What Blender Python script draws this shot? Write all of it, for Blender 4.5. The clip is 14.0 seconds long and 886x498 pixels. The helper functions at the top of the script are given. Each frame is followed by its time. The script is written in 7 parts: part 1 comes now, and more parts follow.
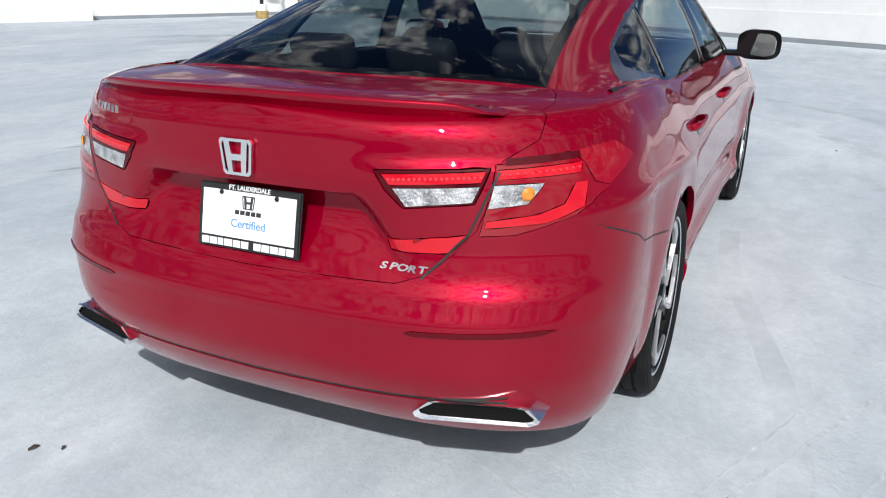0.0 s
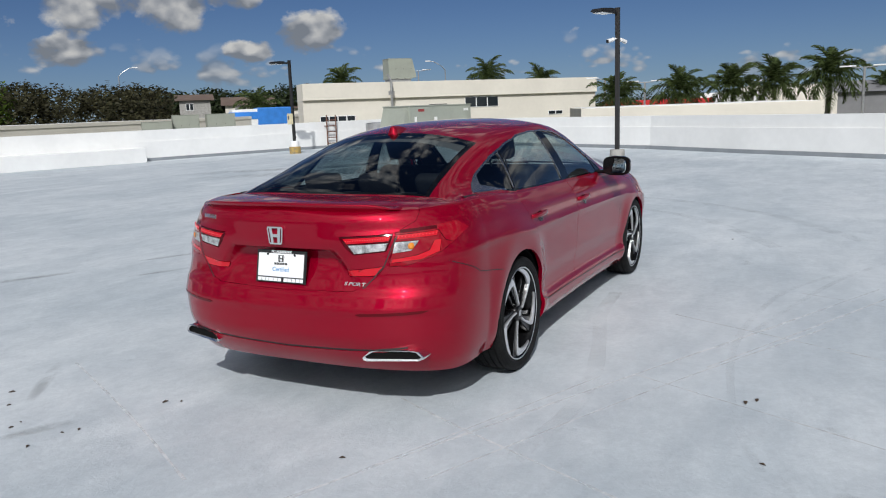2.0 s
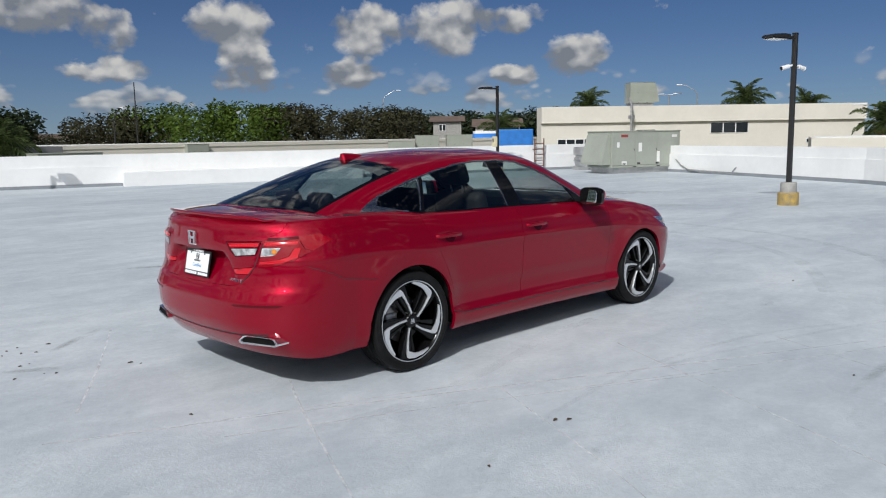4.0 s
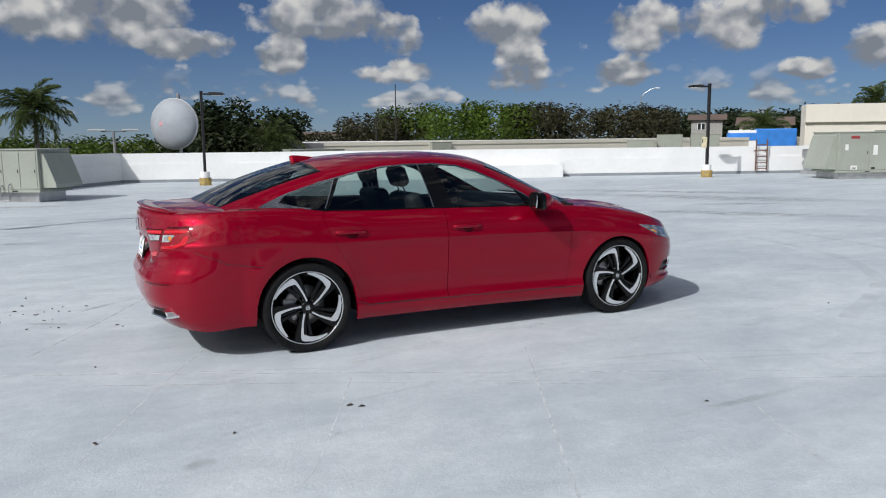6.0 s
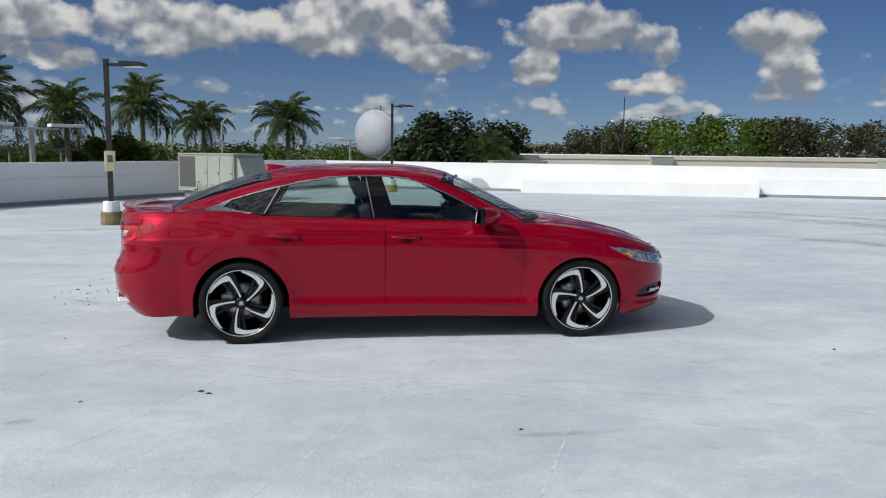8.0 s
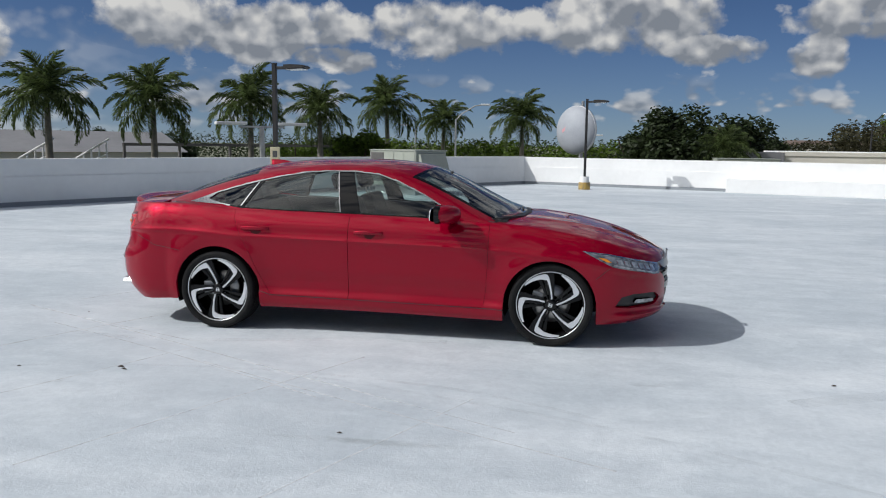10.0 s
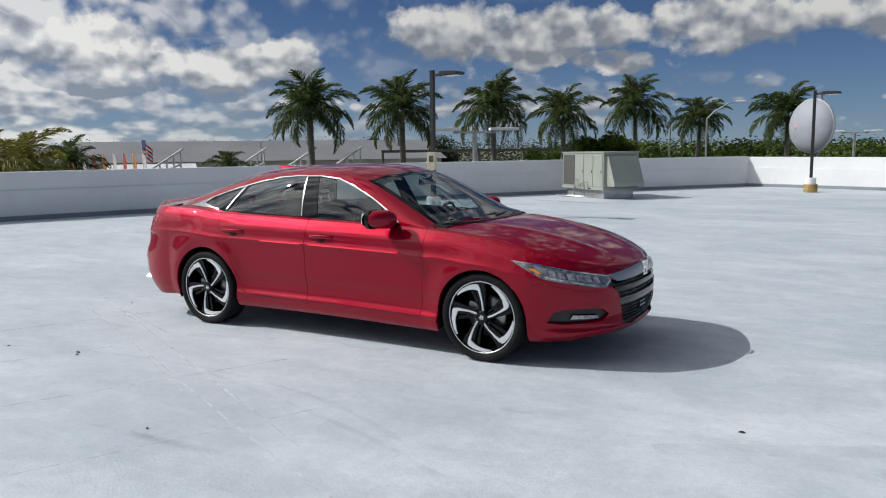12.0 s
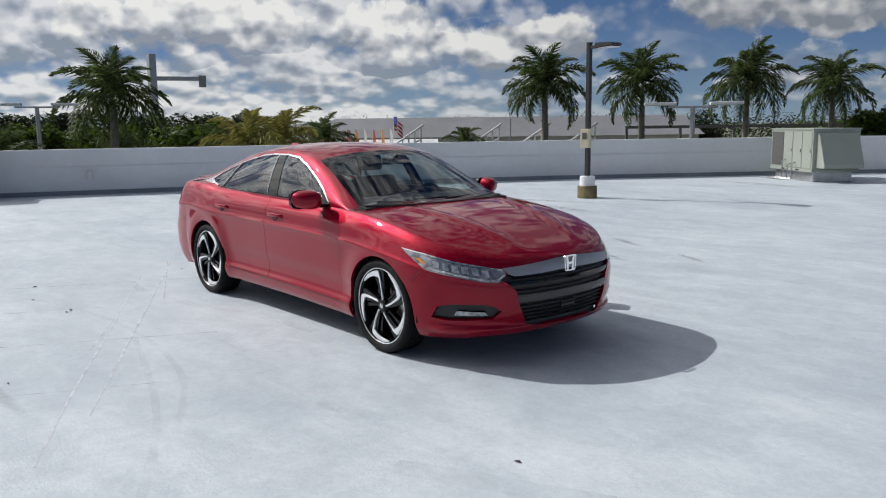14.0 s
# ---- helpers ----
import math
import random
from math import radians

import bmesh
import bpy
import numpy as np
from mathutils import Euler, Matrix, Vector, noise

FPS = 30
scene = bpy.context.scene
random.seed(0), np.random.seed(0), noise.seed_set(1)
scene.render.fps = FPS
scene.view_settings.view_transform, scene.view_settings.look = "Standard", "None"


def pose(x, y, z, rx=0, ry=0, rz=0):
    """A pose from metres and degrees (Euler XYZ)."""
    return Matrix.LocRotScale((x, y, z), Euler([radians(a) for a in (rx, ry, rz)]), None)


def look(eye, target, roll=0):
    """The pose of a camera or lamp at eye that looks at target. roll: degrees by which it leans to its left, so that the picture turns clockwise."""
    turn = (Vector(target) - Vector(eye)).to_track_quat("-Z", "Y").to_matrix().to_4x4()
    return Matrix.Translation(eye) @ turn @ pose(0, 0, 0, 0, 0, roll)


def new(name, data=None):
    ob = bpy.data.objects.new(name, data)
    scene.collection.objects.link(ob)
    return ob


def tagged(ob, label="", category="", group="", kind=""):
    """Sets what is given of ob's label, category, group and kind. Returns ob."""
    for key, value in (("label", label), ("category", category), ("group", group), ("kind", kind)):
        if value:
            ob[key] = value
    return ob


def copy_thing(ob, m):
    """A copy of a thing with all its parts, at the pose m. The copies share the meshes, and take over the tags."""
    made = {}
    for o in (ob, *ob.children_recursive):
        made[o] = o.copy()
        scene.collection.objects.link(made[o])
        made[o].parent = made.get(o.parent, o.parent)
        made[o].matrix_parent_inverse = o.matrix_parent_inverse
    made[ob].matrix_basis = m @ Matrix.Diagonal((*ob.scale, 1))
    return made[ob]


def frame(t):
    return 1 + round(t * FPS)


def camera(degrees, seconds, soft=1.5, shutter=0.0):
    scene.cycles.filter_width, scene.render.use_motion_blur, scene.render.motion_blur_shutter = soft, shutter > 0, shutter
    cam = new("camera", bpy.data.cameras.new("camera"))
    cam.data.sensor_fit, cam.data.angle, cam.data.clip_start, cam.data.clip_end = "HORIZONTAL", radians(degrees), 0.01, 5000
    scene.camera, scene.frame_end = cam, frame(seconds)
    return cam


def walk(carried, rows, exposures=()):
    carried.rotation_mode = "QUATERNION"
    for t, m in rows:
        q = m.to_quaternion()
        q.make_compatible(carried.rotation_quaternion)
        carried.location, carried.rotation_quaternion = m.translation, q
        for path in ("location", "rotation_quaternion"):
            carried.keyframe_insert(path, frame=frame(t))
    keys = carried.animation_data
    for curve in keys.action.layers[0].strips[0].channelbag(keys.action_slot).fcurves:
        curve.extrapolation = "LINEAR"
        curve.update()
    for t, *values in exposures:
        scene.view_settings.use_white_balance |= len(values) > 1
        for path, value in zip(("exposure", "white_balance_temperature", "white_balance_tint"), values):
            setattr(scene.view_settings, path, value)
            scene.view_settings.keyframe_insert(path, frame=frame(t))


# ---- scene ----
cam = camera(58.7, 14.0, soft=1.1)
PATH = [
    (0, (-3.988, -1.236, 1.347), (-2.266, -0.453, 0.698), 0.6),
    (0.5, (-4.551, -1.521, 1.414), (-2.79, -0.757, 0.854), 1.5),
    (1, (-5.033, -1.791, 1.479), (-3.256, -1.015, 0.991), 0.7),
    (1.5, (-5.397, -2.122, 1.51), (-3.625, -1.283, 1.114), -1.2),
    (2, (-5.612, -2.527, 1.541), (-3.855, -1.638, 1.186), -2.1),
    (4.5, (-4.462, -5.164, 1.547), (-3.189, -3.648, 1.263), -0.7),
    (5, (-3.989, -5.615, 1.549), (-2.832, -4.01, 1.26), -1.0),
    (5.5, (-3.52, -6.053, 1.552), (-2.511, -4.351, 1.261), -1.5),
    (6, (-2.98, -6.446, 1.562), (-2.121, -4.662, 1.283), -0.6),
    (6.5, (-2.441, -6.779, 1.561), (-1.729, -4.931, 1.278), -0.2),
    (7, (-1.88, -7.005, 1.57), (-1.309, -5.108, 1.294), -0.3),
    (7.5, (-1.282, -7.178, 1.587), (-0.859, -5.239, 1.336), 0.2),
    (8, (-0.699, -7.288, 1.577), (-0.417, -5.324, 1.328), 0.7),
    (10.5, (2.286, -6.925, 1.607), (1.772, -5.012, 1.332), 0.2),
    (11, (2.906, -6.688, 1.615), (2.235, -4.825, 1.334), -0.2),
    (11.5, (3.474, -6.374, 1.608), (2.643, -4.577, 1.331), 0.1),
    (12, (4.036, -5.996, 1.593), (3.045, -4.279, 1.336), -0.6),
    (12.5, (4.554, -5.591, 1.575), (3.435, -3.954, 1.314), -0.8),
    (13, (5.038, -5.136, 1.575), (3.796, -3.592, 1.304), -1.1),
    (13.5, (5.479, -4.64, 1.584), (4.109, -3.213, 1.287), -0.9),
    (14, (5.832, -4.103, 1.59), (4.332, -2.816, 1.28), -0.7),
]
walk(cam, [(t, look(eye, target, roll)) for t, eye, target, roll in PATH],
     [(0.0, 0.02), (0.5, -0.18), (1.0, -0.28), (2.5, -0.33), (4.5, -0.29), (6.5, -0.20), (9.0, -0.15), (12.0, -0.16), (14.0, -0.17)])


# ---- light ----
SUN_TO = Vector((-0.922, -0.387, 0.0)).normalized()      # level direction towards the sun
SUN_EL = radians(40.5)
world = bpy.data.worlds.new("sky")
scene.world = world
world.use_nodes = True
wn, wl = world.node_tree.nodes, world.node_tree.links
wn.clear()


def wnode(kind, **props):
    n = wn.new(kind)
    for k, v in props.items():
        if k == "op":
            n.operation = v
        elif k == "blend":
            n.blend_type = v
        elif k == "dtype":
            n.data_type = v
    return n


def wmath(op, a, b=None, clamp=False):
    n = wn.new("ShaderNodeMath")
    n.operation, n.use_clamp = op, clamp
    for i, v in enumerate((a, b)):
        if v is None:
            continue
        if isinstance(v, (int, float)):
            n.inputs[i].default_value = v
        else:
            wl.new(v, n.inputs[i])
    return n.outputs[0]


sky = wn.new("ShaderNodeTexSky")
sky.sky_type = "NISHITA"
sky.sun_disc = False
sky.sun_elevation = SUN_EL
sky.sun_rotation = math.atan2(SUN_TO.x, SUN_TO.y)
sky.air_density, sky.dust_density, sky.ozone_density = 0.8, 0.0, 5.0
sky.altitude = 1500
tc = wn.new("ShaderNodeTexCoord")
sep = wn.new("ShaderNodeSeparateXYZ")
wl.new(tc.outputs["Generated"], sep.inputs[0])
az = wmath("ARCTAN2", sep.outputs[0], sep.outputs[1])
el = wmath("ARCSINE", sep.outputs[2])
# cloud field on azimuth and a stretched elevation: flat bases, smaller towards the horizon
lg = wmath("LOGARITHM", wmath("ADD", wmath("MAXIMUM", el, 0.0), 0.09), 2.718)
comb = wn.new("ShaderNodeCombineXYZ")
wl.new(wmath("MULTIPLY", sep.outputs[0], 8.0), comb.inputs[0])
wl.new(wmath("MULTIPLY", sep.outputs[1], 8.0), comb.inputs[1])
wl.new(wmath("MULTIPLY", lg, 2.1), comb.inputs[2])


def cloud_noise(scale, detail, shift=(0, 0, 0), rough=0.55):
    m = wn.new("ShaderNodeMapping")
    m.inputs["Location"].default_value = shift
    wl.new(comb.outputs[0], m.inputs[0])
    n = wn.new("ShaderNodeTexNoise")
    n.inputs["Scale"].default_value, n.inputs["Detail"].default_value, n.inputs["Roughness"].default_value = scale, detail, rough
    wl.new(m.outputs[0], n.inputs["Vector"])
    return n.outputs["Fac"]


def wramp(fac, stops):
    r = wn.new("ShaderNodeValToRGB")
    while len(r.color_ramp.elements) < len(stops):
        r.color_ramp.elements.new(0.5)
    for e, (p, c) in zip(r.color_ramp.elements, stops):
        e.position, e.color = p, (*c, 1)
    wl.new(fac, r.inputs[0])
    return r.outputs[0]


# more cloud to the west than to the east; the upper side of each cloud is lit, its base is grey
def puffs(shift=(0, 0, 0)):
    """Noise with rounded heads on it."""
    m, v = wn.new("ShaderNodeMapping"), wn.new("ShaderNodeTexVoronoi")
    m.inputs["Location"].default_value = shift
    wl.new(comb.outputs[0], m.inputs[0])
    wl.new(m.outputs[0], v.inputs["Vector"])
    v.feature = "SMOOTH_F1"
    v.inputs["Scale"].default_value, v.inputs["Smoothness"].default_value = 2.3, 0.35
    v.inputs["Detail"].default_value, v.inputs["Roughness"].default_value = 2.0, 0.55
    return wmath("ADD", wmath("MULTIPLY", cloud_noise(0.9, 9.0, shift), 0.75), wmath("MULTIPLY", wmath("SUBTRACT", 0.62, v.outputs["Distance"]), 0.30))


n_here, n_up = puffs(), puffs((0.03, 0.02, 0.16))
big = cloud_noise(0.42, 2.0, (7, 3, 1))
rag, fine = cloud_noise(2.6, 8.0, (1, 5, 2), 0.62), cloud_noise(1.5, 4.0, (9, 2, 4))
# the single cumulus clouds over the town: azimuth, elevation and half sizes in degrees
CUMULUS = [
    (18.1, 8.3, 5.2, 1.7), (14.5, 5.8, 1.5, 1.2), (22.8, 7.0, 1.9, 1.4), (22.3, 4.7, 2.8, 0.8), (30.4, 7.5, 2.6, 1.7),
    (31.4, 4.5, 2.1, 1.6), (39.8, 7.5, 2.5, 1.7), (45.8, 7.6, 2.6, 1.9), (39.0, 4.4, 1.9, 1.1), (50.1, 8.0, 1.8, 1.0),
    (50.5, 4.3, 1.6, 0.7), (54.5, 5.4, 2.2, 1.3), (-10.0, 8.1, 5.6, 1.9), (2.0, 8.9, 5.8, 2.5), (-20.3, 7.8, 3.9, 1.9),
    (-17.8, 5.6, 2.2, 0.7), (8.8, 6.4, 3.0, 0.9), (-52.9, 6.7, 4.3, 2.5), (-45.8, 5.4, 2.9, 1.7), (-41.1, 6.1, 2.4, 1.5),
    (-29.3, 8.1, 5.0, 1.9), (-23.5, 6.7, 2.4, 1.2), (-62.0, 7.2, 3.8, 1.7), (-69.5, 6.8, 5.5, 2.3)]
flat = wn.new("ShaderNodeCombineXYZ")
# ragged outlines: the place looked up is pushed about by noise
wl.new(wmath("ADD", az, wmath("MULTIPLY", wmath("SUBTRACT", fine, 0.5), 0.05)), flat.inputs[0])
wl.new(wmath("ADD", el, wmath("MULTIPLY", wmath("SUBTRACT", rag, 0.5), 0.022)), flat.inputs[1])
mass = lift = None
for caz, cel, ra, re in CUMULUS:
    ra, re = radians(ra * 1.2), radians(re * 1.2)
    mp, dot, sp = wn.new("ShaderNodeMapping"), wn.new("ShaderNodeVectorMath"), wn.new("ShaderNodeSeparateXYZ")
    mp.inputs["Scale"].default_value = (1 / ra, 1 / re, 0)
    mp.inputs["Location"].default_value = (-radians(caz) / ra, -radians(cel) / re, 0)
    dot.operation = "DOT_PRODUCT"
    wl.new(flat.outputs[0], mp.inputs[0])
    wl.new(mp.outputs[0], dot.inputs[0])
    wl.new(mp.outputs[0], dot.inputs[1])
    wl.new(mp.outputs[0], sp.inputs[0])
    w = wmath("SUBTRACT", 1.25, dot.outputs["Value"], True)
    v = wmath("MULTIPLY", w, sp.outputs[1])
    mass, lift = (w, v) if mass is None else (wmath("ADD", mass, w), wmath("ADD", lift, v))
height = wmath("DIVIDE", lift, wmath("ADD", mass, 0.02))
# high up and out to the west the sky is broken cloud; towards the town only the single clouds
west = wmath("MULTIPLY", wmath("SUBTRACT", -0.50, az), 2.2, True)
high = wmath("MULTIPLY", wmath("SUBTRACT", el, 0.17), 12.0, True)
field = wmath("MAXIMUM", high, wmath("MULTIPLY", west, 0.85))
dens = wmath("ADD", wmath("ADD", wmath("MULTIPLY", n_here, 0.72), wmath("MULTIPLY", big, 0.28)), wmath("ADD", wmath("MULTIPLY", sep.outputs[0], -0.04), wmath("MULTIPLY", west, 0.06)))
thick = wmath("MULTIPLY", wmath("SUBTRACT", dens, 0.42), 4.0, True)
broken = wmath("MULTIPLY", wramp(dens, [(0.325, (0, 0, 0)), (0.415, (1, 1, 1))]), field)
single = wramp(wmath("ADD", wmath("MINIMUM", mass, 1.0), wmath("ADD", wmath("MULTIPLY", wmath("SUBTRACT", n_here, 0.36), 1.9), wmath("MULTIPLY", wmath("SUBTRACT", cloud_noise(5.0, 7.0, (3, 8, 5), 0.6), 0.5), 1.3))), [(0.22, (0, 0, 0)), (0.66, (1, 1, 1))])
# small far cumulus in a band near the horizon
low = wmath("MULTIPLY", wmath("SUBTRACT", 1.0, wmath("MULTIPLY", wmath("ABSOLUTE", wmath("SUBTRACT", el, 0.048)), 26.0)), 1.0, True)
band = wmath("MULTIPLY", wramp(wmath("ADD", n_here, wmath("MULTIPLY", low, 0.06)), [(0.365, (0, 0, 0)), (0.43, (1, 1, 1))]), wmath("MULTIPLY", low, 0.85))
cover = wmath("MAXIMUM", wmath("MAXIMUM", broken, single), band)
shade = wmath("ADD", wmath("SUBTRACT", wmath("ADD", wmath("MULTIPLY", wmath("SUBTRACT", n_here, n_up), 4.6), wmath("MULTIPLY", height, 0.55)), wmath("MULTIPLY", thick, 0.22)), wmath("ADD", wmath("MULTIPLY", west, 0.30), 0.36), True)
lit = wramp(shade, [(0.08, (0.33, 0.365, 0.42)), (0.48, (0.60, 0.625, 0.665)), (0.95, (1.0, 0.995, 0.97))])
# cloud near the sun is brighter: light goes on forward through the drops
CLOUD = 9.2
near_sun = wn.new("ShaderNodeVectorMath")
near_sun.operation = "DOT_PRODUCT"
near_sun.inputs[1].default_value = SUN_TO * math.cos(SUN_EL) + Vector((0, 0, math.sin(SUN_EL)))
wl.new(tc.outputs["Generated"], near_sun.inputs[0])
glow = wmath("ADD", wmath("MULTIPLY", wmath("POWER", wmath("MAXIMUM", near_sun.outputs["Value"], 0.0), 10.0), 2.8), wmath("ADD", wmath("MULTIPLY", west, 0.30), 1.0))
cl = wn.new("ShaderNodeMix")
cl.data_type, cl.blend_type = "RGBA", "MULTIPLY"
cl.inputs["Factor"].default_value = 1.0
wl.new(lit, cl.inputs["A"])
wl.new(wmath("MULTIPLY", glow, CLOUD), cl.inputs["B"])
tint = wn.new("ShaderNodeMix")
tint.data_type, tint.blend_type = "RGBA", "MULTIPLY"
tint.inputs["Factor"].default_value = 1.0
wl.new(sky.outputs[0], tint.inputs["A"])
tint.inputs["B"].default_value = (0.42, 0.535, 0.68, 1)
mixs = wn.new("ShaderNodeMix")
mixs.data_type = "RGBA"
wl.new(wmath("MULTIPLY", cover, 0.96), mixs.inputs["Factor"])
haze = wn.new("ShaderNodeMix")
haze.data_type = "RGBA"
wl.new(wmath("MULTIPLY", wmath("POWER", 2.718, wmath("MULTIPLY", wmath("MAXIMUM", el, 0.0), -12.0)), wmath("ADD", wmath("MULTIPLY", west, 0.15), 0.48)), haze.inputs["Factor"])
wl.new(tint.outputs["Result"], haze.inputs["A"])
haze.inputs["B"].default_value = (3.9, 4.8, 6.0, 1)
wl.new(haze.outputs["Result"], mixs.inputs["A"])
wl.new(cl.outputs["Result"], mixs.inputs["B"])
bg = wn.new("ShaderNodeBackground")
bg.inputs["Strength"].default_value = 0.076
wl.new(mixs.outputs["Result"], bg.inputs["Color"])
wo = wn.new("ShaderNodeOutputWorld")
wl.new(bg.outputs[0], wo.inputs[0])

sun = new("sun", bpy.data.lights.new("sun", "SUN"))
sun.data.energy, sun.data.angle, sun.data.color = 3.75, radians(0.55), (0.985, 0.98, 0.965)
to_sun = SUN_TO * math.cos(SUN_EL) + Vector((0, 0, math.sin(SUN_EL)))
sun.matrix_world = look(to_sun * 60, (0, 0, 0))
scene.view_settings.exposure = 0.0


# ---- materials ----
def mat(name, color, rough=0.5, metal=0.0, var=0.0, scale=3.0, bump=0.0, bscale=40.0, spec=0.5, coat=0.0, alt=None, coords="Object"):
    """A surface with variation of colour at two scales and fine relief."""
    m = bpy.data.materials.new(name)
    m.use_nodes = True
    nt = m.node_tree
    b = nt.nodes["Principled BSDF"]
    b.inputs["Base Color"].default_value = (*color, 1)
    b.inputs["Roughness"].default_value, b.inputs["Metallic"].default_value = rough, metal
    b.inputs["Specular IOR Level"].default_value = spec
    b.inputs["Coat Weight"].default_value, b.inputs["Coat Roughness"].default_value = coat, 0.02
    if var or bump or alt:
        t = nt.nodes.new("ShaderNodeTexCoord")
        if var or alt:
            n1, n2 = nt.nodes.new("ShaderNodeTexNoise"), nt.nodes.new("ShaderNodeTexNoise")
            n1.inputs["Scale"].default_value, n2.inputs["Scale"].default_value = scale, scale * 9
            n1.inputs["Detail"].default_value = n2.inputs["Detail"].default_value = 5
            a = nt.nodes.new("ShaderNodeMath")
            a.operation = "MULTIPLY_ADD"
            a.inputs[1].default_value = 0.4
            nt.links.new(t.outputs[coords], n1.inputs[0])
            nt.links.new(t.outputs[coords], n2.inputs[0])
            nt.links.new(n2.outputs[0], a.inputs[0])
            nt.links.new(n1.outputs[0], a.inputs[2])
            r = nt.nodes.new("ShaderNodeValToRGB")
            r.color_ramp.elements[0].position, r.color_ramp.elements[1].position = 0.5, 0.9
            lo = alt or tuple(c * (1 - var) for c in color)
            r.color_ramp.elements[0].color = (*lo, 1)
            r.color_ramp.elements[1].color = (*[min(1, c * (1 + var * 0.6)) for c in color], 1)
            nt.links.new(a.outputs[0], r.inputs[0])
            nt.links.new(r.outputs[0], b.inputs["Base Color"])
        if bump:
            n3, bp = nt.nodes.new("ShaderNodeTexNoise"), nt.nodes.new("ShaderNodeBump")
            n3.inputs["Scale"].default_value, n3.inputs["Detail"].default_value = bscale, 4
            bp.inputs["Strength"].default_value, bp.inputs["Distance"].default_value = bump, 0.02
            nt.links.new(t.outputs[coords], n3.inputs[0])
            nt.links.new(n3.outputs[0], bp.inputs["Height"])
            nt.links.new(bp.outputs[0], b.inputs["Normal"])
    return m


def glass_mat(name, tint, gloss=0.062):
    """Thin tinted automotive glass."""
    m = bpy.data.materials.new(name)
    m.use_nodes = True
    nt = m.node_tree
    nt.nodes.clear()
    tr, gl, mx, fr, pw, out = [nt.nodes.new("ShaderNode" + k) for k in ("BsdfTransparent", "BsdfGlossy", "MixShader", "LayerWeight", "Math", "OutputMaterial")]
    ma = nt.nodes.new("ShaderNodeMath")
    tr.inputs[0].default_value = (*tint, 1)
    gl.inputs["Roughness"].default_value = 0.005
    # gloss rises towards grazing views, as on any pane
    fr.inputs["Blend"].default_value = 0.5
    pw.operation, ma.operation = "POWER", "MULTIPLY_ADD"
    pw.inputs[1].default_value = 3.6
    ma.inputs[1].default_value, ma.inputs[2].default_value = 0.85, gloss
    nt.links.new(fr.outputs["Facing"], pw.inputs[0])
    nt.links.new(pw.outputs[0], ma.inputs[0])
    nt.links.new(ma.outputs[0], mx.inputs[0])
    nt.links.new(tr.outputs[0], mx.inputs[1])
    nt.links.new(gl.outputs[0], mx.inputs[2])
    nt.links.new(mx.outputs[0], out.inputs[0])
    return m


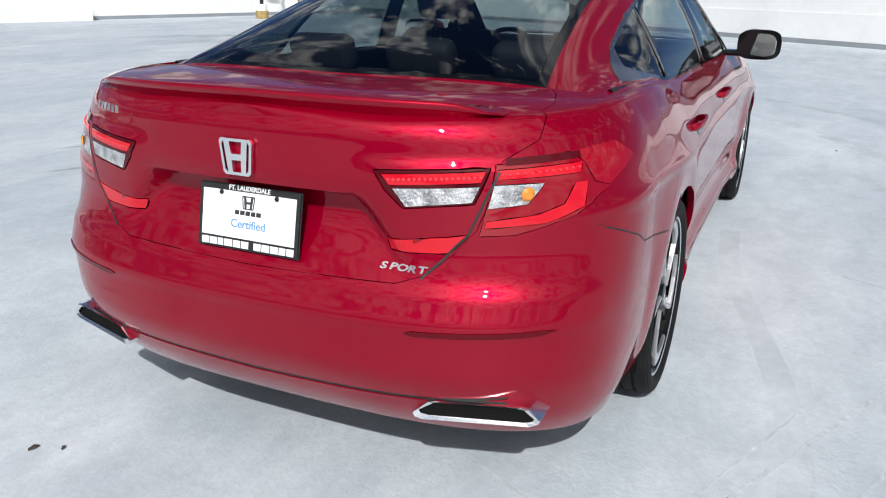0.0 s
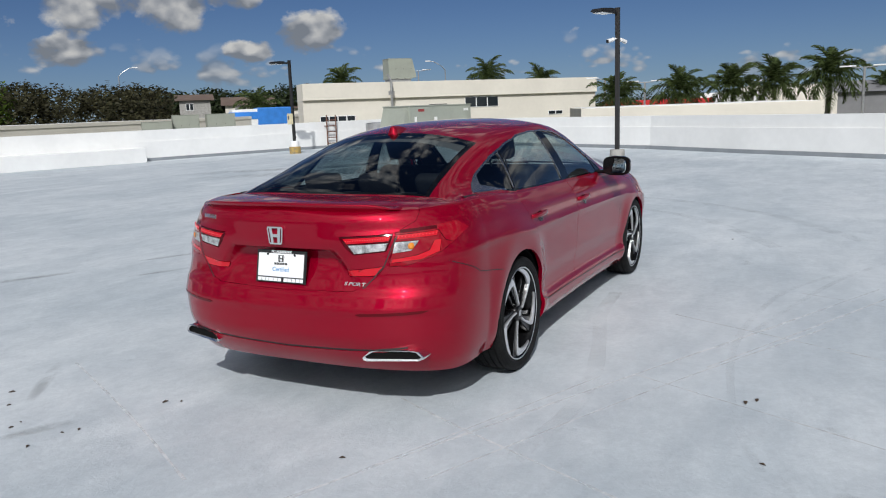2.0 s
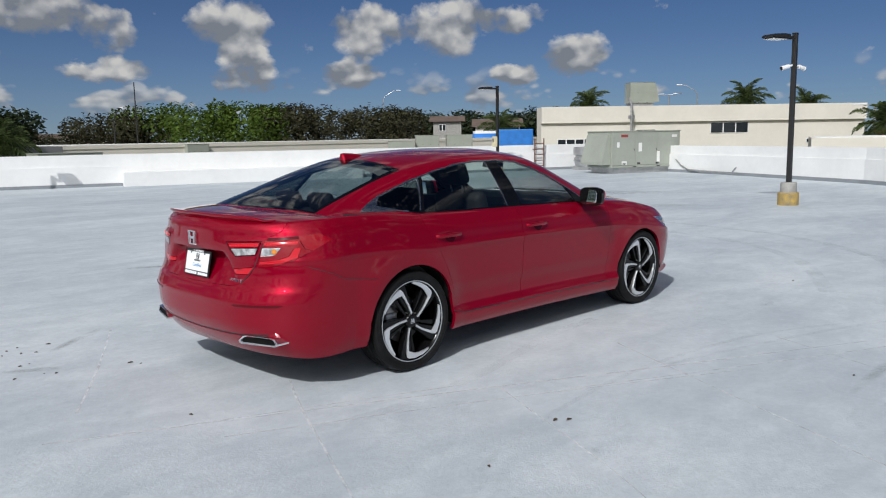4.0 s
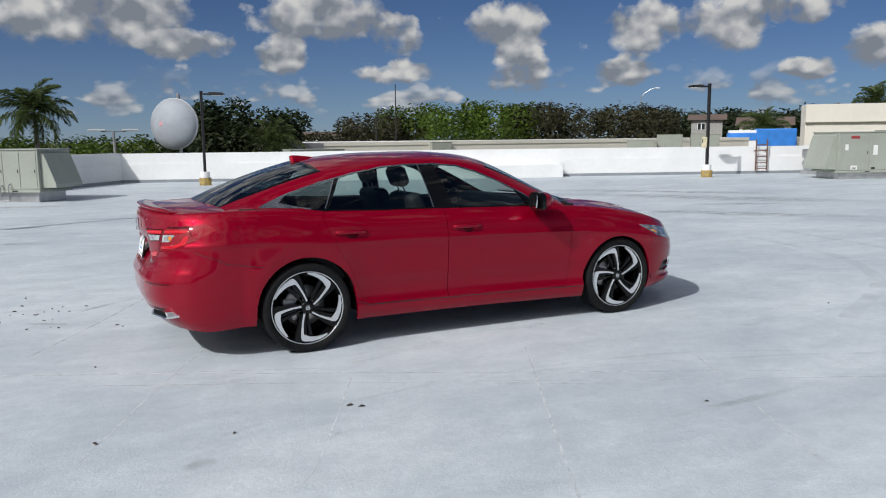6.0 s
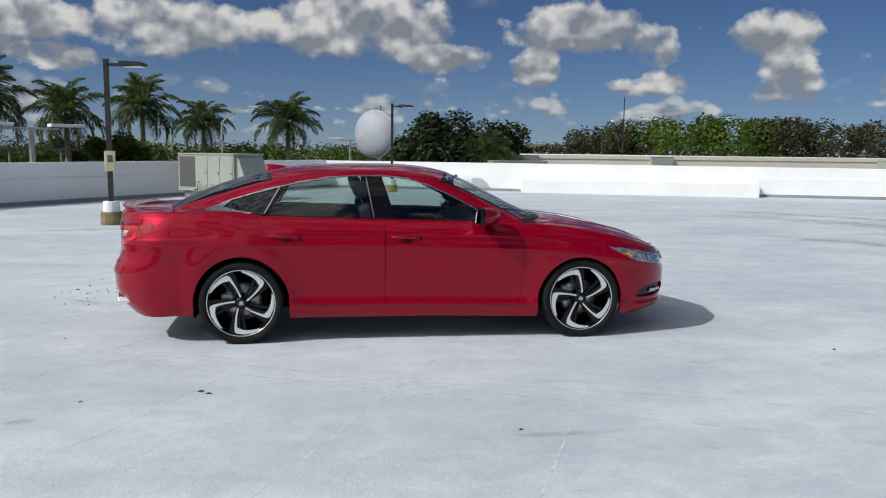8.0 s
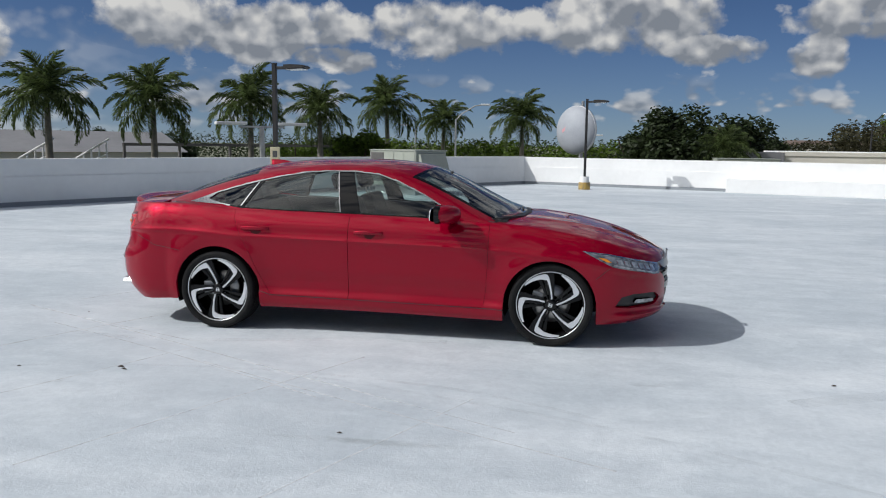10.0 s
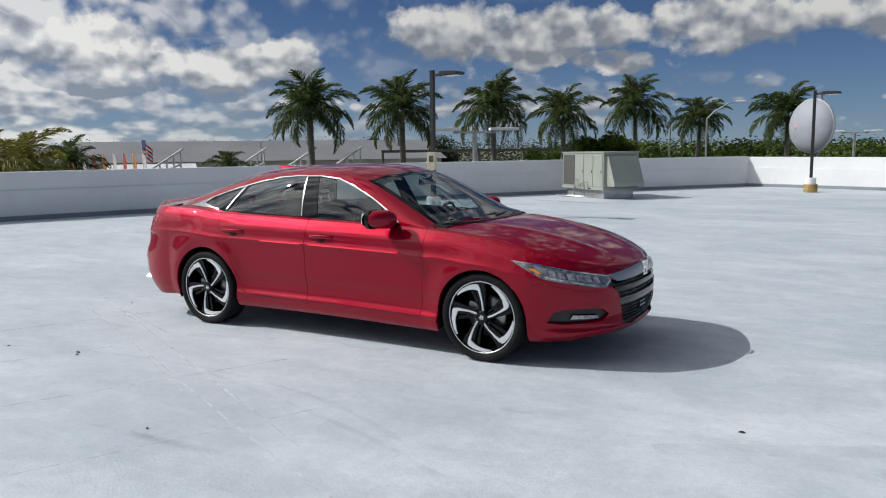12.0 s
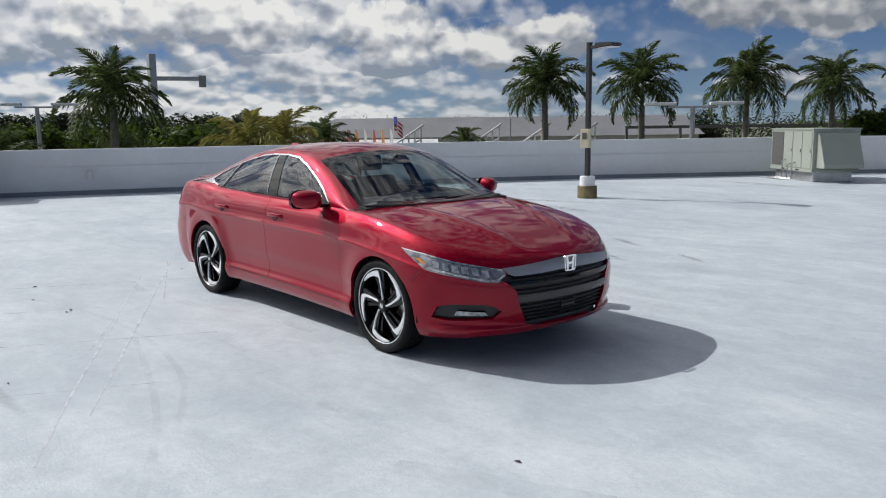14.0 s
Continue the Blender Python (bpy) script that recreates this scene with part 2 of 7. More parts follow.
def deck_mat():
    """Pale grey traffic coating with broad wash marks, stains and scuffs."""
    m = mat("deck_coating", (0.56, 0.60, 0.63), rough=0.62)
    nt = m.node_tree
    b = nt.nodes["Principled BSDF"]
    t = nt.nodes.new("ShaderNodeTexCoord")

    def noise_fac(scale, detail, stretch=(1, 1, 1), rot=0.0, rough=0.55):
        mp, n = nt.nodes.new("ShaderNodeMapping"), nt.nodes.new("ShaderNodeTexNoise")
        mp.inputs["Scale"].default_value = stretch
        mp.inputs["Rotation"].default_value = (0, 0, rot)
        n.inputs["Scale"].default_value, n.inputs["Detail"].default_value, n.inputs["Roughness"].default_value = scale, detail, rough
        n.inputs["Distortion"].default_value = 0.6
        nt.links.new(t.outputs["Object"], mp.inputs[0])
        nt.links.new(mp.outputs[0], n.inputs[0])
        return n.outputs[0]

    def ramp(fac, p0, p1, c0, c1):
        r = nt.nodes.new("ShaderNodeValToRGB")
        r.color_ramp.elements[0].position, r.color_ramp.elements[1].position = p0, p1
        r.color_ramp.elements[0].color, r.color_ramp.elements[1].color = (*c0, 1), (*c1, 1)
        nt.links.new(fac, r.inputs[0])
        return r.outputs[0]

    def mul(a, c, f=1.0):
        x = nt.nodes.new("ShaderNodeMix")
        x.data_type, x.blend_type = "RGBA", "MULTIPLY"
        x.inputs["Factor"].default_value = f
        nt.links.new(a, x.inputs["A"])
        nt.links.new(c, x.inputs["B"])
        return x.outputs["Result"]

    c = ramp(noise_fac(0.35, 6, (1, 1.8, 1), 0.5), 0.33, 0.68, (0.495, 0.545, 0.585), (0.65, 0.685, 0.715))
    c = mul(c, ramp(noise_fac(1.6, 7, (0.5, 2.2, 1), -0.3), 0.32, 0.60, (0.91, 0.92, 0.93), (1, 1, 1)))
    c = mul(c, ramp(noise_fac(1.1, 8, (1, 1, 1), 0, 0.65), 0.66, 0.76, (1, 1, 1), (0.72, 0.73, 0.74)), 0.7)
    c = mul(c, ramp(noise_fac(2.3, 9, (1, 1.4, 1), 0.9, 0.68), 0.40, 0.62, (0.91, 0.92, 0.93), (1.04, 1.04, 1.04)))
    c = mul(c, ramp(noise_fac(0.8, 9, (2.6, 0.5, 1), 0.35, 0.7), 0.62, 0.72, (1, 1, 1), (0.84, 0.85, 0.86)), 0.6)
    c = mul(c, ramp(noise_fac(9, 6, (1, 1, 1), 0.2, 0.7), 0.35, 0.65, (0.93, 0.935, 0.94), (1.02, 1.02, 1.02)))
    c = mul(c, ramp(noise_fac(30, 4), 0.3, 0.7, (0.91, 0.915, 0.92), (1.02, 1.02, 1.02)))
    nt.links.new(c, b.inputs["Base Color"])
    bp = nt.nodes.new("ShaderNodeBump")
    bp.inputs["Strength"].default_value, bp.inputs["Distance"].default_value = 0.25, 0.01
    nt.links.new(noise_fac(60, 5), bp.inputs["Height"])
    nt.links.new(bp.outputs[0], b.inputs["Normal"])
    return m


M_DECK = deck_mat()
M_WALL = mat("white_stucco", (0.80, 0.80, 0.79), 0.8, var=0.06, scale=0.6, bump=0.3, bscale=60)
M_CREAM = mat("cream_stucco", (0.72, 0.68, 0.60), 0.85, var=0.06, scale=0.3, bump=0.3, bscale=40)
M_FLASH = mat("grey_flashing", (0.25, 0.27, 0.29), 0.6, var=0.15, scale=1.5)
M_POLE = mat("dark_bronze_paint", (0.014, 0.013, 0.013), 0.5, var=0.2, scale=4)
M_YELLOW = mat("worn_yellow_paint", (0.56, 0.36, 0.07), 0.8, scale=7, alt=(0.20, 0.17, 0.11), bump=0.4)
M_WORNYELLOW = mat("yellow_paint_worn_to_concrete", (0.30, 0.24, 0.10), 0.85, scale=6, alt=(0.10, 0.085, 0.06), bump=0.5)
M_CONC = mat("raw_concrete", (0.36, 0.35, 0.33), 0.9, var=0.25, scale=4, bump=0.4)
M_HVAC = mat("grey_green_sheet_metal", (0.33, 0.35, 0.30), 0.5, var=0.08, scale=1.2)
M_HVACD = mat("dark_coil_grille", (0.11, 0.105, 0.10), 0.7, var=0.2, scale=20)
M_STEEL = mat("galvanised_steel", (0.45, 0.45, 0.45), 0.4, metal=0.7, var=0.2, scale=4)
M_BLACK = mat("black_plastic", (0.015, 0.015, 0.016), 0.5)
M_GROUND = mat("far_ground", (0.13, 0.14, 0.09), 0.95, var=0.4, scale=0.05, coords="Object")


# ---- mesh helpers ----
def obj(name, bm, material, parent=None, label="", smooth=False):
    me = bpy.data.meshes.new(name)
    bm.to_mesh(me)
    bm.free()
    for m in (material if isinstance(material, (list, tuple)) else [material]):
        me.materials.append(m)
    if smooth:
        me.polygons.foreach_set("use_smooth", [True] * len(me.polygons))
    ob = new(name, me)
    if parent is not None:
        ob.parent = parent
    if label:
        ob["label"] = label
    return ob


def part(name, bm, material, parent, label="", smooth=False):
    return obj(name, bm, material, parent, label, smooth)


def thing(name, m, label, category, group="", kind=""):
    ob = new(name)
    ob.matrix_world = m
    ob.empty_display_size = 0.1
    return tagged(ob, label, category, group, kind)


def box(x0, y0, z0, x1, y1, z1, bev=0.0, bm=None, m=None):
    """A bevelled box between two corners, added to bm."""
    bm = bm or bmesh.new()
    r = bmesh.ops.create_cube(bm, size=1, matrix=(m or Matrix()) @ Matrix.Translation(((x0 + x1) / 2, (y0 + y1) / 2, (z0 + z1) / 2)) @ Matrix.Diagonal((abs(x1 - x0), abs(y1 - y0), abs(z1 - z0), 1)))
    if bev:
        es = {e for v in r["verts"] for e in v.link_edges}
        bmesh.ops.bevel(bm, geom=list(es), offset=bev, segments=2, affect="EDGES", profile=0.6)
    return bm


def cyl(r0, r1, p, q, n=16, bm=None, caps=True):
    """A tapered round bar from p to q."""
    bm = bm or bmesh.new()
    p, q = Vector(p), Vector(q)
    d = q - p
    rot = d.to_track_quat("Z", "Y").to_matrix().to_4x4()
    bmesh.ops.create_cone(bm, cap_ends=caps, segments=n, radius1=r0, radius2=max(r1, 1e-4), depth=d.length, matrix=Matrix.Translation((p + q) / 2) @ rot)
    return bm


def tube(points, r, n=8, bm=None):
    """A round bar that follows points."""
    bm = bm or bmesh.new()
    pts = [Vector(p) for p in points]
    rings = []
    for i, p in enumerate(pts):
        d = (pts[min(i + 1, len(pts) - 1)] - pts[max(i - 1, 0)]).normalized()
        m = d.to_track_quat("Z", "Y").to_matrix()
        rr = r(i / (len(pts) - 1)) if callable(r) else r
        rings.append([bm.verts.new(p + m @ Vector((rr * math.cos(a), rr * math.sin(a), 0))) for a in [2 * math.pi * k / n for k in range(n)]])
    for a, b in zip(rings, rings[1:]):
        for k in range(n):
            bm.faces.new((a[k], a[(k + 1) % n], b[(k + 1) % n], b[k]))
    bm.faces.new(rings[0][::-1])
    bm.faces.new(rings[-1])
    return bm


def lathe(profile, n=48, axis="y", bm=None, at=(0, 0, 0), closed=False):
    """Turns (radius, along) pairs round an axis."""
    bm = bm or bmesh.new()
    rings = []
    at = Vector(at)
    for r, h in profile:
        ring = []
        for k in range(n):
            a = 2 * math.pi * k / n
            c, s = r * math.cos(a), r * math.sin(a)
            ring.append(bm.verts.new(at + (Vector((c, h, s)) if axis == "y" else Vector((c, s, h)))))
        rings.append(ring)
    if closed:
        rings.append(rings[0])
    for a, b in zip(rings, rings[1:]):
        for k in range(n):
            bm.faces.new((a[k], a[(k + 1) % n], b[(k + 1) % n], b[k]))
    bmesh.ops.recalc_face_normals(bm, faces=bm.faces)
    return bm


def prism(poly, d0, d1, plane="xz", bm=None, m=None, bev=0.0):
    """A flat outline pushed through from depth d0 to d1."""
    bm = bm or bmesh.new()
    m = m or Matrix()

    def at(a, b, d):
        return m @ Vector({"xz": (a, d, b), "yz": (d, a, b), "xy": (a, b, d)}[plane])
    lo, hi = [bm.verts.new(at(a, b, d0)) for a, b in poly], [bm.verts.new(at(a, b, d1)) for a, b in poly]
    fs = [bm.faces.new(lo), bm.faces.new(hi)]
    n = len(poly)
    for i in range(n):
        fs.append(bm.faces.new((lo[i], lo[(i + 1) % n], hi[(i + 1) % n], hi[i])))
    bmesh.ops.recalc_face_normals(bm, faces=fs)
    if bev:
        bmesh.ops.bevel(bm, geom=list({e for f in fs[:2] for e in f.edges}), offset=bev, segments=2, affect="EDGES")
    return bm


def curve(*pts):
    """A smooth curve that keeps to the run of its knots."""
    p = np.array(pts, float)
    p = p[np.argsort(p[:, 0])]
    x, y = p[:, 0], p[:, 1]
    h, d = np.diff(x), np.diff(y) / np.diff(x)
    g = np.zeros(len(x))
    for i in range(1, len(x) - 1):
        if d[i - 1] * d[i] > 0:
            w1, w2 = 2 * h[i] + h[i - 1], h[i] + 2 * h[i - 1]
            g[i] = (w1 + w2) / (w1 / d[i - 1] + w2 / d[i])
    g[0], g[-1] = d[0], d[-1]

    def f(t):
        t = min(max(t, x[0]), x[-1])
        i = min(int(np.searchsorted(x, t, side="right")) - 1, len(x) - 2)
        s = (t - x[i]) / h[i]
        return float(y[i] * (1 + 2 * s) * (1 - s) ** 2 + g[i] * h[i] * s * (1 - s) ** 2 + y[i + 1] * s * s * (3 - 2 * s) + g[i + 1] * h[i] * s * s * (s - 1))
    return f


def sstep(a, b, t):
    s = min(1, max(0, (t - a) / (b - a)))
    return s * s * (3 - 2 * s)


# ---- the roof deck and its parapets ----
WEST = [(-19.0, -14.0), (-17.2, -6.0), (-15.35, 0.4), (-12.7, 7.2), (-9.6, 13.2), (-5.8, 19.0), (-0.9, 25.7)]
NORTH = [(-0.9, 25.7), (25.8, 15.75)]
EAST = [(25.8, 15.75), (22.7, 8.6), (19.7, 2.8), (17.4, -0.2), (15.1, -3.6), (10.5, -11.0), (6.0, -18.0)]
SOUTH = [(6.0, -18.0), (-3.0, -26.0), (-19.0, -14.0)]
GROUND_Z = -6.5

bm = bmesh.new()
bmesh.ops.create_circle(bm, cap_ends=True, segments=64, radius=4000, matrix=Matrix.Translation((0, 0, GROUND_Z)))
tagged(obj("ground", bm, M_GROUND), "grey-green town ground far below the roof", "ground", kind="structure")

bm = bmesh.new()
loop = WEST + NORTH[1:] + EAST[1:] + SOUTH[1:-1]
vs = [bm.verts.new((x, y, 0)) for x, y in loop]
f = bm.faces.new(vs)
f.normal_update()
if f.normal.z < 0:
    f.normal_flip()
r = bmesh.ops.extrude_face_region(bm, geom=[f])
bmesh.ops.translate(bm, vec=(0, 0, -0.5), verts=[v for v in r["geom"] if isinstance(v, bmesh.types.BMVert)])
bmesh.ops.recalc_face_normals(bm, faces=bm.faces)
DECK = tagged(obj("floor", bm, M_DECK), "pale grey coated parking roof deck with scuffs and stains", "floor", kind="structure")


def parapet(name, pts, h, inside, label, low=0.70, proud=0.05, thick=0.25):
    """A wall along pts: a lower part that stands proud, an upper part and a flashing at its foot."""
    def strip(d0, d1, z0, z1):
        b = bmesh.new()
        rows = []
        for i, p in enumerate(pts):
            p = Vector((*p, 0))
            a = Vector((*pts[max(i - 1, 0)], 0))
            c = Vector((*pts[min(i + 1, len(pts) - 1)], 0))
            t = (c - a).normalized()
            n = Vector((-t.y, t.x, 0))
            if n.dot(Vector((*inside, 0)) - p) < 0:
                n = -n
            rows.append([b.verts.new(p + n * d + Vector((0, 0, z))) for d, z in ((d0, z0), (d1, z0), (d1, z1), (d0, z1))])
        for r0, r1 in zip(rows, rows[1:]):
            for k in range(4):
                b.faces.new((r0[k], r0[(k + 1) % 4], r1[(k + 1) % 4], r1[k]))
        b.faces.new(rows[0])
        b.faces.new(rows[-1])
        bmesh.ops.recalc_face_normals(b, faces=b.faces)
        return b
    w = tagged(obj(name, strip(-thick, 0, 0, h), M_WALL), label, "parapet wall", kind="structure")
    part("lower_wall", strip(0, proud, 0.0, low), M_WALL, w)
    part("flashing", strip(proud, proud + 0.02, 0.0, 0.11), M_FLASH, w, "grey flashing strip at the foot of the wall")
    return w


parapet("wall_west", WEST, 1.12, (0, 0), "white stucco parapet wall in shade with a stepped face")
parapet("wall_north", NORTH, 1.10, (0, 0), "white stucco parapet wall in full sun")
parapet("wall_east", EAST, 1.03, (0, 0), "white stucco parapet wall with a stepped face")
parapet("wall_south", SOUTH, 1.12, (0, 0), "white stucco parapet wall closing the roof")


# ---- the car: forms ----
M_PAINT = mat("red_car_paint", (0.265, 0.0002, 0.0145), 0.38, metal=0.36, coat=1.0, spec=0.0)
M_PAINT.node_tree.nodes["Principled BSDF"].inputs["Coat IOR"].default_value = 1.37
M_TYRE = mat("tyre_rubber", (0.022, 0.022, 0.023), 0.75, var=0.2, scale=8)
M_GLASS = glass_mat("tinted_side_glass", (0.62, 0.72, 0.70), 0.08)
# tint deepened to stand in for the dark cabin pillar seen through it
M_QUARTER = glass_mat("dark_quarter_glass", (0.16, 0.19, 0.19))
M_TRIMCHROME = mat("satin_chrome_strip", (0.50, 0.50, 0.51), 0.26, metal=1.0)
M_SCREEN = glass_mat("windscreen_glass", (0.70, 0.78, 0.76))
M_BACKLITE = glass_mat("dark_rear_glass", (0.34, 0.41, 0.43))
M_DARKCHROME = mat("smoked_chrome", (0.46, 0.45, 0.44), 0.38, metal=1.0)
M_DARKBAR = mat("dark_gloss_bar", (0.035, 0.035, 0.037), 0.2, spec=0.5)
M_RIMSILVER = mat("machined_alloy", (0.80, 0.80, 0.81), 0.33, metal=0.9)
M_RIMBLACK = mat("black_alloy", (0.004, 0.004, 0.0045), 0.22, spec=0.25)
M_REDLENS = mat("red_lamp_lens", (0.25, 0.0006, 0.008), 0.10, spec=0.3, coat=0.7)
M_REFLECT = mat("reflector_strip", (0.10, 0.0006, 0.005), 0.12, spec=0.22)
M_LED = mat("led_cells", (0.85, 0.05, 0.07), 0.2, spec=0.4)
M_DARKRED = mat("dark_red_lens_and_recess_shade", (0.075, 0.0006, 0.005), 0.10, spec=0.25)
M_REDGLOW = mat("red_reflector_cells", (0.55, 0.003, 0.014), 0.16, spec=0.2, coat=0.7)
M_CLEAR = mat("clear_lamp_lens", (0.72, 0.73, 0.74), 0.18, metal=0.25, coat=1.0, alt=(0.17, 0.175, 0.18), scale=26, bump=0.6, bscale=120)
M_MAROON = mat("smoked_red_lens", (0.30, 0.0008, 0.010), 0.10, spec=0.3, coat=0.7)
M_CELL = mat("lamp_projector_cell", (0.78, 0.80, 0.82), 0.14, metal=0.55, coat=1.0, alt=(0.22, 0.23, 0.24), scale=30)
M_AMBER = mat("amber_lamp_lens", (0.75, 0.25, 0.02), 0.15, coat=1.0)
M_LAMPDARK = mat("grey_lamp_housing", (0.36, 0.37, 0.39), 0.20, metal=0.6, coat=1.0, var=0.7, scale=18)
M_TRIM = mat("dark_cabin_trim", (0.014, 0.014, 0.016), 0.65, var=0.15, scale=10)
M_LEATHER = mat("charcoal_seat_cloth", (0.019, 0.019, 0.021), 0.7, var=0.2, scale=14, bump=0.2, bscale=200)
M_LINER = mat("grey_headliner", (0.22, 0.21, 0.20), 0.9)
M_MIRROR = mat("mirror_glass", (0.85, 0.86, 0.87), 0.02, metal=1.0)
M_DISC = mat("brake_steel", (0.35, 0.34, 0.33), 0.35, metal=0.9)
M_UNDER = mat("underbody_black", (0.006, 0.006, 0.006), 0.9, spec=0.1)
M_WHITEPLATE = mat("white_plate", (0.82, 0.83, 0.84), 0.4)
M_BLUEINK = mat("blue_ink", (0.12, 0.30, 0.55), 0.5)
M_BLACKINK = mat("black_ink", (0.03, 0.03, 0.03), 0.5)
M_GLOSSBLK = mat("gloss_black", (0.005, 0.005, 0.0055), 0.04, spec=0.3)
M_CHROME = mat("chrome", (0.86, 0.86, 0.87), 0.16, metal=1.0)

WB = 1.415                                   # half the wheelbase
zT = curve((-2.45, 1.035), (-2.2, 1.052), (-1.9, 1.062), (-1.6, 1.055), (-1.25, 1.025), (-0.3, 1.003), (0.5, 0.985), (0.95, 0.968), (1.3, 0.935), (1.7, 0.868), (2.0, 0.795), (2.2, 0.735), (2.36, 0.695))
zB = curve((-2.5, 0.25), (-2.2, 0.22), (-1.8, 0.235), (-1.0, 0.205), (0.0, 0.20), (1.0, 0.185), (1.8, 0.185), (2.36, 0.20))
zC = curve((-2.45, 1.06), (-2.3, 1.085), (-2.06, 1.09), (-1.6, 1.08), (0.9, 1.0), (1.15, 0.998), (1.5, 0.966), (1.85, 0.893), (2.1, 0.812), (2.25, 0.752), (2.36, 0.697))
xR = curve((0.18, -2.30), (0.25, -2.39), (0.34, -2.46), (0.45, -2.505), (0.56, -2.51), (0.64, -2.485), (0.70, -2.462), (0.80, -2.452), (0.92, -2.475), (1.0, -2.475), (1.06, -2.455))
xF = curve((0.18, 2.24), (0.22, 2.31), (0.30, 2.365), (0.40, 2.385), (0.50, 2.385), (0.60, 2.372), (0.66, 2.355), (0.70, 2.335))
wMAX = curve((-2.1, 0.895), (-1.7, 0.917), (-1.2, 0.918), (-0.5, 0.905), (0.5, 0.905), (1.1, 0.915), (1.7, 0.912), (1.9, 0.90))
# inset of the flank by height share
inset = curve((0.0, 0.050), (0.05, 0.026), (0.11, 0.016), (0.135, 0.015), (0.150, 0.019), (0.185, 0.034), (0.215, 0.041), (0.27, 0.041), (0.42, 0.020), (0.58, 0.013), (0.66, 0.009), (0.72, 0.000), (0.735, -0.005), (0.752, 0.003), (0.79, 0.015), (0.85, 0.024), (0.88, 0.032), (0.94, 0.062), (1.0, 0.098))
insE = curve((0.0, 0.06), (0.1, 0.03), (0.25, 0.012), (0.5, 0.002), (0.69, 0.004), (0.735, -0.003), (0.75, 0.003), (0.86, 0.03), (0.94, 0.06), (1.0, 0.098))


def flank(x, v):
    """Half width of the body at x and height share v."""
    k = sstep(0.95, 1.25, abs(x))
    w = wMAX(x) - (inset(v) * (1 - k) + insE(v) * k)
    for xw in (-WB, WB):
        d = math.hypot(x - xw, (0.2 + v * 0.8 - 0.335) * 0.9)
        w += 0.016 * math.exp(-((d - 0.38) / 0.09) ** 2)
    return w


NT, NS, NN, NV = 64, 130, 56, 76


def corner(u, n):
    """Even steps round a quarter of a rounded end: shares of its depth and of its half width."""
    k = 0.8
    if u < 0.6:
        s = k * u / 0.6
        return (1 - s ** n) ** (1 / n), s
    c = (1 - k ** n) ** (1 / n) * (1 - u) / 0.4
    return c, (1 - c ** n) ** (1 / n)


def ring(i, v):
    """The body's flank point: i runs from the middle of the tail to the middle of the nose, v from foot to top."""
    dr, df, nf = 0.60, 0.80, 2.48
    nr = 3.1 - 0.75 * sstep(0.45, 0.95, v)
    xr0, xf0 = -2.48 + dr, 2.38 - df

    def level(x):
        return zB(x) + (zT(x) - zB(x)) * v
    if i <= NT:
        c, s = corner(i / NT, nr)
        x = -2.48 + dr * (1 - c)
        z = level(x)
        xr = xR(z)
        return Vector((xr + (xr0 - xr) * (1 - c), flank(xr0, v) * s, z))
    if i >= NT + NS:
        c, s = corner((NT + NS + NN - i) / NN, nf)
        x = 2.38 - df * (1 - c)
        z = level(x)
        xf = xF(z)
        return Vector((xf - (xf - xf0) * (1 - c), flank(xf0, v) * s, z))
    x = xr0 + (xf0 - xr0) * (i - NT) / NS
    return Vector((x, flank(x, v), level(x)))


def tail_press(p):
    """Presses the plate bay and small ridges into the tail, and ridges into the hood."""
    y, z = abs(p.y), p.z
    if p.x < -2.2:
        half = 0.290 + max(0, 0.866 - z) * 0.85
        bay = sstep(0.0, 0.020, 0.870 - z) * sstep(0.0, 0.055, half + 0.030 - y) * sstep(0.66, 0.82, z)
        p.x += 0.055 * bay
        # the sides of the lid swell out round the lamps, with a crease that runs in from their upper edge
        p.x -= 0.010 * sstep(0.30, 0.42, y) * sstep(0.73, 0.80, z) * sstep(0.965, 0.935, z)
        p.x -= 0.006 * sstep(0.670, 0.640, z) * sstep(0.54, 0.64, z)
        p.x -= 0.005 * math.exp(-((z - 0.575) / 0.024) ** 2)
    if p.x > 1.85:
        # the lip under the nose and the hollow over it, drawn out from the bumper's corner
        out = Vector((p.x - 1.5, p.y, 0)).normalized()
        k = sstep(1.85, 2.0, p.x)
        p += out * k * (0.026 * sstep(0.292, 0.262, z) * sstep(0.19, 0.235, z) - 0.010 * math.exp(-((z - 0.312) / 0.022) ** 2) * sstep(0.45, 0.6, y))
    return p


def outward(bm, z0):
    """Turns every face of a shell to look away from the car's middle line."""
    bm.normal_update()
    bmesh.ops.reverse_faces(bm, faces=[f for f in bm.faces if f.normal.dot(f.calc_center_median() - Vector((max(-1.5, min(1.4, f.calc_center_median().x)), 0, z0))) < 0])
    bm.normal_update()


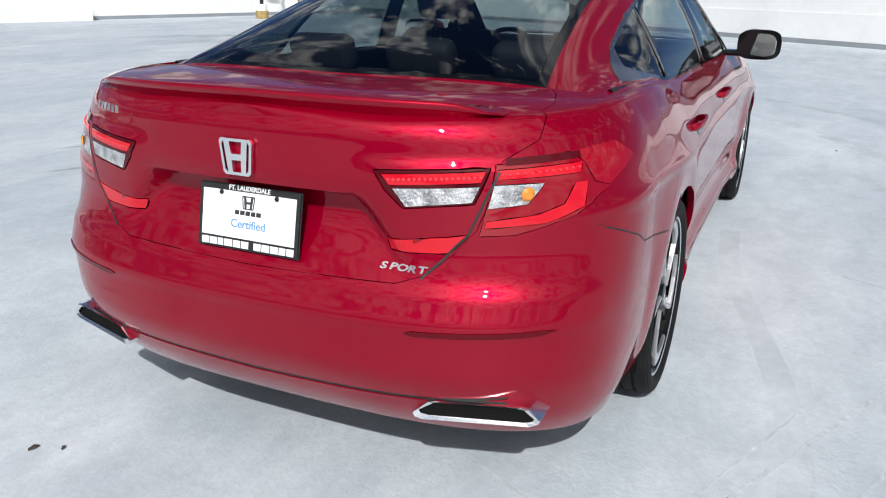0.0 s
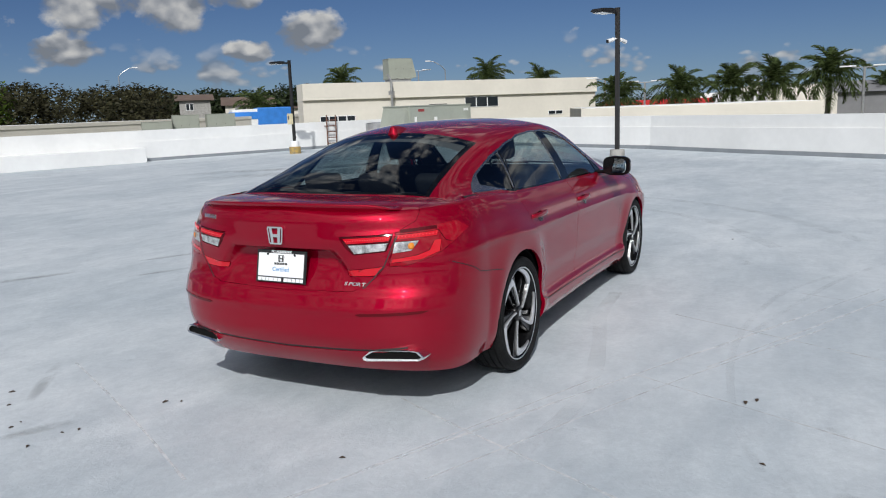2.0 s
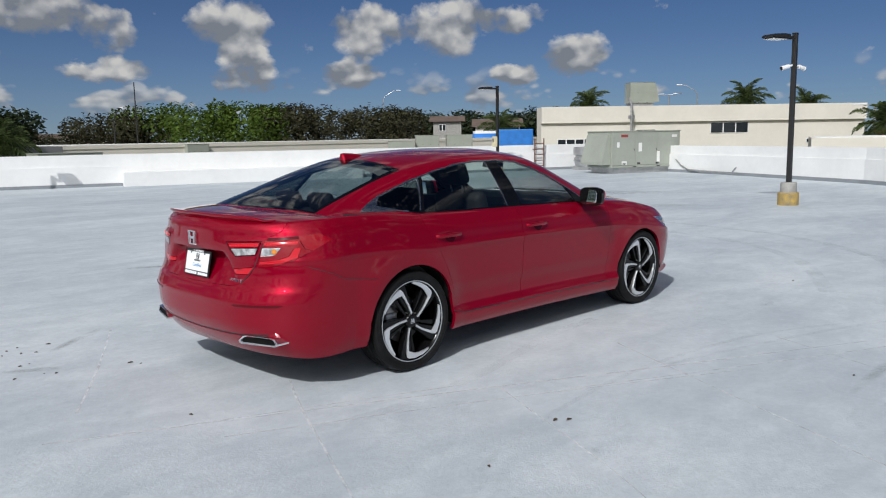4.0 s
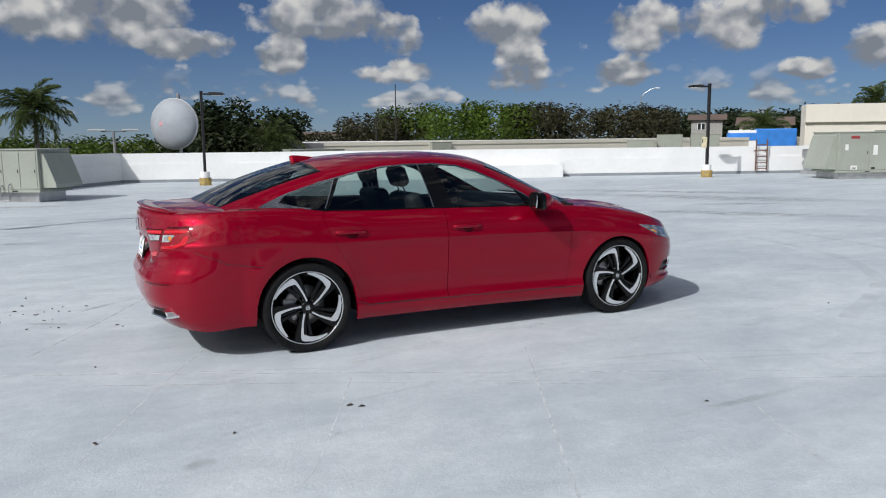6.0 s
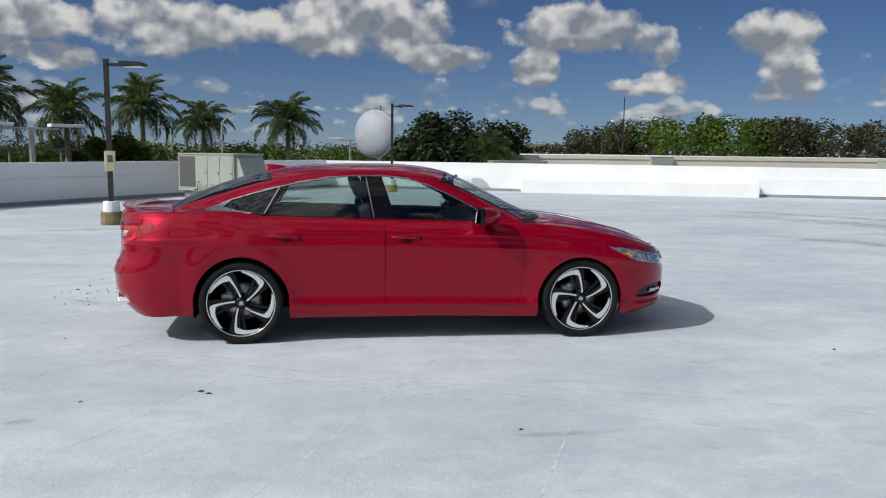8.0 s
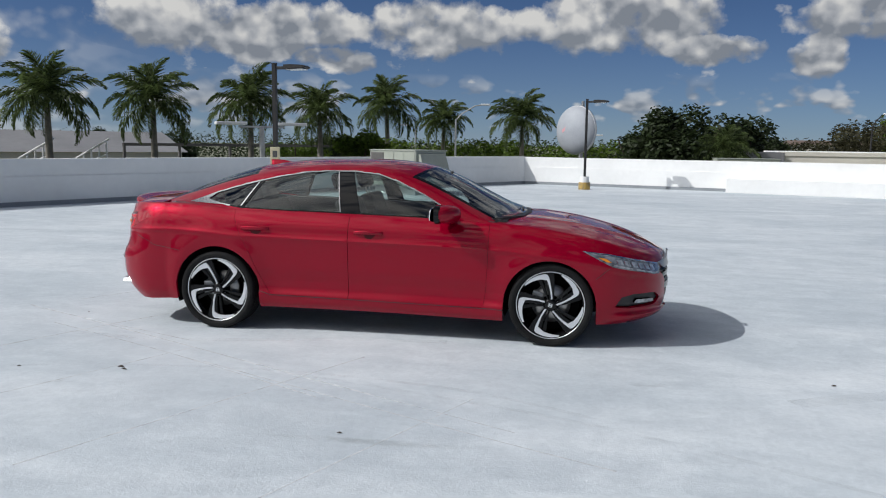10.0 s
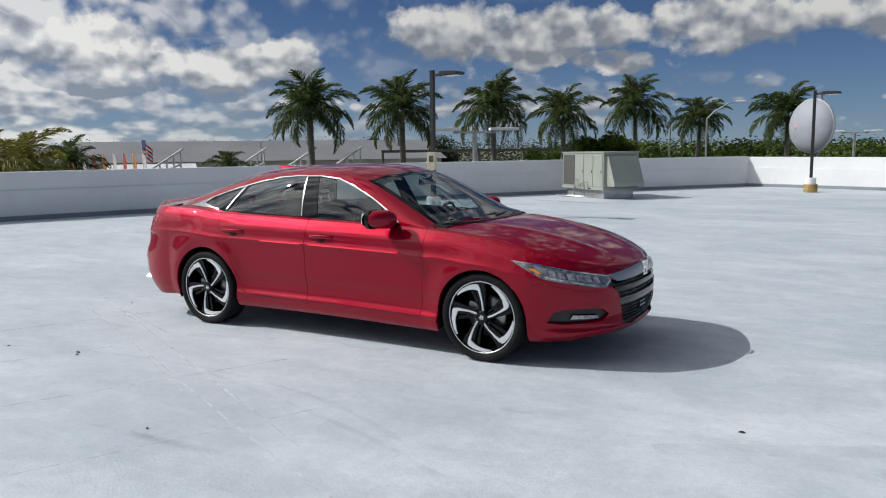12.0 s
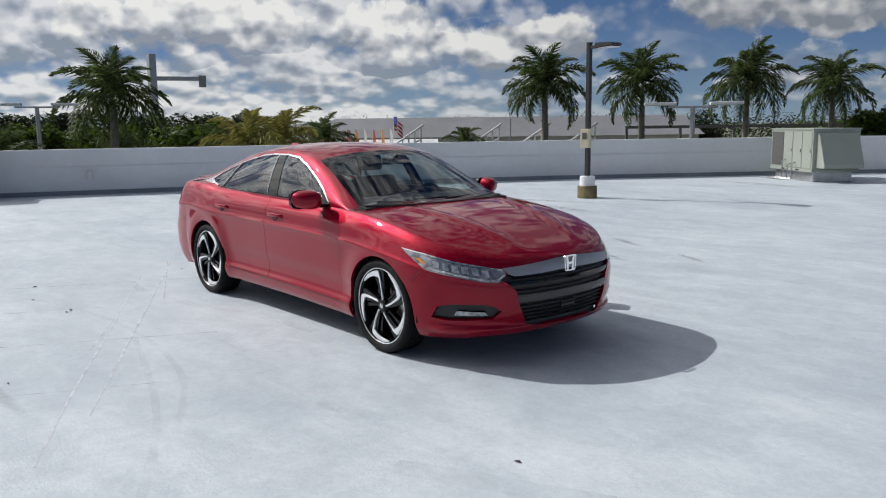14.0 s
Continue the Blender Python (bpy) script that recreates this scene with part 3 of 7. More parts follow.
def body_shell():
    bm = bmesh.new()
    n = NT + NS + NN
    half = [[tail_press(ring(i, j / NV)) for j in range(NV + 1)] for i in range(n + 1)]
    for row in half[0], half[-1]:
        for p in row:
            p.y = 0
    for side in (-1, 1):
        g = [[bm.verts.new((p.x, p.y * side, p.z)) for p in row] for row in half]
        for a, b in zip(g, g[1:]):
            for j in range(NV):
                bm.faces.new((a[j], b[j], b[j + 1], a[j + 1]))
        # top: hood, scuttle and boot lid
        K = 26
        rows = []
        for i in range(n + 1):
            e = half[i][NV]
            row = [g[i][NV]]
            for k in range(1, K + 1):
                f = 1 - k / K
                y = e.y * f
                z = zC(e.x) - (zC(e.x) - e.z) * f ** 3.0
                if e.x > 1.05:
                    z += 0.011 * sstep(1.05, 1.3, e.x) * sstep(2.30, 2.0, e.x) * math.exp(-((abs(y) - (0.30 + 0.22 * (2.2 - e.x) / 1.2)) / 0.05) ** 2)
                row.append(bm.verts.new((e.x, y * side, z)))
            rows.append(row)
        for a, b in zip(rows, rows[1:]):
            for k in range(K):
                c = (a[k].co + b[k].co + a[k + 1].co + b[k + 1].co) / 4
                if -1.95 < c.x < 0.98 and abs(c.y) < 0.78:
                    continue
                bm.faces.new((a[k], b[k], b[k + 1], a[k + 1]))
    bmesh.ops.remove_doubles(bm, verts=bm.verts, dist=0.0008)
    bmesh.ops.dissolve_degenerate(bm, edges=bm.edges, dist=0.0002)
    outward(bm, 0.6)
    return bm


# the cabin above the belt
zRAIL = curve((-2.05, 1.045), (-1.9, 1.095), (-1.7, 1.155), (-1.4, 1.245), (-1.1, 1.320), (-0.8, 1.366), (-0.5, 1.390), (-0.2, 1.392), (0.05, 1.366), (0.25, 1.310), (0.45, 1.225), (0.7, 1.105), (0.95, 0.985))
yRAIL = curve((-2.05, 0.66), (-1.7, 0.61), (-1.2, 0.575), (-0.6, 0.585), (0.0, 0.60), (0.4, 0.64), (0.7, 0.69), (0.95, 0.735))
zROOF = curve((-2.1, 1.072), (-2.05, 1.09), (-1.9, 1.165), (-1.66, 1.262), (-1.42, 1.340), (-1.2, 1.395), (-0.93, 1.428), (-0.6, 1.446), (-0.2, 1.450), (0.1, 1.430), (0.3, 1.395), (0.5, 1.318), (0.7, 1.220), (0.92, 1.110), (1.15, 1.0))
yBELT = curve((-2.05, 0.745), (-1.7, 0.785), (-1.2, 0.815), (-0.3, 0.815), (0.5, 0.815), (0.95, 0.80))


def cabin_shell():
    bm = bmesh.new()
    NX, NW1, NW2 = 130, 14, 22
    half = []
    for i in range(NX + 1):
        x = -2.05 + (0.95 + 2.05) * i / NX
        zb, yb = zT(x) - 0.01, yBELT(x)
        flow = sstep(-1.22, -1.62, x)
        yb += flow * (flank(max(x, -1.88), 1.0) * (1 - max(0.0, 1 - (x + 2.48) / 0.60) ** 2.35) ** 0.4255 - 0.004 - yb)
        zr, yr = max(zRAIL(x), zb + 0.004), yRAIL(x)
        zc = max(zROOF(x), zr + 0.003)
        pts = []
        for k in range(NW1):
            s = k / NW1
            pts.append(Vector((x, yb + (yr + 0.03 - yb) * s + (0.018 - 0.034 * flow) * math.sin(math.pi * s), zb + (zr - 0.02 - zb) * s)))
        for k in range(NW2 + 1):
            s = 1 - k / NW2
            pts.append(Vector((x, yr * s, zc - (zc - zr) * s ** 2.4)))
        for _ in range(2):
            q = [p.copy() for p in pts]
            for k in range(NW1 - 3, NW1 + 5):
                q[k] = (pts[k - 1] + pts[k] * 2 + pts[k + 1]) / 4
            pts = q
        half.append(pts)
    # the nose of the windscreen: last rows bulge forward to the scuttle
    front = []
    for k in range(1, 9):
        s = k / 8
        row = []
        for p in half[-1]:
            yy = p.y / yRAIL(0.95)
            x = 0.95 + 0.20 * s * max(0, 1 - min(1, yy) ** 2)
            z = p.z if yy > 1 else p.z + (zROOF(x) - zROOF(0.95)) * (1 - yy ** 2)
            row.append(Vector((x, p.y, z)))
        front.append(row)
    half += front
    for side in (-1, 1):
        g = [[bm.verts.new((p.x, p.y * side, p.z)) for p in row] for row in half]
        for a, b in zip(g, g[1:]):
            for j in range(len(a) - 1):
                bm.faces.new((a[j], b[j], b[j + 1], a[j + 1]))
    bmesh.ops.remove_doubles(bm, verts=bm.verts, dist=0.0008)
    bmesh.ops.dissolve_degenerate(bm, edges=bm.edges, dist=0.0002)
    outward(bm, 0.75)
    return bm




# ---- the car: cutting the shells into panels ----
def slice_bm(bm, f, region):
    """Splits the faces within region along the line where f(co) is nought."""
    faces = [fc for fc in bm.faces if region(fc.calc_center_median())]
    edges = {e for fc in faces for e in fc.edges}
    val = {}
    for e in edges:
        for v in e.verts:
            if v not in val:
                val[v] = f(v.co)
    cut = {v for v, a in val.items() if abs(a) < 2e-5}
    # a corner close to the line is drawn onto it, so that no slivers are left
    for e in edges:
        a, b = e.verts
        if a in cut or b in cut or val[a] * val[b] >= 0:
            continue
        t = val[a] / (val[a] - val[b])
        if t < 0.2 or t > 0.8:
            v, w, k = (a, b, t) if t < 0.2 else (b, a, 1 - t)
            v.co = v.co.lerp(w.co, k)
            cut.add(v)
    for e in edges:
        a, b = e.verts
        fa, fb = val[a], val[b]
        if a in cut or b in cut or fa * fb >= 0:
            continue
        _, nv = bmesh.utils.edge_split(e, a, fa / (fa - fb))
        cut.add(nv)
    for fc in faces:
        c = [v for v in fc.verts if v in cut]
        if len(c) == 2:
            vs = list(fc.verts)
            d = abs(vs.index(c[0]) - vs.index(c[1]))
            if d not in (1, len(vs) - 1):
                bmesh.utils.face_split(fc, c[0], c[1])


def inside_poly(poly, a, b):
    hit = False
    n = len(poly)
    for i in range(n):
        (x0, y0), (x1, y1) = poly[i], poly[(i + 1) % n]
        if (y0 > b) != (y1 > b) and a < (x1 - x0) * (b - y0) / (y1 - y0) + x0:
            hit = not hit
    return hit


def stamp(bm, layer, pid, poly, proj, region):
    """Cuts the outline poly, given in proj's plane, into bm and marks the faces within it."""
    lo = [min(p[k] for p in poly) for k in (0, 1)]
    hi = [max(p[k] for p in poly) for k in (0, 1)]
    pad = [(hi[k] - lo[k]) * 0.06 + 0.012 * (1 if hi[0] < 10 else 40) * (1 - k) + 0.012 * k for k in (0, 1)]
    n = len(poly)
    for i in range(n):
        (a0, b0), (a1, b1) = poly[i], poly[(i + 1) % n]
        da, db = a1 - a0, b1 - b0
        ln = math.hypot(da, db)
        ea, eb = pad

        def near(co):
            if not region(co):
                return False
            a, b = proj(co)
            return min(a0, a1) - ea < a < max(a0, a1) + ea and min(b0, b1) - eb < b < max(b0, b1) + eb

        def f(co):
            a, b = proj(co)
            return ((a - a0) * db - (b - b0) * da) / ln
        slice_bm(bm, f, near)
    for fc in bm.faces:
        c = fc.calc_center_median()
        if region(c) and inside_poly(poly, *proj(c)):
            fc[layer] = pid


def take(bm, layer, pid, gap=0.0, depth=0.0, proud=0.0):
    """The marked faces as a panel: drawn in by gap at its rim, with a rim turned inwards by depth."""
    b = bm.copy()
    ly = b.faces.layers.int["pid"]
    bmesh.ops.delete(b, geom=[f for f in b.faces if f[ly] != pid], context="FACES")
    if gap:
        moves = {}
        for v in b.verts:
            if v.is_boundary:
                c = sum((f.calc_center_median() for f in v.link_faces), Vector()) / len(v.link_faces) - v.co
                for e in v.link_edges:
                    if e.is_boundary:
                        d = (e.other_vert(v).co - v.co).normalized()
                        c -= d * c.dot(d) * 0.5
                moves[v] = c.normalized() * min(gap, c.length * 0.5)
        for v, d in moves.items():
            v.co += d
    b.normal_update()
    if proud:
        for v in b.verts:
            v.co += v.normal * proud
    if depth:
        rim = [e for e in b.edges if e.is_boundary]
        nrm = {v: v.normal.copy() for e in rim for v in e.verts}
        r = bmesh.ops.extrude_edge_only(b, edges=rim)
        vs = [g for g in r["geom"] if isinstance(g, bmesh.types.BMVert)]
        for v in vs:
            old = next((e.other_vert(v) for e in v.link_edges if e.other_vert(v) in nrm), None)
            if old is not None:
                v.co -= nrm[old] * depth
        for e in b.edges:
            if len(e.link_faces) == 2 and e.calc_face_angle(0) > 0.9:
                e.smooth = False
    return b


CAR = thing("car", Matrix(), "glossy red four-door saloon with black and silver alloy wheels", "car")
side = lambda co: (co.x, co.z)
tailp = lambda co: (math.degrees(math.atan2(abs(co.y), -(co.x + 1.6))), co.z)
nosep = lambda co: (math.degrees(math.atan2(abs(co.y), co.x - 1.5)), co.z)
topp = lambda co: (co.x, abs(co.y))

BB = body_shell()
PID = BB.faces.layers.int.new("pid")

# wheel openings
for xw, r, zc in ((-WB + 0.005, 0.378, 0.335), (WB - 0.01, 0.368, 0.325)):
    arch = [(xw + r * math.cos(a), zc + r * math.sin(a)) for a in [math.pi * k / 22 for k in range(23)]] + [(xw - r - 0.004, 0.12), (xw + r + 0.004, 0.12)]
    stamp(BB, PID, 90, arch, side, lambda co: abs(co.y) > 0.62)
bmesh.ops.delete(BB, geom=[f for f in BB.faces if f[PID] == 90], context="FACES")
bmesh.ops.delete(BB, geom=[v for v in BB.verts if not v.link_faces], context="VERTS")

FDOOR = [(-0.257, 1.06), (0.915, 1.06), (0.907, 0.62), (0.893, 0.42), (0.880, 0.32), (0.862, 0.288), (-0.257, 0.300)]
RDOOR = [(-0.257, 1.06), (-0.257, 0.300), (-0.925, 0.318), (-0.960, 0.345), (-1.02, 0.46), (-1.12, 0.68), (-1.22, 0.87), (-1.262, 0.96), (-1.266, 1.08)]
for sy, k in ((-1, 0), (1, 1)):
    reg = lambda co, s=sy: co.y * s > 0.5 and abs(co.x) < 1.4
    stamp(BB, PID, 1 + k, FDOOR, side, reg)
    stamp(BB, PID, 3 + k, RDOOR, side, reg)
HOOD = [(1.00, 0.70), (1.25, 0.725), (1.55, 0.735), (1.85, 0.70), (2.05, 0.62), (2.20, 0.44), (2.275, 0.22), (2.30, -0.02), (1.0, -0.02)]
stamp(BB, PID, 5, HOOD, topp, lambda co: co.x > 0.95 and co.z > 0.69)
# boot lid: its upper face and its upright face
LIDTOP = [(-2.60, -0.02), (-2.60, 0.40), (-2.42, 0.60), (-2.36, 0.645), (-2.26, 0.675), (-2.13, 0.685), (-2.02, 0.655), (-1.96, 0.62), (-1.94, -0.02)]
stamp(BB, PID, 6, LIDTOP, topp, lambda co: co.x < -1.9 and co.z > 0.985)
LIDREAR = [(-1, 1.10), (50.0, 1.10), (46.0, 1.0), (40.4, 0.955), (37.0, 0.80), (33.6, 0.735), (30.2, 0.688), (26.0, 0.664), (-1, 0.655)]
stamp(BB, PID, 6, LIDREAR, tailp, lambda co: co.x < -2.15 and co.z < 1.06)

# lamps in the tail
LAMP_IN = [(22.8, 0.932), (24.6, 0.885), (27.0, 0.845), (36.6, 0.862), (38.9, 0.945), (32.0, 0.940)]
CLEAR_IN = [(25.6, 0.892), (27.4, 0.850), (36.3, 0.866), (37.3, 0.902)]
LAMP_LOW = [(24.6, 0.765), (25.2, 0.735), (33.5, 0.742), (36.2, 0.790), (30.0, 0.775)]
LAMP_OUT = [(39.6, 0.950), (37.2, 0.785), (42.0, 0.790), (50.0, 0.830), (56.0, 0.880), (63.8, 0.945), (59.0, 0.985), (50.0, 0.972)]
CLEAR_OUT = [(39.2, 0.905), (38.4, 0.852), (43.5, 0.862), (46.0, 0.908)]
BRIGHT_OUT = [(39.7, 0.938), (39.3, 0.918), (51.5, 0.926), (52.0, 0.948)]
BRIGHT_IN = [(24.0, 0.924), (25.2, 0.900), (37.5, 0.912), (38.2, 0.936)]
DARK_OUT = [(52.3, 0.950), (54.0, 0.900), (56.5, 0.8875), (63.6, 0.944), (59.0, 0.984), (50.5, 0.972)]
GLOW_OUT = [(38.1, 0.822), (38.0, 0.806), (46.0, 0.818), (51.5, 0.850), (52.5, 0.905), (50.5, 0.905), (48.6, 0.858), (45.0, 0.838)]
REFLECT = [(27.0, 0.558), (28.0, 0.551), (44.5, 0.562), (46.5, 0.572), (44.5, 0.575), (28.0, 0.565)]
tail_r = lambda co: co.x < -1.9
for pid, poly in ((10, LAMP_IN), (11, LAMP_LOW), (12, LAMP_OUT), (13, CLEAR_IN), (14, CLEAR_OUT), (15, BRIGHT_OUT), (16, BRIGHT_IN), (17, GLOW_OUT), (18, REFLECT), (28, DARK_OUT)):
    stamp(BB, PID, pid, poly, tailp, tail_r)

# lamps and openings in the nose
HEAD = [(80.5, 0.778), (66.0, 0.655), (42.0, 0.583), (36.5, 0.578), (32.8, 0.620), (35.0, 0.660), (52.0, 0.706), (68.0, 0.757)]
HEADIN = [(70.5, 0.740), (64.0, 0.670), (42.0, 0.600), (37.4, 0.596), (34.6, 0.622), (36.2, 0.648), (52.0, 0.694), (66.0, 0.738)]
AMBER = [(72.5, 0.728), (68.5, 0.694), (66.0, 0.690), (69.0, 0.722)]
BAR = [(-1, 0.703), (35.0, 0.663), (33.2, 0.630), (30.0, 0.610), (-1, 0.622)]
GRILLE = [(-1, 0.622), (30.0, 0.610), (33.2, 0.628), (36.2, 0.598), (33.0, 0.57), (29.5, 0.52), (27.5, 0.40), (24.5, 0.285), (20.0, 0.268), (-1, 0.258)]
FOG = [(39.0, 0.425), (35.5, 0.385), (39.0, 0.335), (57.0, 0.322), (64.0, 0.336), (61.0, 0.415), (55.0, 0.438), (43.0, 0.438)]
FOGLED = [(42.0, 0.386), (41.0, 0.362), (54.0, 0.364), (53.0, 0.394)]
DRL = [(66.0, 0.664), (42.0, 0.590), (36.9, 0.586), (33.8, 0.620), (34.8, 0.627), (37.6, 0.596), (42.0, 0.600), (65.0, 0.675)]
BROW = [(80.0, 0.7775), (68.0, 0.757), (52.0, 0.706), (35.2, 0.660), (34.4, 0.650), (52.0, 0.6965), (67.5, 0.748), (78.0, 0.770)]
nose_r = lambda co: co.x > 1.5
for pid, poly in ((20, HEAD), (21, HEADIN), (22, AMBER), (23, BAR), (24, GRILLE), (25, FOG), (26, FOGLED), (27, DRL), (29, BROW)):
    stamp(BB, PID, pid, poly, nosep, nose_r)

for k in range(6):
    a0 = 40.0 + 4.0 * k
    z0 = 0.612 + 0.0105 * k
    stamp(BB, PID, 30 + k, [(a0, z0), (a0 + 3.0, z0 + 0.004), (a0 + 3.7, z0 + 0.050), (a0 + 0.7, z0 + 0.042)], nosep, nose_r)
stamp(BB, PID, 19, [(-1, 0.348), (30.0, 0.362), (41.0, 0.380), (41.0, 0.392), (30.0, 0.376), (-1, 0.362)], tailp, lambda co: co.x < -2.1)
from mathutils.bvhtree import BVHTree
SKIN = BVHTree.FromBMesh(BB)


def halves(bm):
    """Splits a pair of mirrored panels into its right and left one."""
    out = []
    for s in (-1, 1):
        b = bm.copy()
        bmesh.ops.delete(b, geom=[f for f in b.faces if f.calc_center_median().y * s < 0], context="FACES")
        out.append(b)
    bm.free()
    return out


body = part("body", take(BB, PID, 0, 0.0, 0.022), M_PAINT, CAR, smooth=True)
for pid in (1, 2):
    part("front_door", take(BB, PID, pid, 0.0022, 0.03), M_PAINT, CAR, smooth=True)
for pid in (3, 4):
    part("rear_door", take(BB, PID, pid, 0.0022, 0.03), M_PAINT, CAR, smooth=True)
part("hood", take(BB, PID, 5, 0.002, 0.02), M_PAINT, CAR, smooth=True)
LID = part("boot_lid", take(BB, PID, 6, 0.0022, 0.025), M_PAINT, CAR, smooth=True)
for half in halves(take(BB, PID, 10, 0.003, 0.01)):
    part("tail_lamp", half, M_DARKRED, LID, "dark red lamp on the boot lid", smooth=True)
for half in halves(take(BB, PID, 11, 0.003, 0.01)):
    part("lamp_strip", half, M_REDGLOW, LID, smooth=True)
for half in halves(take(BB, PID, 13)):
    part("reversing_lens", half, M_CLEAR, LID, "clear reversing lamp lens", smooth=True)
for half in halves(take(BB, PID, 16)):
    part("stop_lens", half, M_REDGLOW, LID, smooth=True)
OUTER = [part("tail_lamp", half, M_REDLENS, CAR, "red wrap-around tail lamp", smooth=True) for half in halves(take(BB, PID, 12, 0.003, 0.012))]
for pid, nm, mt in ((14, "indicator_lens", M_CLEAR), (15, "stop_lens", M_REDGLOW), (17, "light_bar", M_REDGLOW), (28, "smoked_edge", M_MAROON)):
    for half, own in zip(halves(take(BB, PID, pid)), OUTER):
        part(nm, half, mt, own, smooth=True)
for half in halves(take(BB, PID, 18, 0.0, 0.006, 0.003)):
    part("rear_reflector", half, M_REFLECT, CAR, "dark red reflector strip", smooth=True)


def tail_at(deg, z, s, lift=0.0):
    """The place on the tail at an angle and height."""
    d = Vector((-math.cos(radians(deg)), s * math.sin(radians(deg)), 0))
    p, n, _, _ = SKIN.ray_cast(Vector((-1.6, 0, z)), d)
    return p + d * lift


# rows of small diodes in the lamps, and the amber bulb behind the clear lens
led = cyl(0.0034, 0.0028, (0, 0, 0), (0, 0, 0.003), 8)
led_mesh = bpy.data.meshes.new("led")
led.to_mesh(led_mesh)
led.free()
led_mesh.materials.append(M_LED)
for own, s in zip(OUTER, (-1, 1)):
    for k in range(30):
        inner_row = k < 18
        u = k / 17 if inner_row else (k - 18) / 11
        a0 = 25.0 + 12.4 * u if inner_row else 40.3 + 11.0 * u
        z0 = 0.913 + 0.011 * u if inner_row else 0.929 + 0.009 * u
        o = new("led", led_mesh)
        o.parent = LID if inner_row else own
        d = Vector((-math.cos(radians(a0)), s * math.sin(radians(a0)), 0))
        o.matrix_basis = Matrix.Translation(tail_at(a0, z0, s, 0.0)) @ d.to_track_quat("Z", "Y").to_matrix().to_4x4()
    c = tail_at(43.6, 0.884, s, 0.001)
    d = Vector((-math.cos(radians(43.6)), s * math.sin(radians(43.6)), 0))
    part("bulb", cyl(0.017, 0.010, c, c + d * 0.006, 14), M_AMBER, own, "amber indicator bulb")
    # dark smoked end of the lamp along its upper and outer edge
    for a1, a2, z1, z2, wd in ((41.0, 52.0, 0.957, 0.966, 0.009),):
        b = bmesh.new()
        rows = []
        for k in range(11):
            u = k / 10
            a_, z_ = a1 + (a2 - a1) * u, z1 + (z2 - z1) * u
            rows.append((b.verts.new(tail_at(a_, z_ - wd, s, 0.0012)), b.verts.new(tail_at(a_, z_ + wd * 0.7, s, 0.0012))))
        for p, q in zip(rows, rows[1:]):
            b.faces.new((p[0], q[0], q[1], p[1]))
        part("smoked_edge", b, M_DARKRED, own, "dark smoked edge of the lamp lens", smooth=True)
HEADS = [part("headlamp", half, M_LAMPDARK, CAR, "clear headlamp with a dark housing", smooth=True) for half in halves(take(BB, PID, 20, 0.001, 0.02))]
for half, own in zip(halves(take(BB, PID, 21, 0.002, 0.02)), HEADS):
    part("reflector_unit", half, M_LAMPDARK, own, smooth=True)
for half, own in zip(halves(take(BB, PID, 22)), HEADS):
    part("amber_reflector", half, M_AMBER, own, smooth=True)
part("grille_bar", take(BB, PID, 23, 0.001, 0.01, 0.012), M_DARKCHROME, CAR, "smoked chrome bar over the grille", smooth=True)
GR = part("grille", take(BB, PID, 24, 0.001, 0.0, -0.03), M_BLACK, CAR, "black front grille", smooth=True)
for k in range(6):
    for half, own in zip(halves(take(BB, PID, 30 + k, 0.001)), HEADS):
        part("lamp_cell", half, M_CELL, own, smooth=True)
for half, own in zip(halves(take(BB, PID, 27)), HEADS):
    part("running_light", half, M_CLEAR, own, smooth=True)
for half, own in zip(halves(take(BB, PID, 29, 0.0, 0.003, 0.002)), HEADS):
    part("lamp_brow", half, M_CHROME, own, "bright strip along the top of the headlamp", smooth=True)
part("bumper_groove", take(BB, PID, 19, 0.0, 0.01, -0.003), M_BLACK, CAR, smooth=True)
for half in halves(take(BB, PID, 26, 0.0, 0.004, 0.0)):
    part("fog_lamp", half, M_CLEAR, CAR, "clear fog lamp strip", smooth=True)
FOGS = [part("fog_recess", half, M_BLACK, CAR, smooth=True) for half in halves(take(BB, PID, 25, 0.001, 0.0, -0.025))]

# ---- the car: cabin ----
CB = cabin_shell()
CP = CB.faces.layers.int.new("pid")
DLO = [(-1.72, 1.072), (-1.50, 1.158), (-1.30, 1.217), (-1.10, 1.268), (-0.92, 1.308), (-0.70, 1.344), (-0.50, 1.358), (-0.25, 1.358), (-0.05, 1.338), (0.14, 1.275), (0.34, 1.185), (0.50, 1.098), (0.62, 1.020), (0.66, 0.985), (0.2, 0.998), (-0.3, 1.010), (-0.9, 1.022), (-1.25, 1.034), (-1.42, 1.058)]


def shrink(poly, d):
    """The outline drawn in by d."""
    n, out = len(poly), []
    area = sum(poly[i][0] * poly[(i + 1) % n][1] - poly[(i + 1) % n][0] * poly[i][1] for i in range(n))
    s = 1 if area > 0 else -1
    for i in range(n):
        p, q, r = Vector(poly[i - 1]), Vector(poly[i]), Vector(poly[(i + 1) % n])
        a, b = (q - p).normalized(), (r - q).normalized()
        na, nb = Vector((-a.y, a.x)) * s, Vector((-b.y, b.x)) * s
        m = na + nb
        out.append(tuple(q + m * min(1.8, (1 / max(0.3, m.dot(na)))) * d))
    return out


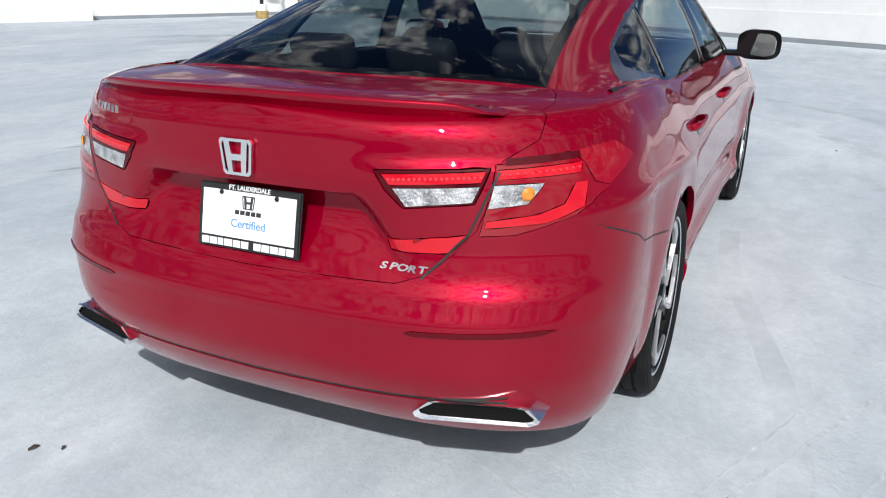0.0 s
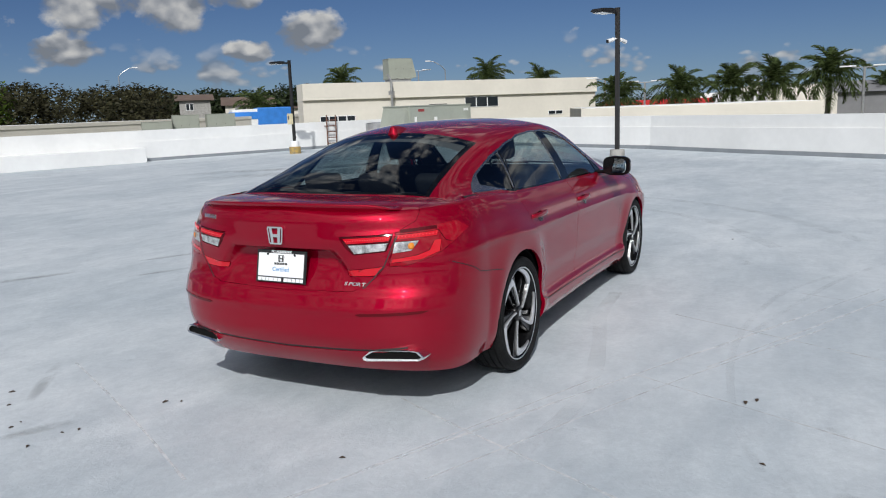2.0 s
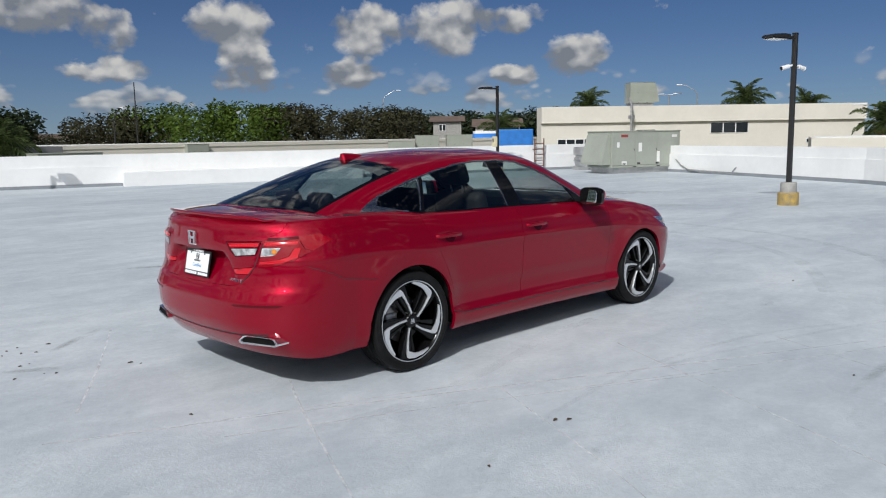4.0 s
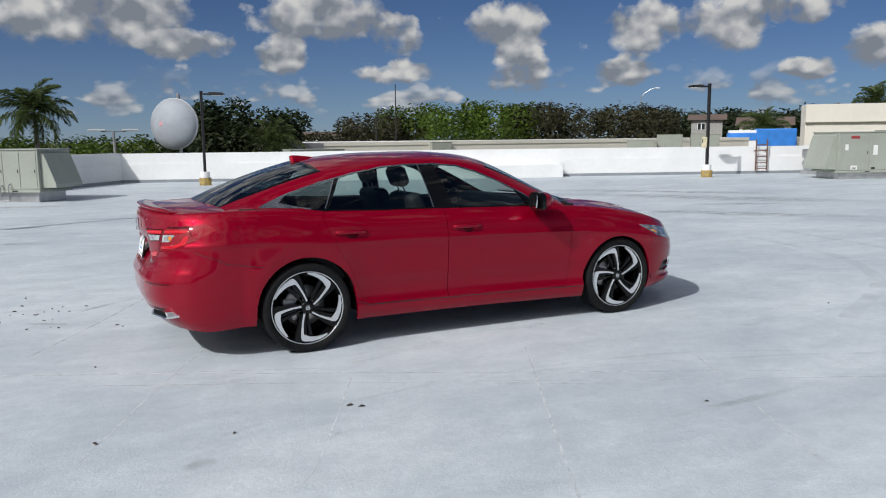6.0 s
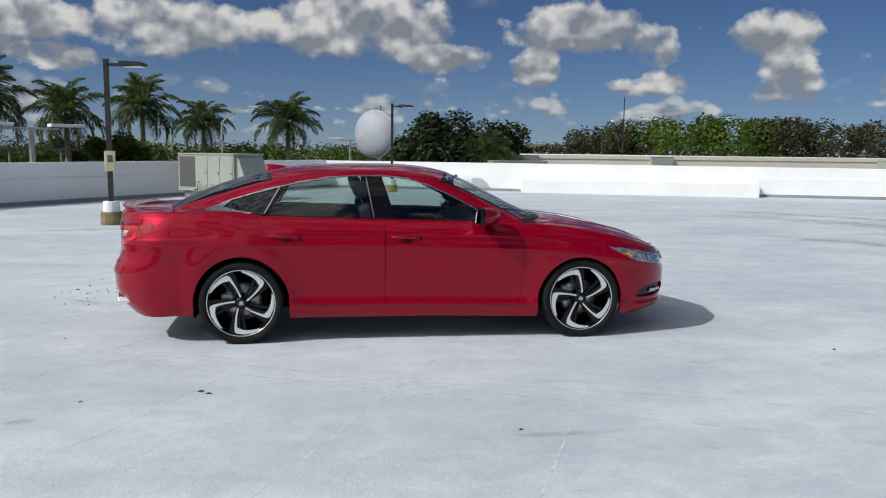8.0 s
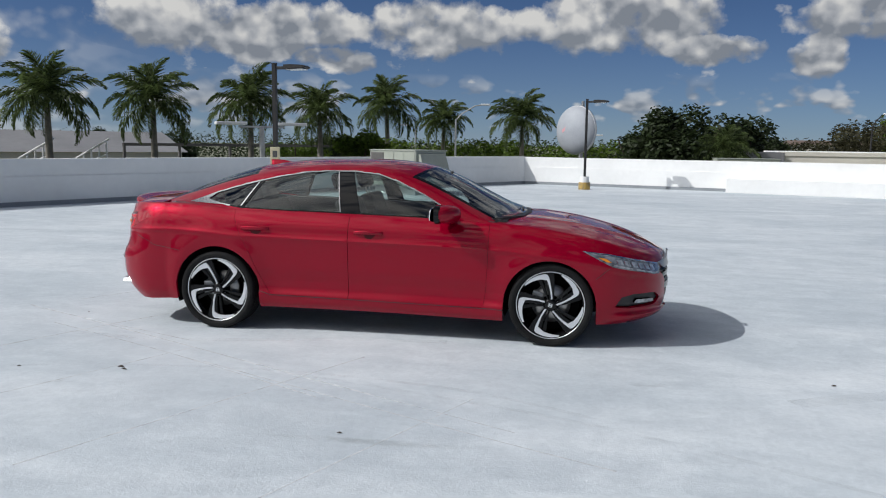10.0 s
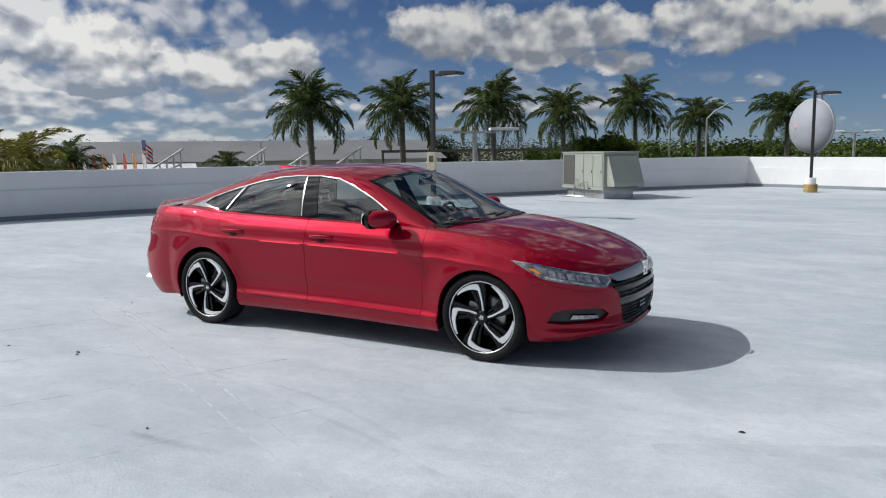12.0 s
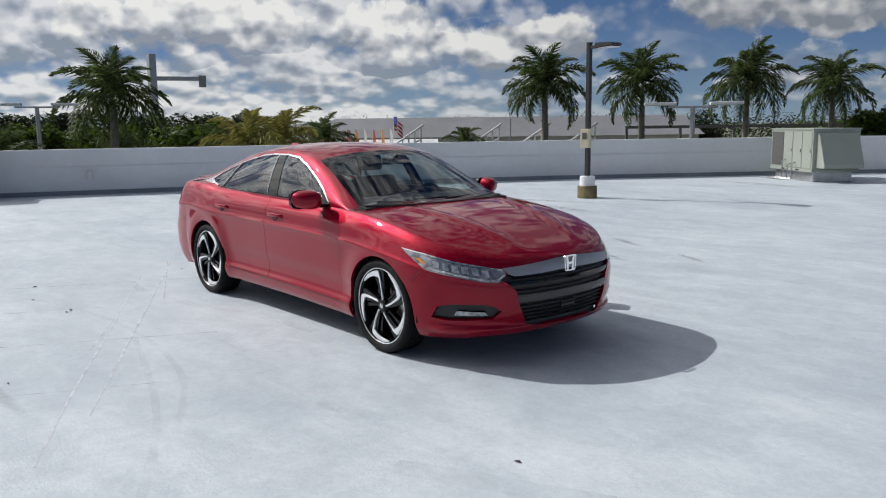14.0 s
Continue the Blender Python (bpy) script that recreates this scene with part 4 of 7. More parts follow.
sides = lambda co: abs(co.y) > 0.52 and co.x < 0.80
DIN = shrink(DLO, 0.0095)
DIN[0] = (-1.56, 1.098)
stamp(CB, CP, 1, DLO, side, sides)
stamp(CB, CP, 2, DIN, side, sides)
QUARTER = [(-2, 0.9), (-2, 1.5), (-1.0, 1.5), (-1.105, 1.268), (-1.25, 1.03), (-1.3, 0.95)]
REARG = [(-1.065, 1.6), (-1.068, 1.27), (-1.215, 1.02), (-1.28, 0.9), (-0.318, 0.9), (-0.335, 1.0), (-0.405, 1.36), (-0.44, 1.6)]
FRONTG = [(-0.30, 1.6), (-0.275, 1.36), (-0.165, 1.0), (-0.15, 0.9), (0.52, 0.9), (0.53, 0.99), (0.42, 1.14), (0.38, 1.6)]
PILLARLINE = [(-0.414, 1.37), (-0.342, 0.99), (-0.335, 0.99), (-0.406, 1.37)]
DIVLINE = [(-1.104, 1.28), (-1.251, 1.02), (-1.242, 1.02), (-1.094, 1.28)]
for pid, poly in ((3, QUARTER), (4, REARG), (5, FRONTG)):
    in_dlo = lambda co: sides(co) and inside_poly(DIN, co.x, co.z)
    stamp(CB, CP, pid, poly, side, in_dlo)
for pid, poly in ((1, PILLARLINE), (1, DIVLINE)):
    stamp(CB, CP, pid, poly, side, in_dlo)


BELTLINE = curve((-1.42, 1.058), (-1.25, 1.034), (-0.9, 1.022), (-0.3, 1.010), (0.2, 0.998), (0.66, 0.985))
for fc in CB.faces:
    c = fc.calc_center_median()
    if fc[CP] == 1 and c.x > -1.33 and c.z < BELTLINE(c.x) + 0.0155:
        fc[CP] = 2


WS_TOP = lambda y: 0.33 - 0.10 * (y / 0.6) ** 2
BL_TOP = lambda y: -1.235 + 0.06 * (y / 0.55) ** 2
ws = lambda co: co.x > 0.15 and abs(co.y) < yRAIL(co.x) + 0.01
bl = lambda co: co.x < -1.1 and abs(co.y) < yRAIL(co.x) + 0.01
for pid, pad in ((7, 0.0), (6, 0.035)):
    fe = lambda co, p=pad: abs(co.y) - (yRAIL(min(co.x, 0.95)) - 0.006 - p)
    ft = lambda co, p=pad: WS_TOP(co.y) + p * 0.8 - co.x
    slice_bm(CB, fe, ws)
    slice_bm(CB, ft, ws)
    for fc in CB.faces:
        c = fc.calc_center_median()
        if ws(c) and fe(c) < 0 and ft(c) < 0:
            fc[CP] = pid
for pid, pad in ((9, 0.0), (8, 0.03)):
    fe = lambda co, p=pad: abs(co.y) - (yRAIL(co.x) - 0.035 - p)
    ft = lambda co, p=pad: co.x - (BL_TOP(co.y) - p)
    fb = lambda co, p=pad: -2.044 + 0.07 * (co.y / 0.6) ** 2 + p * 0.7 - co.x
    for f in (fe, ft, fb):
        slice_bm(CB, f, bl)
    for fc in CB.faces:
        c = fc.calc_center_median()
        if bl(c) and fe(c) < 0 and ft(c) < 0 and fb(c) < 0:
            fc[CP] = pid
part("roof", take(CB, CP, 0, 0.0, 0.012), M_PAINT, CAR, smooth=True)
part("pillar_lining", take(CB, CP, 0, 0.0, 0.0, -0.014), M_TRIM, CAR, "dark cabin pillar lining", smooth=True)
for half in halves(take(CB, CP, 1, 0.0, 0.006, 0.005)):
    part("window_trim", half, M_TRIMCHROME, CAR, "bright chrome strip round the side windows", smooth=True)
def islands(bm):
    """The separate pieces of a mesh, each as its own."""
    left, out = set(bm.faces), []
    while left:
        todo, piece = [left.pop()], set()
        while todo:
            f = todo.pop()
            piece.add(f)
            for e in f.edges:
                for g in e.link_faces:
                    if g in left:
                        left.discard(g)
                        todo.append(g)
        for f in bm.faces:
            f.tag = f in piece
        b = bm.copy()
        bmesh.ops.delete(b, geom=[f for f in b.faces if not f.tag], context="FACES")
        out.append(b)
    bm.free()
    return out


for half in halves(take(CB, CP, 2, 0.0, 0.006, 0.001)):
    for piece in islands(half):
        part("pillar_cover", piece, M_GLOSSBLK, CAR, "gloss black door pillar", smooth=True)


def pane(name, bm, material, label=""):
    o = part(name, bm, material, CAR, label, smooth=True)
    o.visible_shadow = False
    return o


for pid, nm in ((3, "quarter_window"), (4, "rear_door_window"), (5, "front_door_window")):
    for half in halves(take(CB, CP, pid, 0.0, 0.0, -0.003)):
        pane(nm, half, M_QUARTER if pid == 3 else M_GLASS)
part("windscreen_border", take(CB, CP, 7, 0.0, 0.004), M_GLOSSBLK, CAR, smooth=True)
pane("windscreen", take(CB, CP, 6, 0.0, 0.0, -0.001), M_SCREEN)
part("rear_window_border", take(CB, CP, 9, 0.0, 0.004), M_GLOSSBLK, CAR, smooth=True)
pane("rear_window", take(CB, CP, 8, 0.0, 0.0, -0.001), M_BACKLITE)
CB.free()
BB.free()

# ---- the car: wheels ----
def swirl(r_rim, at_deg, grow=0.0):
    """The outline of one swept spoke, in polar steps from hub to rim and along the rim."""
    pol = [(84, 0.20), (97, 0.40), (103, 0.62), (106, 0.80), (109, 0.90), (117, 0.930), (130, 0.948), (145, 0.962), (158, 0.967), (160, 0.925), (152, 0.858), (140, 0.815), (128, 0.775), (118.5, 0.745), (115.5, 0.60), (111, 0.40), (104, 0.17)]
    out = []
    for k, (a, r) in enumerate(pol):
        a = math.radians(a + at_deg + (-3.6 if k > 12 else 3.6 if k < 5 else 0))
        r += 0.034 if 9 < k < 13 else 0
        out.append((-r * r_rim * math.cos(a), r * r_rim * math.sin(a)))
    return out


def emblem(parent, m, w, h, d, material):
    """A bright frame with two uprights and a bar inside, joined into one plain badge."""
    o = [(-w * 0.44, h * 0.5), (w * 0.44, h * 0.5), (w * 0.5, h * 0.42), (w * 0.42, -h * 0.42), (w * 0.35, -h * 0.5), (-w * 0.35, -h * 0.5), (-w * 0.42, -h * 0.42), (-w * 0.5, h * 0.42)]
    i = [(x * 0.84, y * 0.84) for x, y in o]
    b = bmesh.new()
    lo, li = [[b.verts.new(m @ Vector((x, y, z))) for x, y in o] for z in (0, d)], [[b.verts.new(m @ Vector((x, y, z))) for x, y in i] for z in (0, d)]
    for k in range(8):
        n = (k + 1) % 8
        b.faces.new((lo[1][k], lo[1][n], li[1][n], li[1][k]))
        b.faces.new((lo[0][k], lo[0][n], lo[1][n], lo[1][k]))
        b.faces.new((li[0][k], li[0][n], li[1][n], li[1][k]))
    bmesh.ops.recalc_face_normals(b, faces=b.faces)
    frame_ = part("badge", b, material, parent, "bright framed badge")
    H = [(-0.36, 0.42), (-0.19, 0.42), (-0.15, 0.08), (0.15, 0.08), (0.19, 0.42), (0.36, 0.42), (0.27, -0.42), (0.13, -0.42), (0.14, -0.09), (-0.14, -0.09), (-0.13, -0.42), (-0.27, -0.42)]
    part("badge_inlay", prism([(x * w, y * h) for x, y in H], 0, d, "xy", None, m), material, parent)
    return frame_


def wheel():
    w = new("wheel")
    R = 0.272
    tyre = [(0.270, 0.088), (0.277, 0.103), (0.289, 0.112), (0.307, 0.115), (0.322, 0.110), (0.331, 0.100), (0.3345, 0.088)]
    for c in (0.062, 0.021, -0.021, -0.062):
        tyre += [(0.3355, c + 0.006), (0.3275, c + 0.004), (0.3275, c - 0.004), (0.3355, c - 0.006)]
    tyre += [(0.3345, -0.088), (0.331, -0.100), (0.322, -0.110), (0.305, -0.115), (0.285, -0.112), (0.270, -0.088)]
    tb = lathe(tyre, 72)
    t = part("tyre", tb, M_TREAD, w, "black tyre with grooved tread", smooth=False)
    rim = lathe([(0.272, 0.092), (0.276, 0.098), (0.271, 0.101), (0.265, 0.097), (0.257, 0.080), (0.238, 0.03), (0.225, -0.06), (0.235, -0.10), (0.262, -0.095)], 72)
    r = part("rim", rim, M_RIMBLACK, w, "gloss black alloy rim", smooth=True)
    part("rim_edge", lathe([(0.2725, 0.0985), (0.273, 0.1012), (0.2685, 0.1027), (0.2655, 0.1000)], 72), M_RIMSILVER, r, "thin machined rim edge", smooth=True)
    for k in range(5):
        b = prism(swirl(R, 72 * k + 1), 0.083, 0.096, bev=0.0025)
        part("spoke", b, M_RIMSILVER, r, "machined swept spoke", smooth=False)
        pol = [(72, 0.14), (92, 0.4), (100, 0.8), (103, 0.97), (111, 0.97), (118, 0.97), (124, 0.80), (120, 0.4), (112, 0.14)]
        out = [(-q * R * math.cos(math.radians(a + 72 * k)), q * R * math.sin(math.radians(a + 72 * k))) for a, q in pol]
        part("spoke_back", prism(out, 0.030, 0.084, bev=0.004), M_RIMBLACK, r)
        pol = [(128, 0.15), (126, 0.5), (128, 0.97), (136, 0.97), (135, 0.5), (142, 0.15)]
        out = [(-q * R * math.cos(math.radians(a + 72 * k)), q * R * math.sin(math.radians(a + 72 * k))) for a, q in pol]
        part("thin_spoke", prism(out, 0.030, 0.072, bev=0.003), M_RIMBLACK, r)
        a = math.radians(72 * k + 70)
        part("wheel_nut", cyl(0.010, 0.009, (0.062 * math.cos(a), 0.055, 0.062 * math.sin(a)), (0.062 * math.cos(a), 0.078, 0.062 * math.sin(a)), 6), M_STEEL, r)
    hub = lathe([(0.052, 0.05), (0.050, 0.080), (0.044, 0.090), (0.036, 0.094), (0.030, 0.0945), (0.0, 0.096)], 32)
    h = part("hub_cap", hub, M_RIMBLACK, r, smooth=True)
    emblem(h, Matrix.Translation((0, 0.095, 0)) @ Matrix.Rotation(radians(-90), 4, "X"), 0.034, 0.030, 0.002, M_CHROME)
    part("brake_disc", lathe([(0.07, 0.0), (0.155, 0.0), (0.157, -0.01), (0.155, -0.022), (0.07, -0.022)], 48), M_DISC, w, smooth=True)
    part("brake_caliper", box(0.07, -0.05, -0.06, 0.165, 0.022, 0.06, 0.012), M_STEEL, w)
    part("inner_drum", lathe([(0.001, -0.06), (0.225, -0.06), (0.23, -0.07)], 32), M_UNDER, w)
    return w


def tread_mat():
    """Tyre rubber: cross cuts on the tread, fine rings and dust on the flank."""
    m = mat("tyre_with_tread", (0.020, 0.020, 0.021), 0.72, spec=0.2)
    nt = m.node_tree
    b = nt.nodes["Principled BSDF"]
    t, sp = nt.nodes.new("ShaderNodeTexCoord"), nt.nodes.new("ShaderNodeSeparateXYZ")
    nt.links.new(t.outputs["Object"], sp.inputs[0])

    def mth(op, a, c=None):
        n = nt.nodes.new("ShaderNodeMath")
        n.operation = op
        for i, v in enumerate((a, c)):
            if isinstance(v, (int, float)):
                n.inputs[i].default_value = v
            elif v is not None:
                nt.links.new(v, n.inputs[i])
        return n.outputs[0]
    ang = mth("ARCTAN2", sp.outputs[2], sp.outputs[0])
    cuts = mth("SINE", mth("ADD", mth("MULTIPLY", ang, 90.0), mth("MULTIPLY", sp.outputs[1], 60.0)))
    rad = mth("POWER", mth("ADD", mth("POWER", sp.outputs[0], 2.0), mth("POWER", sp.outputs[2], 2.0)), 0.5)
    on = mth("GREATER_THAN", rad, 0.3335)
    rings = mth("MULTIPLY", mth("SINE", mth("MULTIPLY", rad, 900.0)), 0.25)
    h = mth("ADD", mth("MULTIPLY", mth("GREATER_THAN", cuts, -0.7), on), rings)
    bp = nt.nodes.new("ShaderNodeBump")
    bp.inputs["Strength"].default_value, bp.inputs["Distance"].default_value = 0.8, 0.003
    nt.links.new(h, bp.inputs["Height"])
    nt.links.new(bp.outputs[0], b.inputs["Normal"])
    n = nt.nodes.new("ShaderNodeTexNoise")
    n.inputs["Scale"].default_value, n.inputs["Detail"].default_value = 12, 6
    nt.links.new(t.outputs["Object"], n.inputs[0])
    r = nt.nodes.new("ShaderNodeValToRGB")
    r.color_ramp.elements[0].position, r.color_ramp.elements[1].position = 0.35, 0.75
    r.color_ramp.elements[0].color, r.color_ramp.elements[1].color = (0.005, 0.005, 0.0055, 1), (0.013, 0.013, 0.013, 1)
    nt.links.new(n.outputs[0], r.inputs[0])
    nt.links.new(r.outputs[0], b.inputs["Base Color"])
    return m


M_TREAD = tread_mat()
W0 = wheel()
W0.parent = CAR
# the wheel is built facing +y; the flank that is seen looks to -y
placing = [(-WB, -1, 0), (WB, -1, -17), (-WB, 1, 20), (WB, 1, 50)]
spin = lambda x, s, a: Matrix.Translation((x, 0.798 * s, 0.335)) @ (Matrix.Rotation(math.pi, 4, "Z") if s < 0 else Matrix()) @ Matrix.Rotation(radians(a), 4, "Y")
for x, s, a in placing[1:]:
    copy_thing(W0, spin(x, s, a))
W0.matrix_basis = spin(*placing[0])
for xw in (-WB, WB):
    for s in (-1, 1):
        b = bmesh.new()
        ringp = [(0.385 * math.cos(a), 0.385 * math.sin(a)) for a in [math.pi * k / 20 - 0.15 for k in range(int(20 * 1.1) + 2)]]
        for k in range(len(ringp) - 1):
            (x0, z0), (x1, z1) = ringp[k], ringp[k + 1]
            vs = [b.verts.new((xw + x0, s * 0.885, 0.335 + z0)), b.verts.new((xw + x1, s * 0.885, 0.335 + z1)), b.verts.new((xw + x1, s * 0.55, 0.335 + z1)), b.verts.new((xw + x0, s * 0.55, 0.335 + z0))]
            b.faces.new(vs)
        c = b.faces.new([b.verts.new((xw + x, s * 0.55, 0.335 + z)) for x, z in ringp])
        bmesh.ops.remove_doubles(b, verts=b.verts, dist=0.001)
        part("wheel_arch_liner", b, M_UNDER, CAR, smooth=True)
half_floor = [(-2.18, 0.50), (-2.08, 0.66), (-1.86, 0.74), (-1.84, 0.60), (-1.00, 0.60), (-0.98, 0.85), (0.98, 0.85), (1.00, 0.60), (1.84, 0.60), (1.86, 0.74), (2.08, 0.62), (2.25, 0.40)]
part("underbody", prism(half_floor + [(x, -y) for x, y in reversed(half_floor)], 0.240, 0.285, "xy"), M_UNDER, CAR)

# ---- the car: fittings ----
def on_skin(x, y, z, lift=0.0):
    """The nearest place on the body, lifted off it."""
    p, n, _, _ = SKIN.find_nearest(Vector((x, y, z)))
    if n.dot(Vector((x, y, z)) - Vector((0, 0, 0.6))) < 0:
        n = -n
    return p + n * lift, n


def seam(points, width=0.004, lift=0.0008):
    """A narrow dark joint that follows the body."""
    b = bmesh.new()
    pts = []
    for p, q in zip(points, points[1:]):
        for k in range(8):
            pts.append(Vector(p).lerp(Vector(q), k / 8))
    pts.append(Vector(points[-1]))
    res = [on_skin(*p, lift) for p in pts]
    rows = []
    for i, (p, n) in enumerate(res):
        d = (res[min(i + 1, len(res) - 1)][0] - res[max(i - 1, 0)][0]).normalized()
        s = d.cross(n).normalized() * width / 2
        rows.append((b.verts.new(p + s), b.verts.new(p - s)))
    for a, c in zip(rows, rows[1:]):
        b.faces.new((a[0], a[1], c[1], c[0]))
    return b


for s in (-1, 1):
    part("bumper_joint", seam([(-2.20, s * 0.83, 0.795), (-2.04, s * 0.90, 0.735), (-1.99, s * 0.905, 0.705), (-1.74, s * 0.92, 0.665)]), M_BLACK, CAR)
    part("bumper_joint", seam([(1.93, s * 0.84, 0.69), (1.86, s * 0.87, 0.645), (1.76, s * 0.90, 0.56)]), M_BLACK, CAR)
    part("sill_joint", seam([(-1.05, s * 0.9, 0.345), (-0.93, s * 0.9, 0.312), (0.86, s * 0.9, 0.283), (1.04, s * 0.9, 0.28)], 0.006), M_BLACK, CAR)
    part("lid_joint", seam([(-2.40, s * 0.660, 0.95), (-2.425, s * 0.585, 0.79), (-2.44, s * 0.474, 0.68)], 0.006), M_BLACK, CAR)

# lip spoiler on the boot lid
b = bmesh.new()
rows = []
for k in range(41):
    y = -0.615 + 1.23 * k / 40
    c = (1 - (abs(y) / 0.80) ** 2.35) ** (1 / 2.35)
    x0 = -2.462 + 0.575 * (1 - c)
    z0 = 1.052 + 0.018 * (1 - (y / 0.62) ** 2)
    f = 1.0 - 0.85 * sstep(0.50, 0.615, abs(y))
    sec = [(0.17, 0.006 + 0.016 * (1 - f)), (0.10, 0.010), (0.05, 0.018 * f + 0.002), (0.012, 0.027 * f), (-0.004, 0.026 * f), (-0.006, 0.018 * f), (0.010, 0.004 * f), (0.020, -0.012)]
    rows.append([b.verts.new((x0 + dx, y, z0 + dz)) for dx, dz in sec])
for a, c in zip(rows, rows[1:]):
    for k in range(len(a) - 1):
        b.faces.new((a[k], a[k + 1], c[k + 1], c[k]))
b.faces.new(rows[0])
b.faces.new(rows[-1])
bmesh.ops.recalc_face_normals(b, faces=b.faces)
part("lip_spoiler", b, M_PAINT, CAR, smooth=True)

# roof aerial
b = bmesh.new()
rows = []
for k in range(13):
    u = k / 12
    x = -1.265 + 0.20 * u
    h = 0.056 * (1 - u) ** 0.75 * (1 if k else 0.9) + 0.001
    w = 0.030 * (1 - u) ** 0.6 + 0.004
    zb = zROOF(x) - 0.006
    xt = x - 0.012 * (1 - u)
    rows.append([b.verts.new(p) for p in ((x, -w, zb), (x, -w * 0.62, zb + h * 0.6), (xt, -w * 0.18, zb + h), (xt, w * 0.18, zb + h), (x, w * 0.62, zb + h * 0.6), (x, w, zb))])
for a, c in zip(rows, rows[1:]):
    for k in range(5):
        b.faces.new((a[k], a[k + 1], c[k + 1], c[k]))
b.faces.new(rows[0])
bmesh.ops.recalc_face_normals(b, faces=b.faces)
part("roof_aerial", b, M_PAINT, CAR, "red shark-fin aerial", smooth=True)

# door handles
for s in (-1, 1):
    for xh, zh in ((-1.065, 0.882), (-0.085, 0.874)):
        p, n = on_skin(xh, s * 0.95, zh)
        b = bmesh.new()
        rows = []
        for k in range(15):
            u = k / 14
            off = 0.030 * math.sin(math.pi * min(1, max(0, u))) ** 0.45
            hz = 0.013 + 0.003 * math.sin(math.pi * u)
            c = p + Vector((-0.125 + 0.25 * u, 0, 0)) + n * (off - 0.002)
            rows.append([b.verts.new(c + Vector((0, 0, hz * math.cos(a))) + n * (0.008 * math.sin(a))) for a in [2 * math.pi * j / 10 for j in range(10)]])
        for a, c in zip(rows, rows[1:]):
            for j in range(10):
                b.faces.new((a[j], a[(j + 1) % 10], c[(j + 1) % 10], c[j]))
        b.faces.new(rows[0])
        b.faces.new(rows[-1])
        bmesh.ops.recalc_face_normals(b, faces=b.faces)
        h = part("door_handle", b, M_PAINT, CAR, smooth=True)
        # recess shade as colour: a flat dark red disc on the door skin
        cup = bmesh.new()
        ring_ = [cup.verts.new(on_skin(xh + 0.012 + 0.052 * math.cos(a), s * 0.95, zh - 0.006 + 0.032 * math.sin(a), 0.0012)[0]) for a in [2 * math.pi * j / 20 for j in range(20)]]
        cup.faces.new(ring_)
        part("handle_shade_patch", cup, M_DARKRED, h, "flat dark patch painted as the shade of the handle recess")

# outside mirrors
for s in (-1, 1):
    b = bmesh.new()
    bmesh.ops.create_uvsphere(b, u_segments=28, v_segments=16, radius=1)
    for v in b.verts:
        x, y, z = v.co
        q = lambda a, p: math.copysign(abs(a) ** p, a)
        x, y, z = q(x, 0.9), q(y, 0.7), q(z, 0.75)
        back = x < 0
        X = x * (0.045 if back else 0.115) * (1 - 0.25 * y)
        v.co = (0.555 + X - 0.03 * y, s * (0.975 + 0.105 * y), 1.040 + z * (0.073 - 0.012 * y) + 0.004 * y)
    bmesh.ops.recalc_face_normals(b, faces=b.faces)
    mir = part("door_mirror", b, M_PAINT, CAR, "red door mirror housing", smooth=True)
    turn = Matrix.Translation((0.492, s * 0.975, 1.04)) @ Matrix.Rotation(s * radians(20), 4, "Z") @ Matrix.Rotation(radians(5), 4, "Y")
    g = prism([(s * (0.088 * math.copysign(abs(math.cos(a)) ** 0.6, math.cos(a))), 0.058 * math.copysign(abs(math.sin(a)) ** 0.6, math.sin(a))) for a in [2 * math.pi * k / 28 for k in range(28)]], -0.004, 0.004, "yz", None, turn)
    part("mirror_bezel", prism([(s * (0.975 + 0.107 * math.copysign(abs(math.cos(a)) ** 0.6, math.cos(a))), 1.040 + 0.075 * math.copysign(abs(math.sin(a)) ** 0.6, math.sin(a))) for a in [2 * math.pi * k / 28 for k in range(28)]], 0.497, 0.545, "yz", bev=0.008), M_GLOSSBLK, mir)
    part("mirror_glass", g, M_MIRROR, mir)
    part("mirror_arm", box(0.545, min(s * 0.79, s * 0.90), 0.975, 0.645, max(s * 0.79, s * 0.90), 1.005, 0.012), M_GLOSSBLK, mir, "black mirror foot")

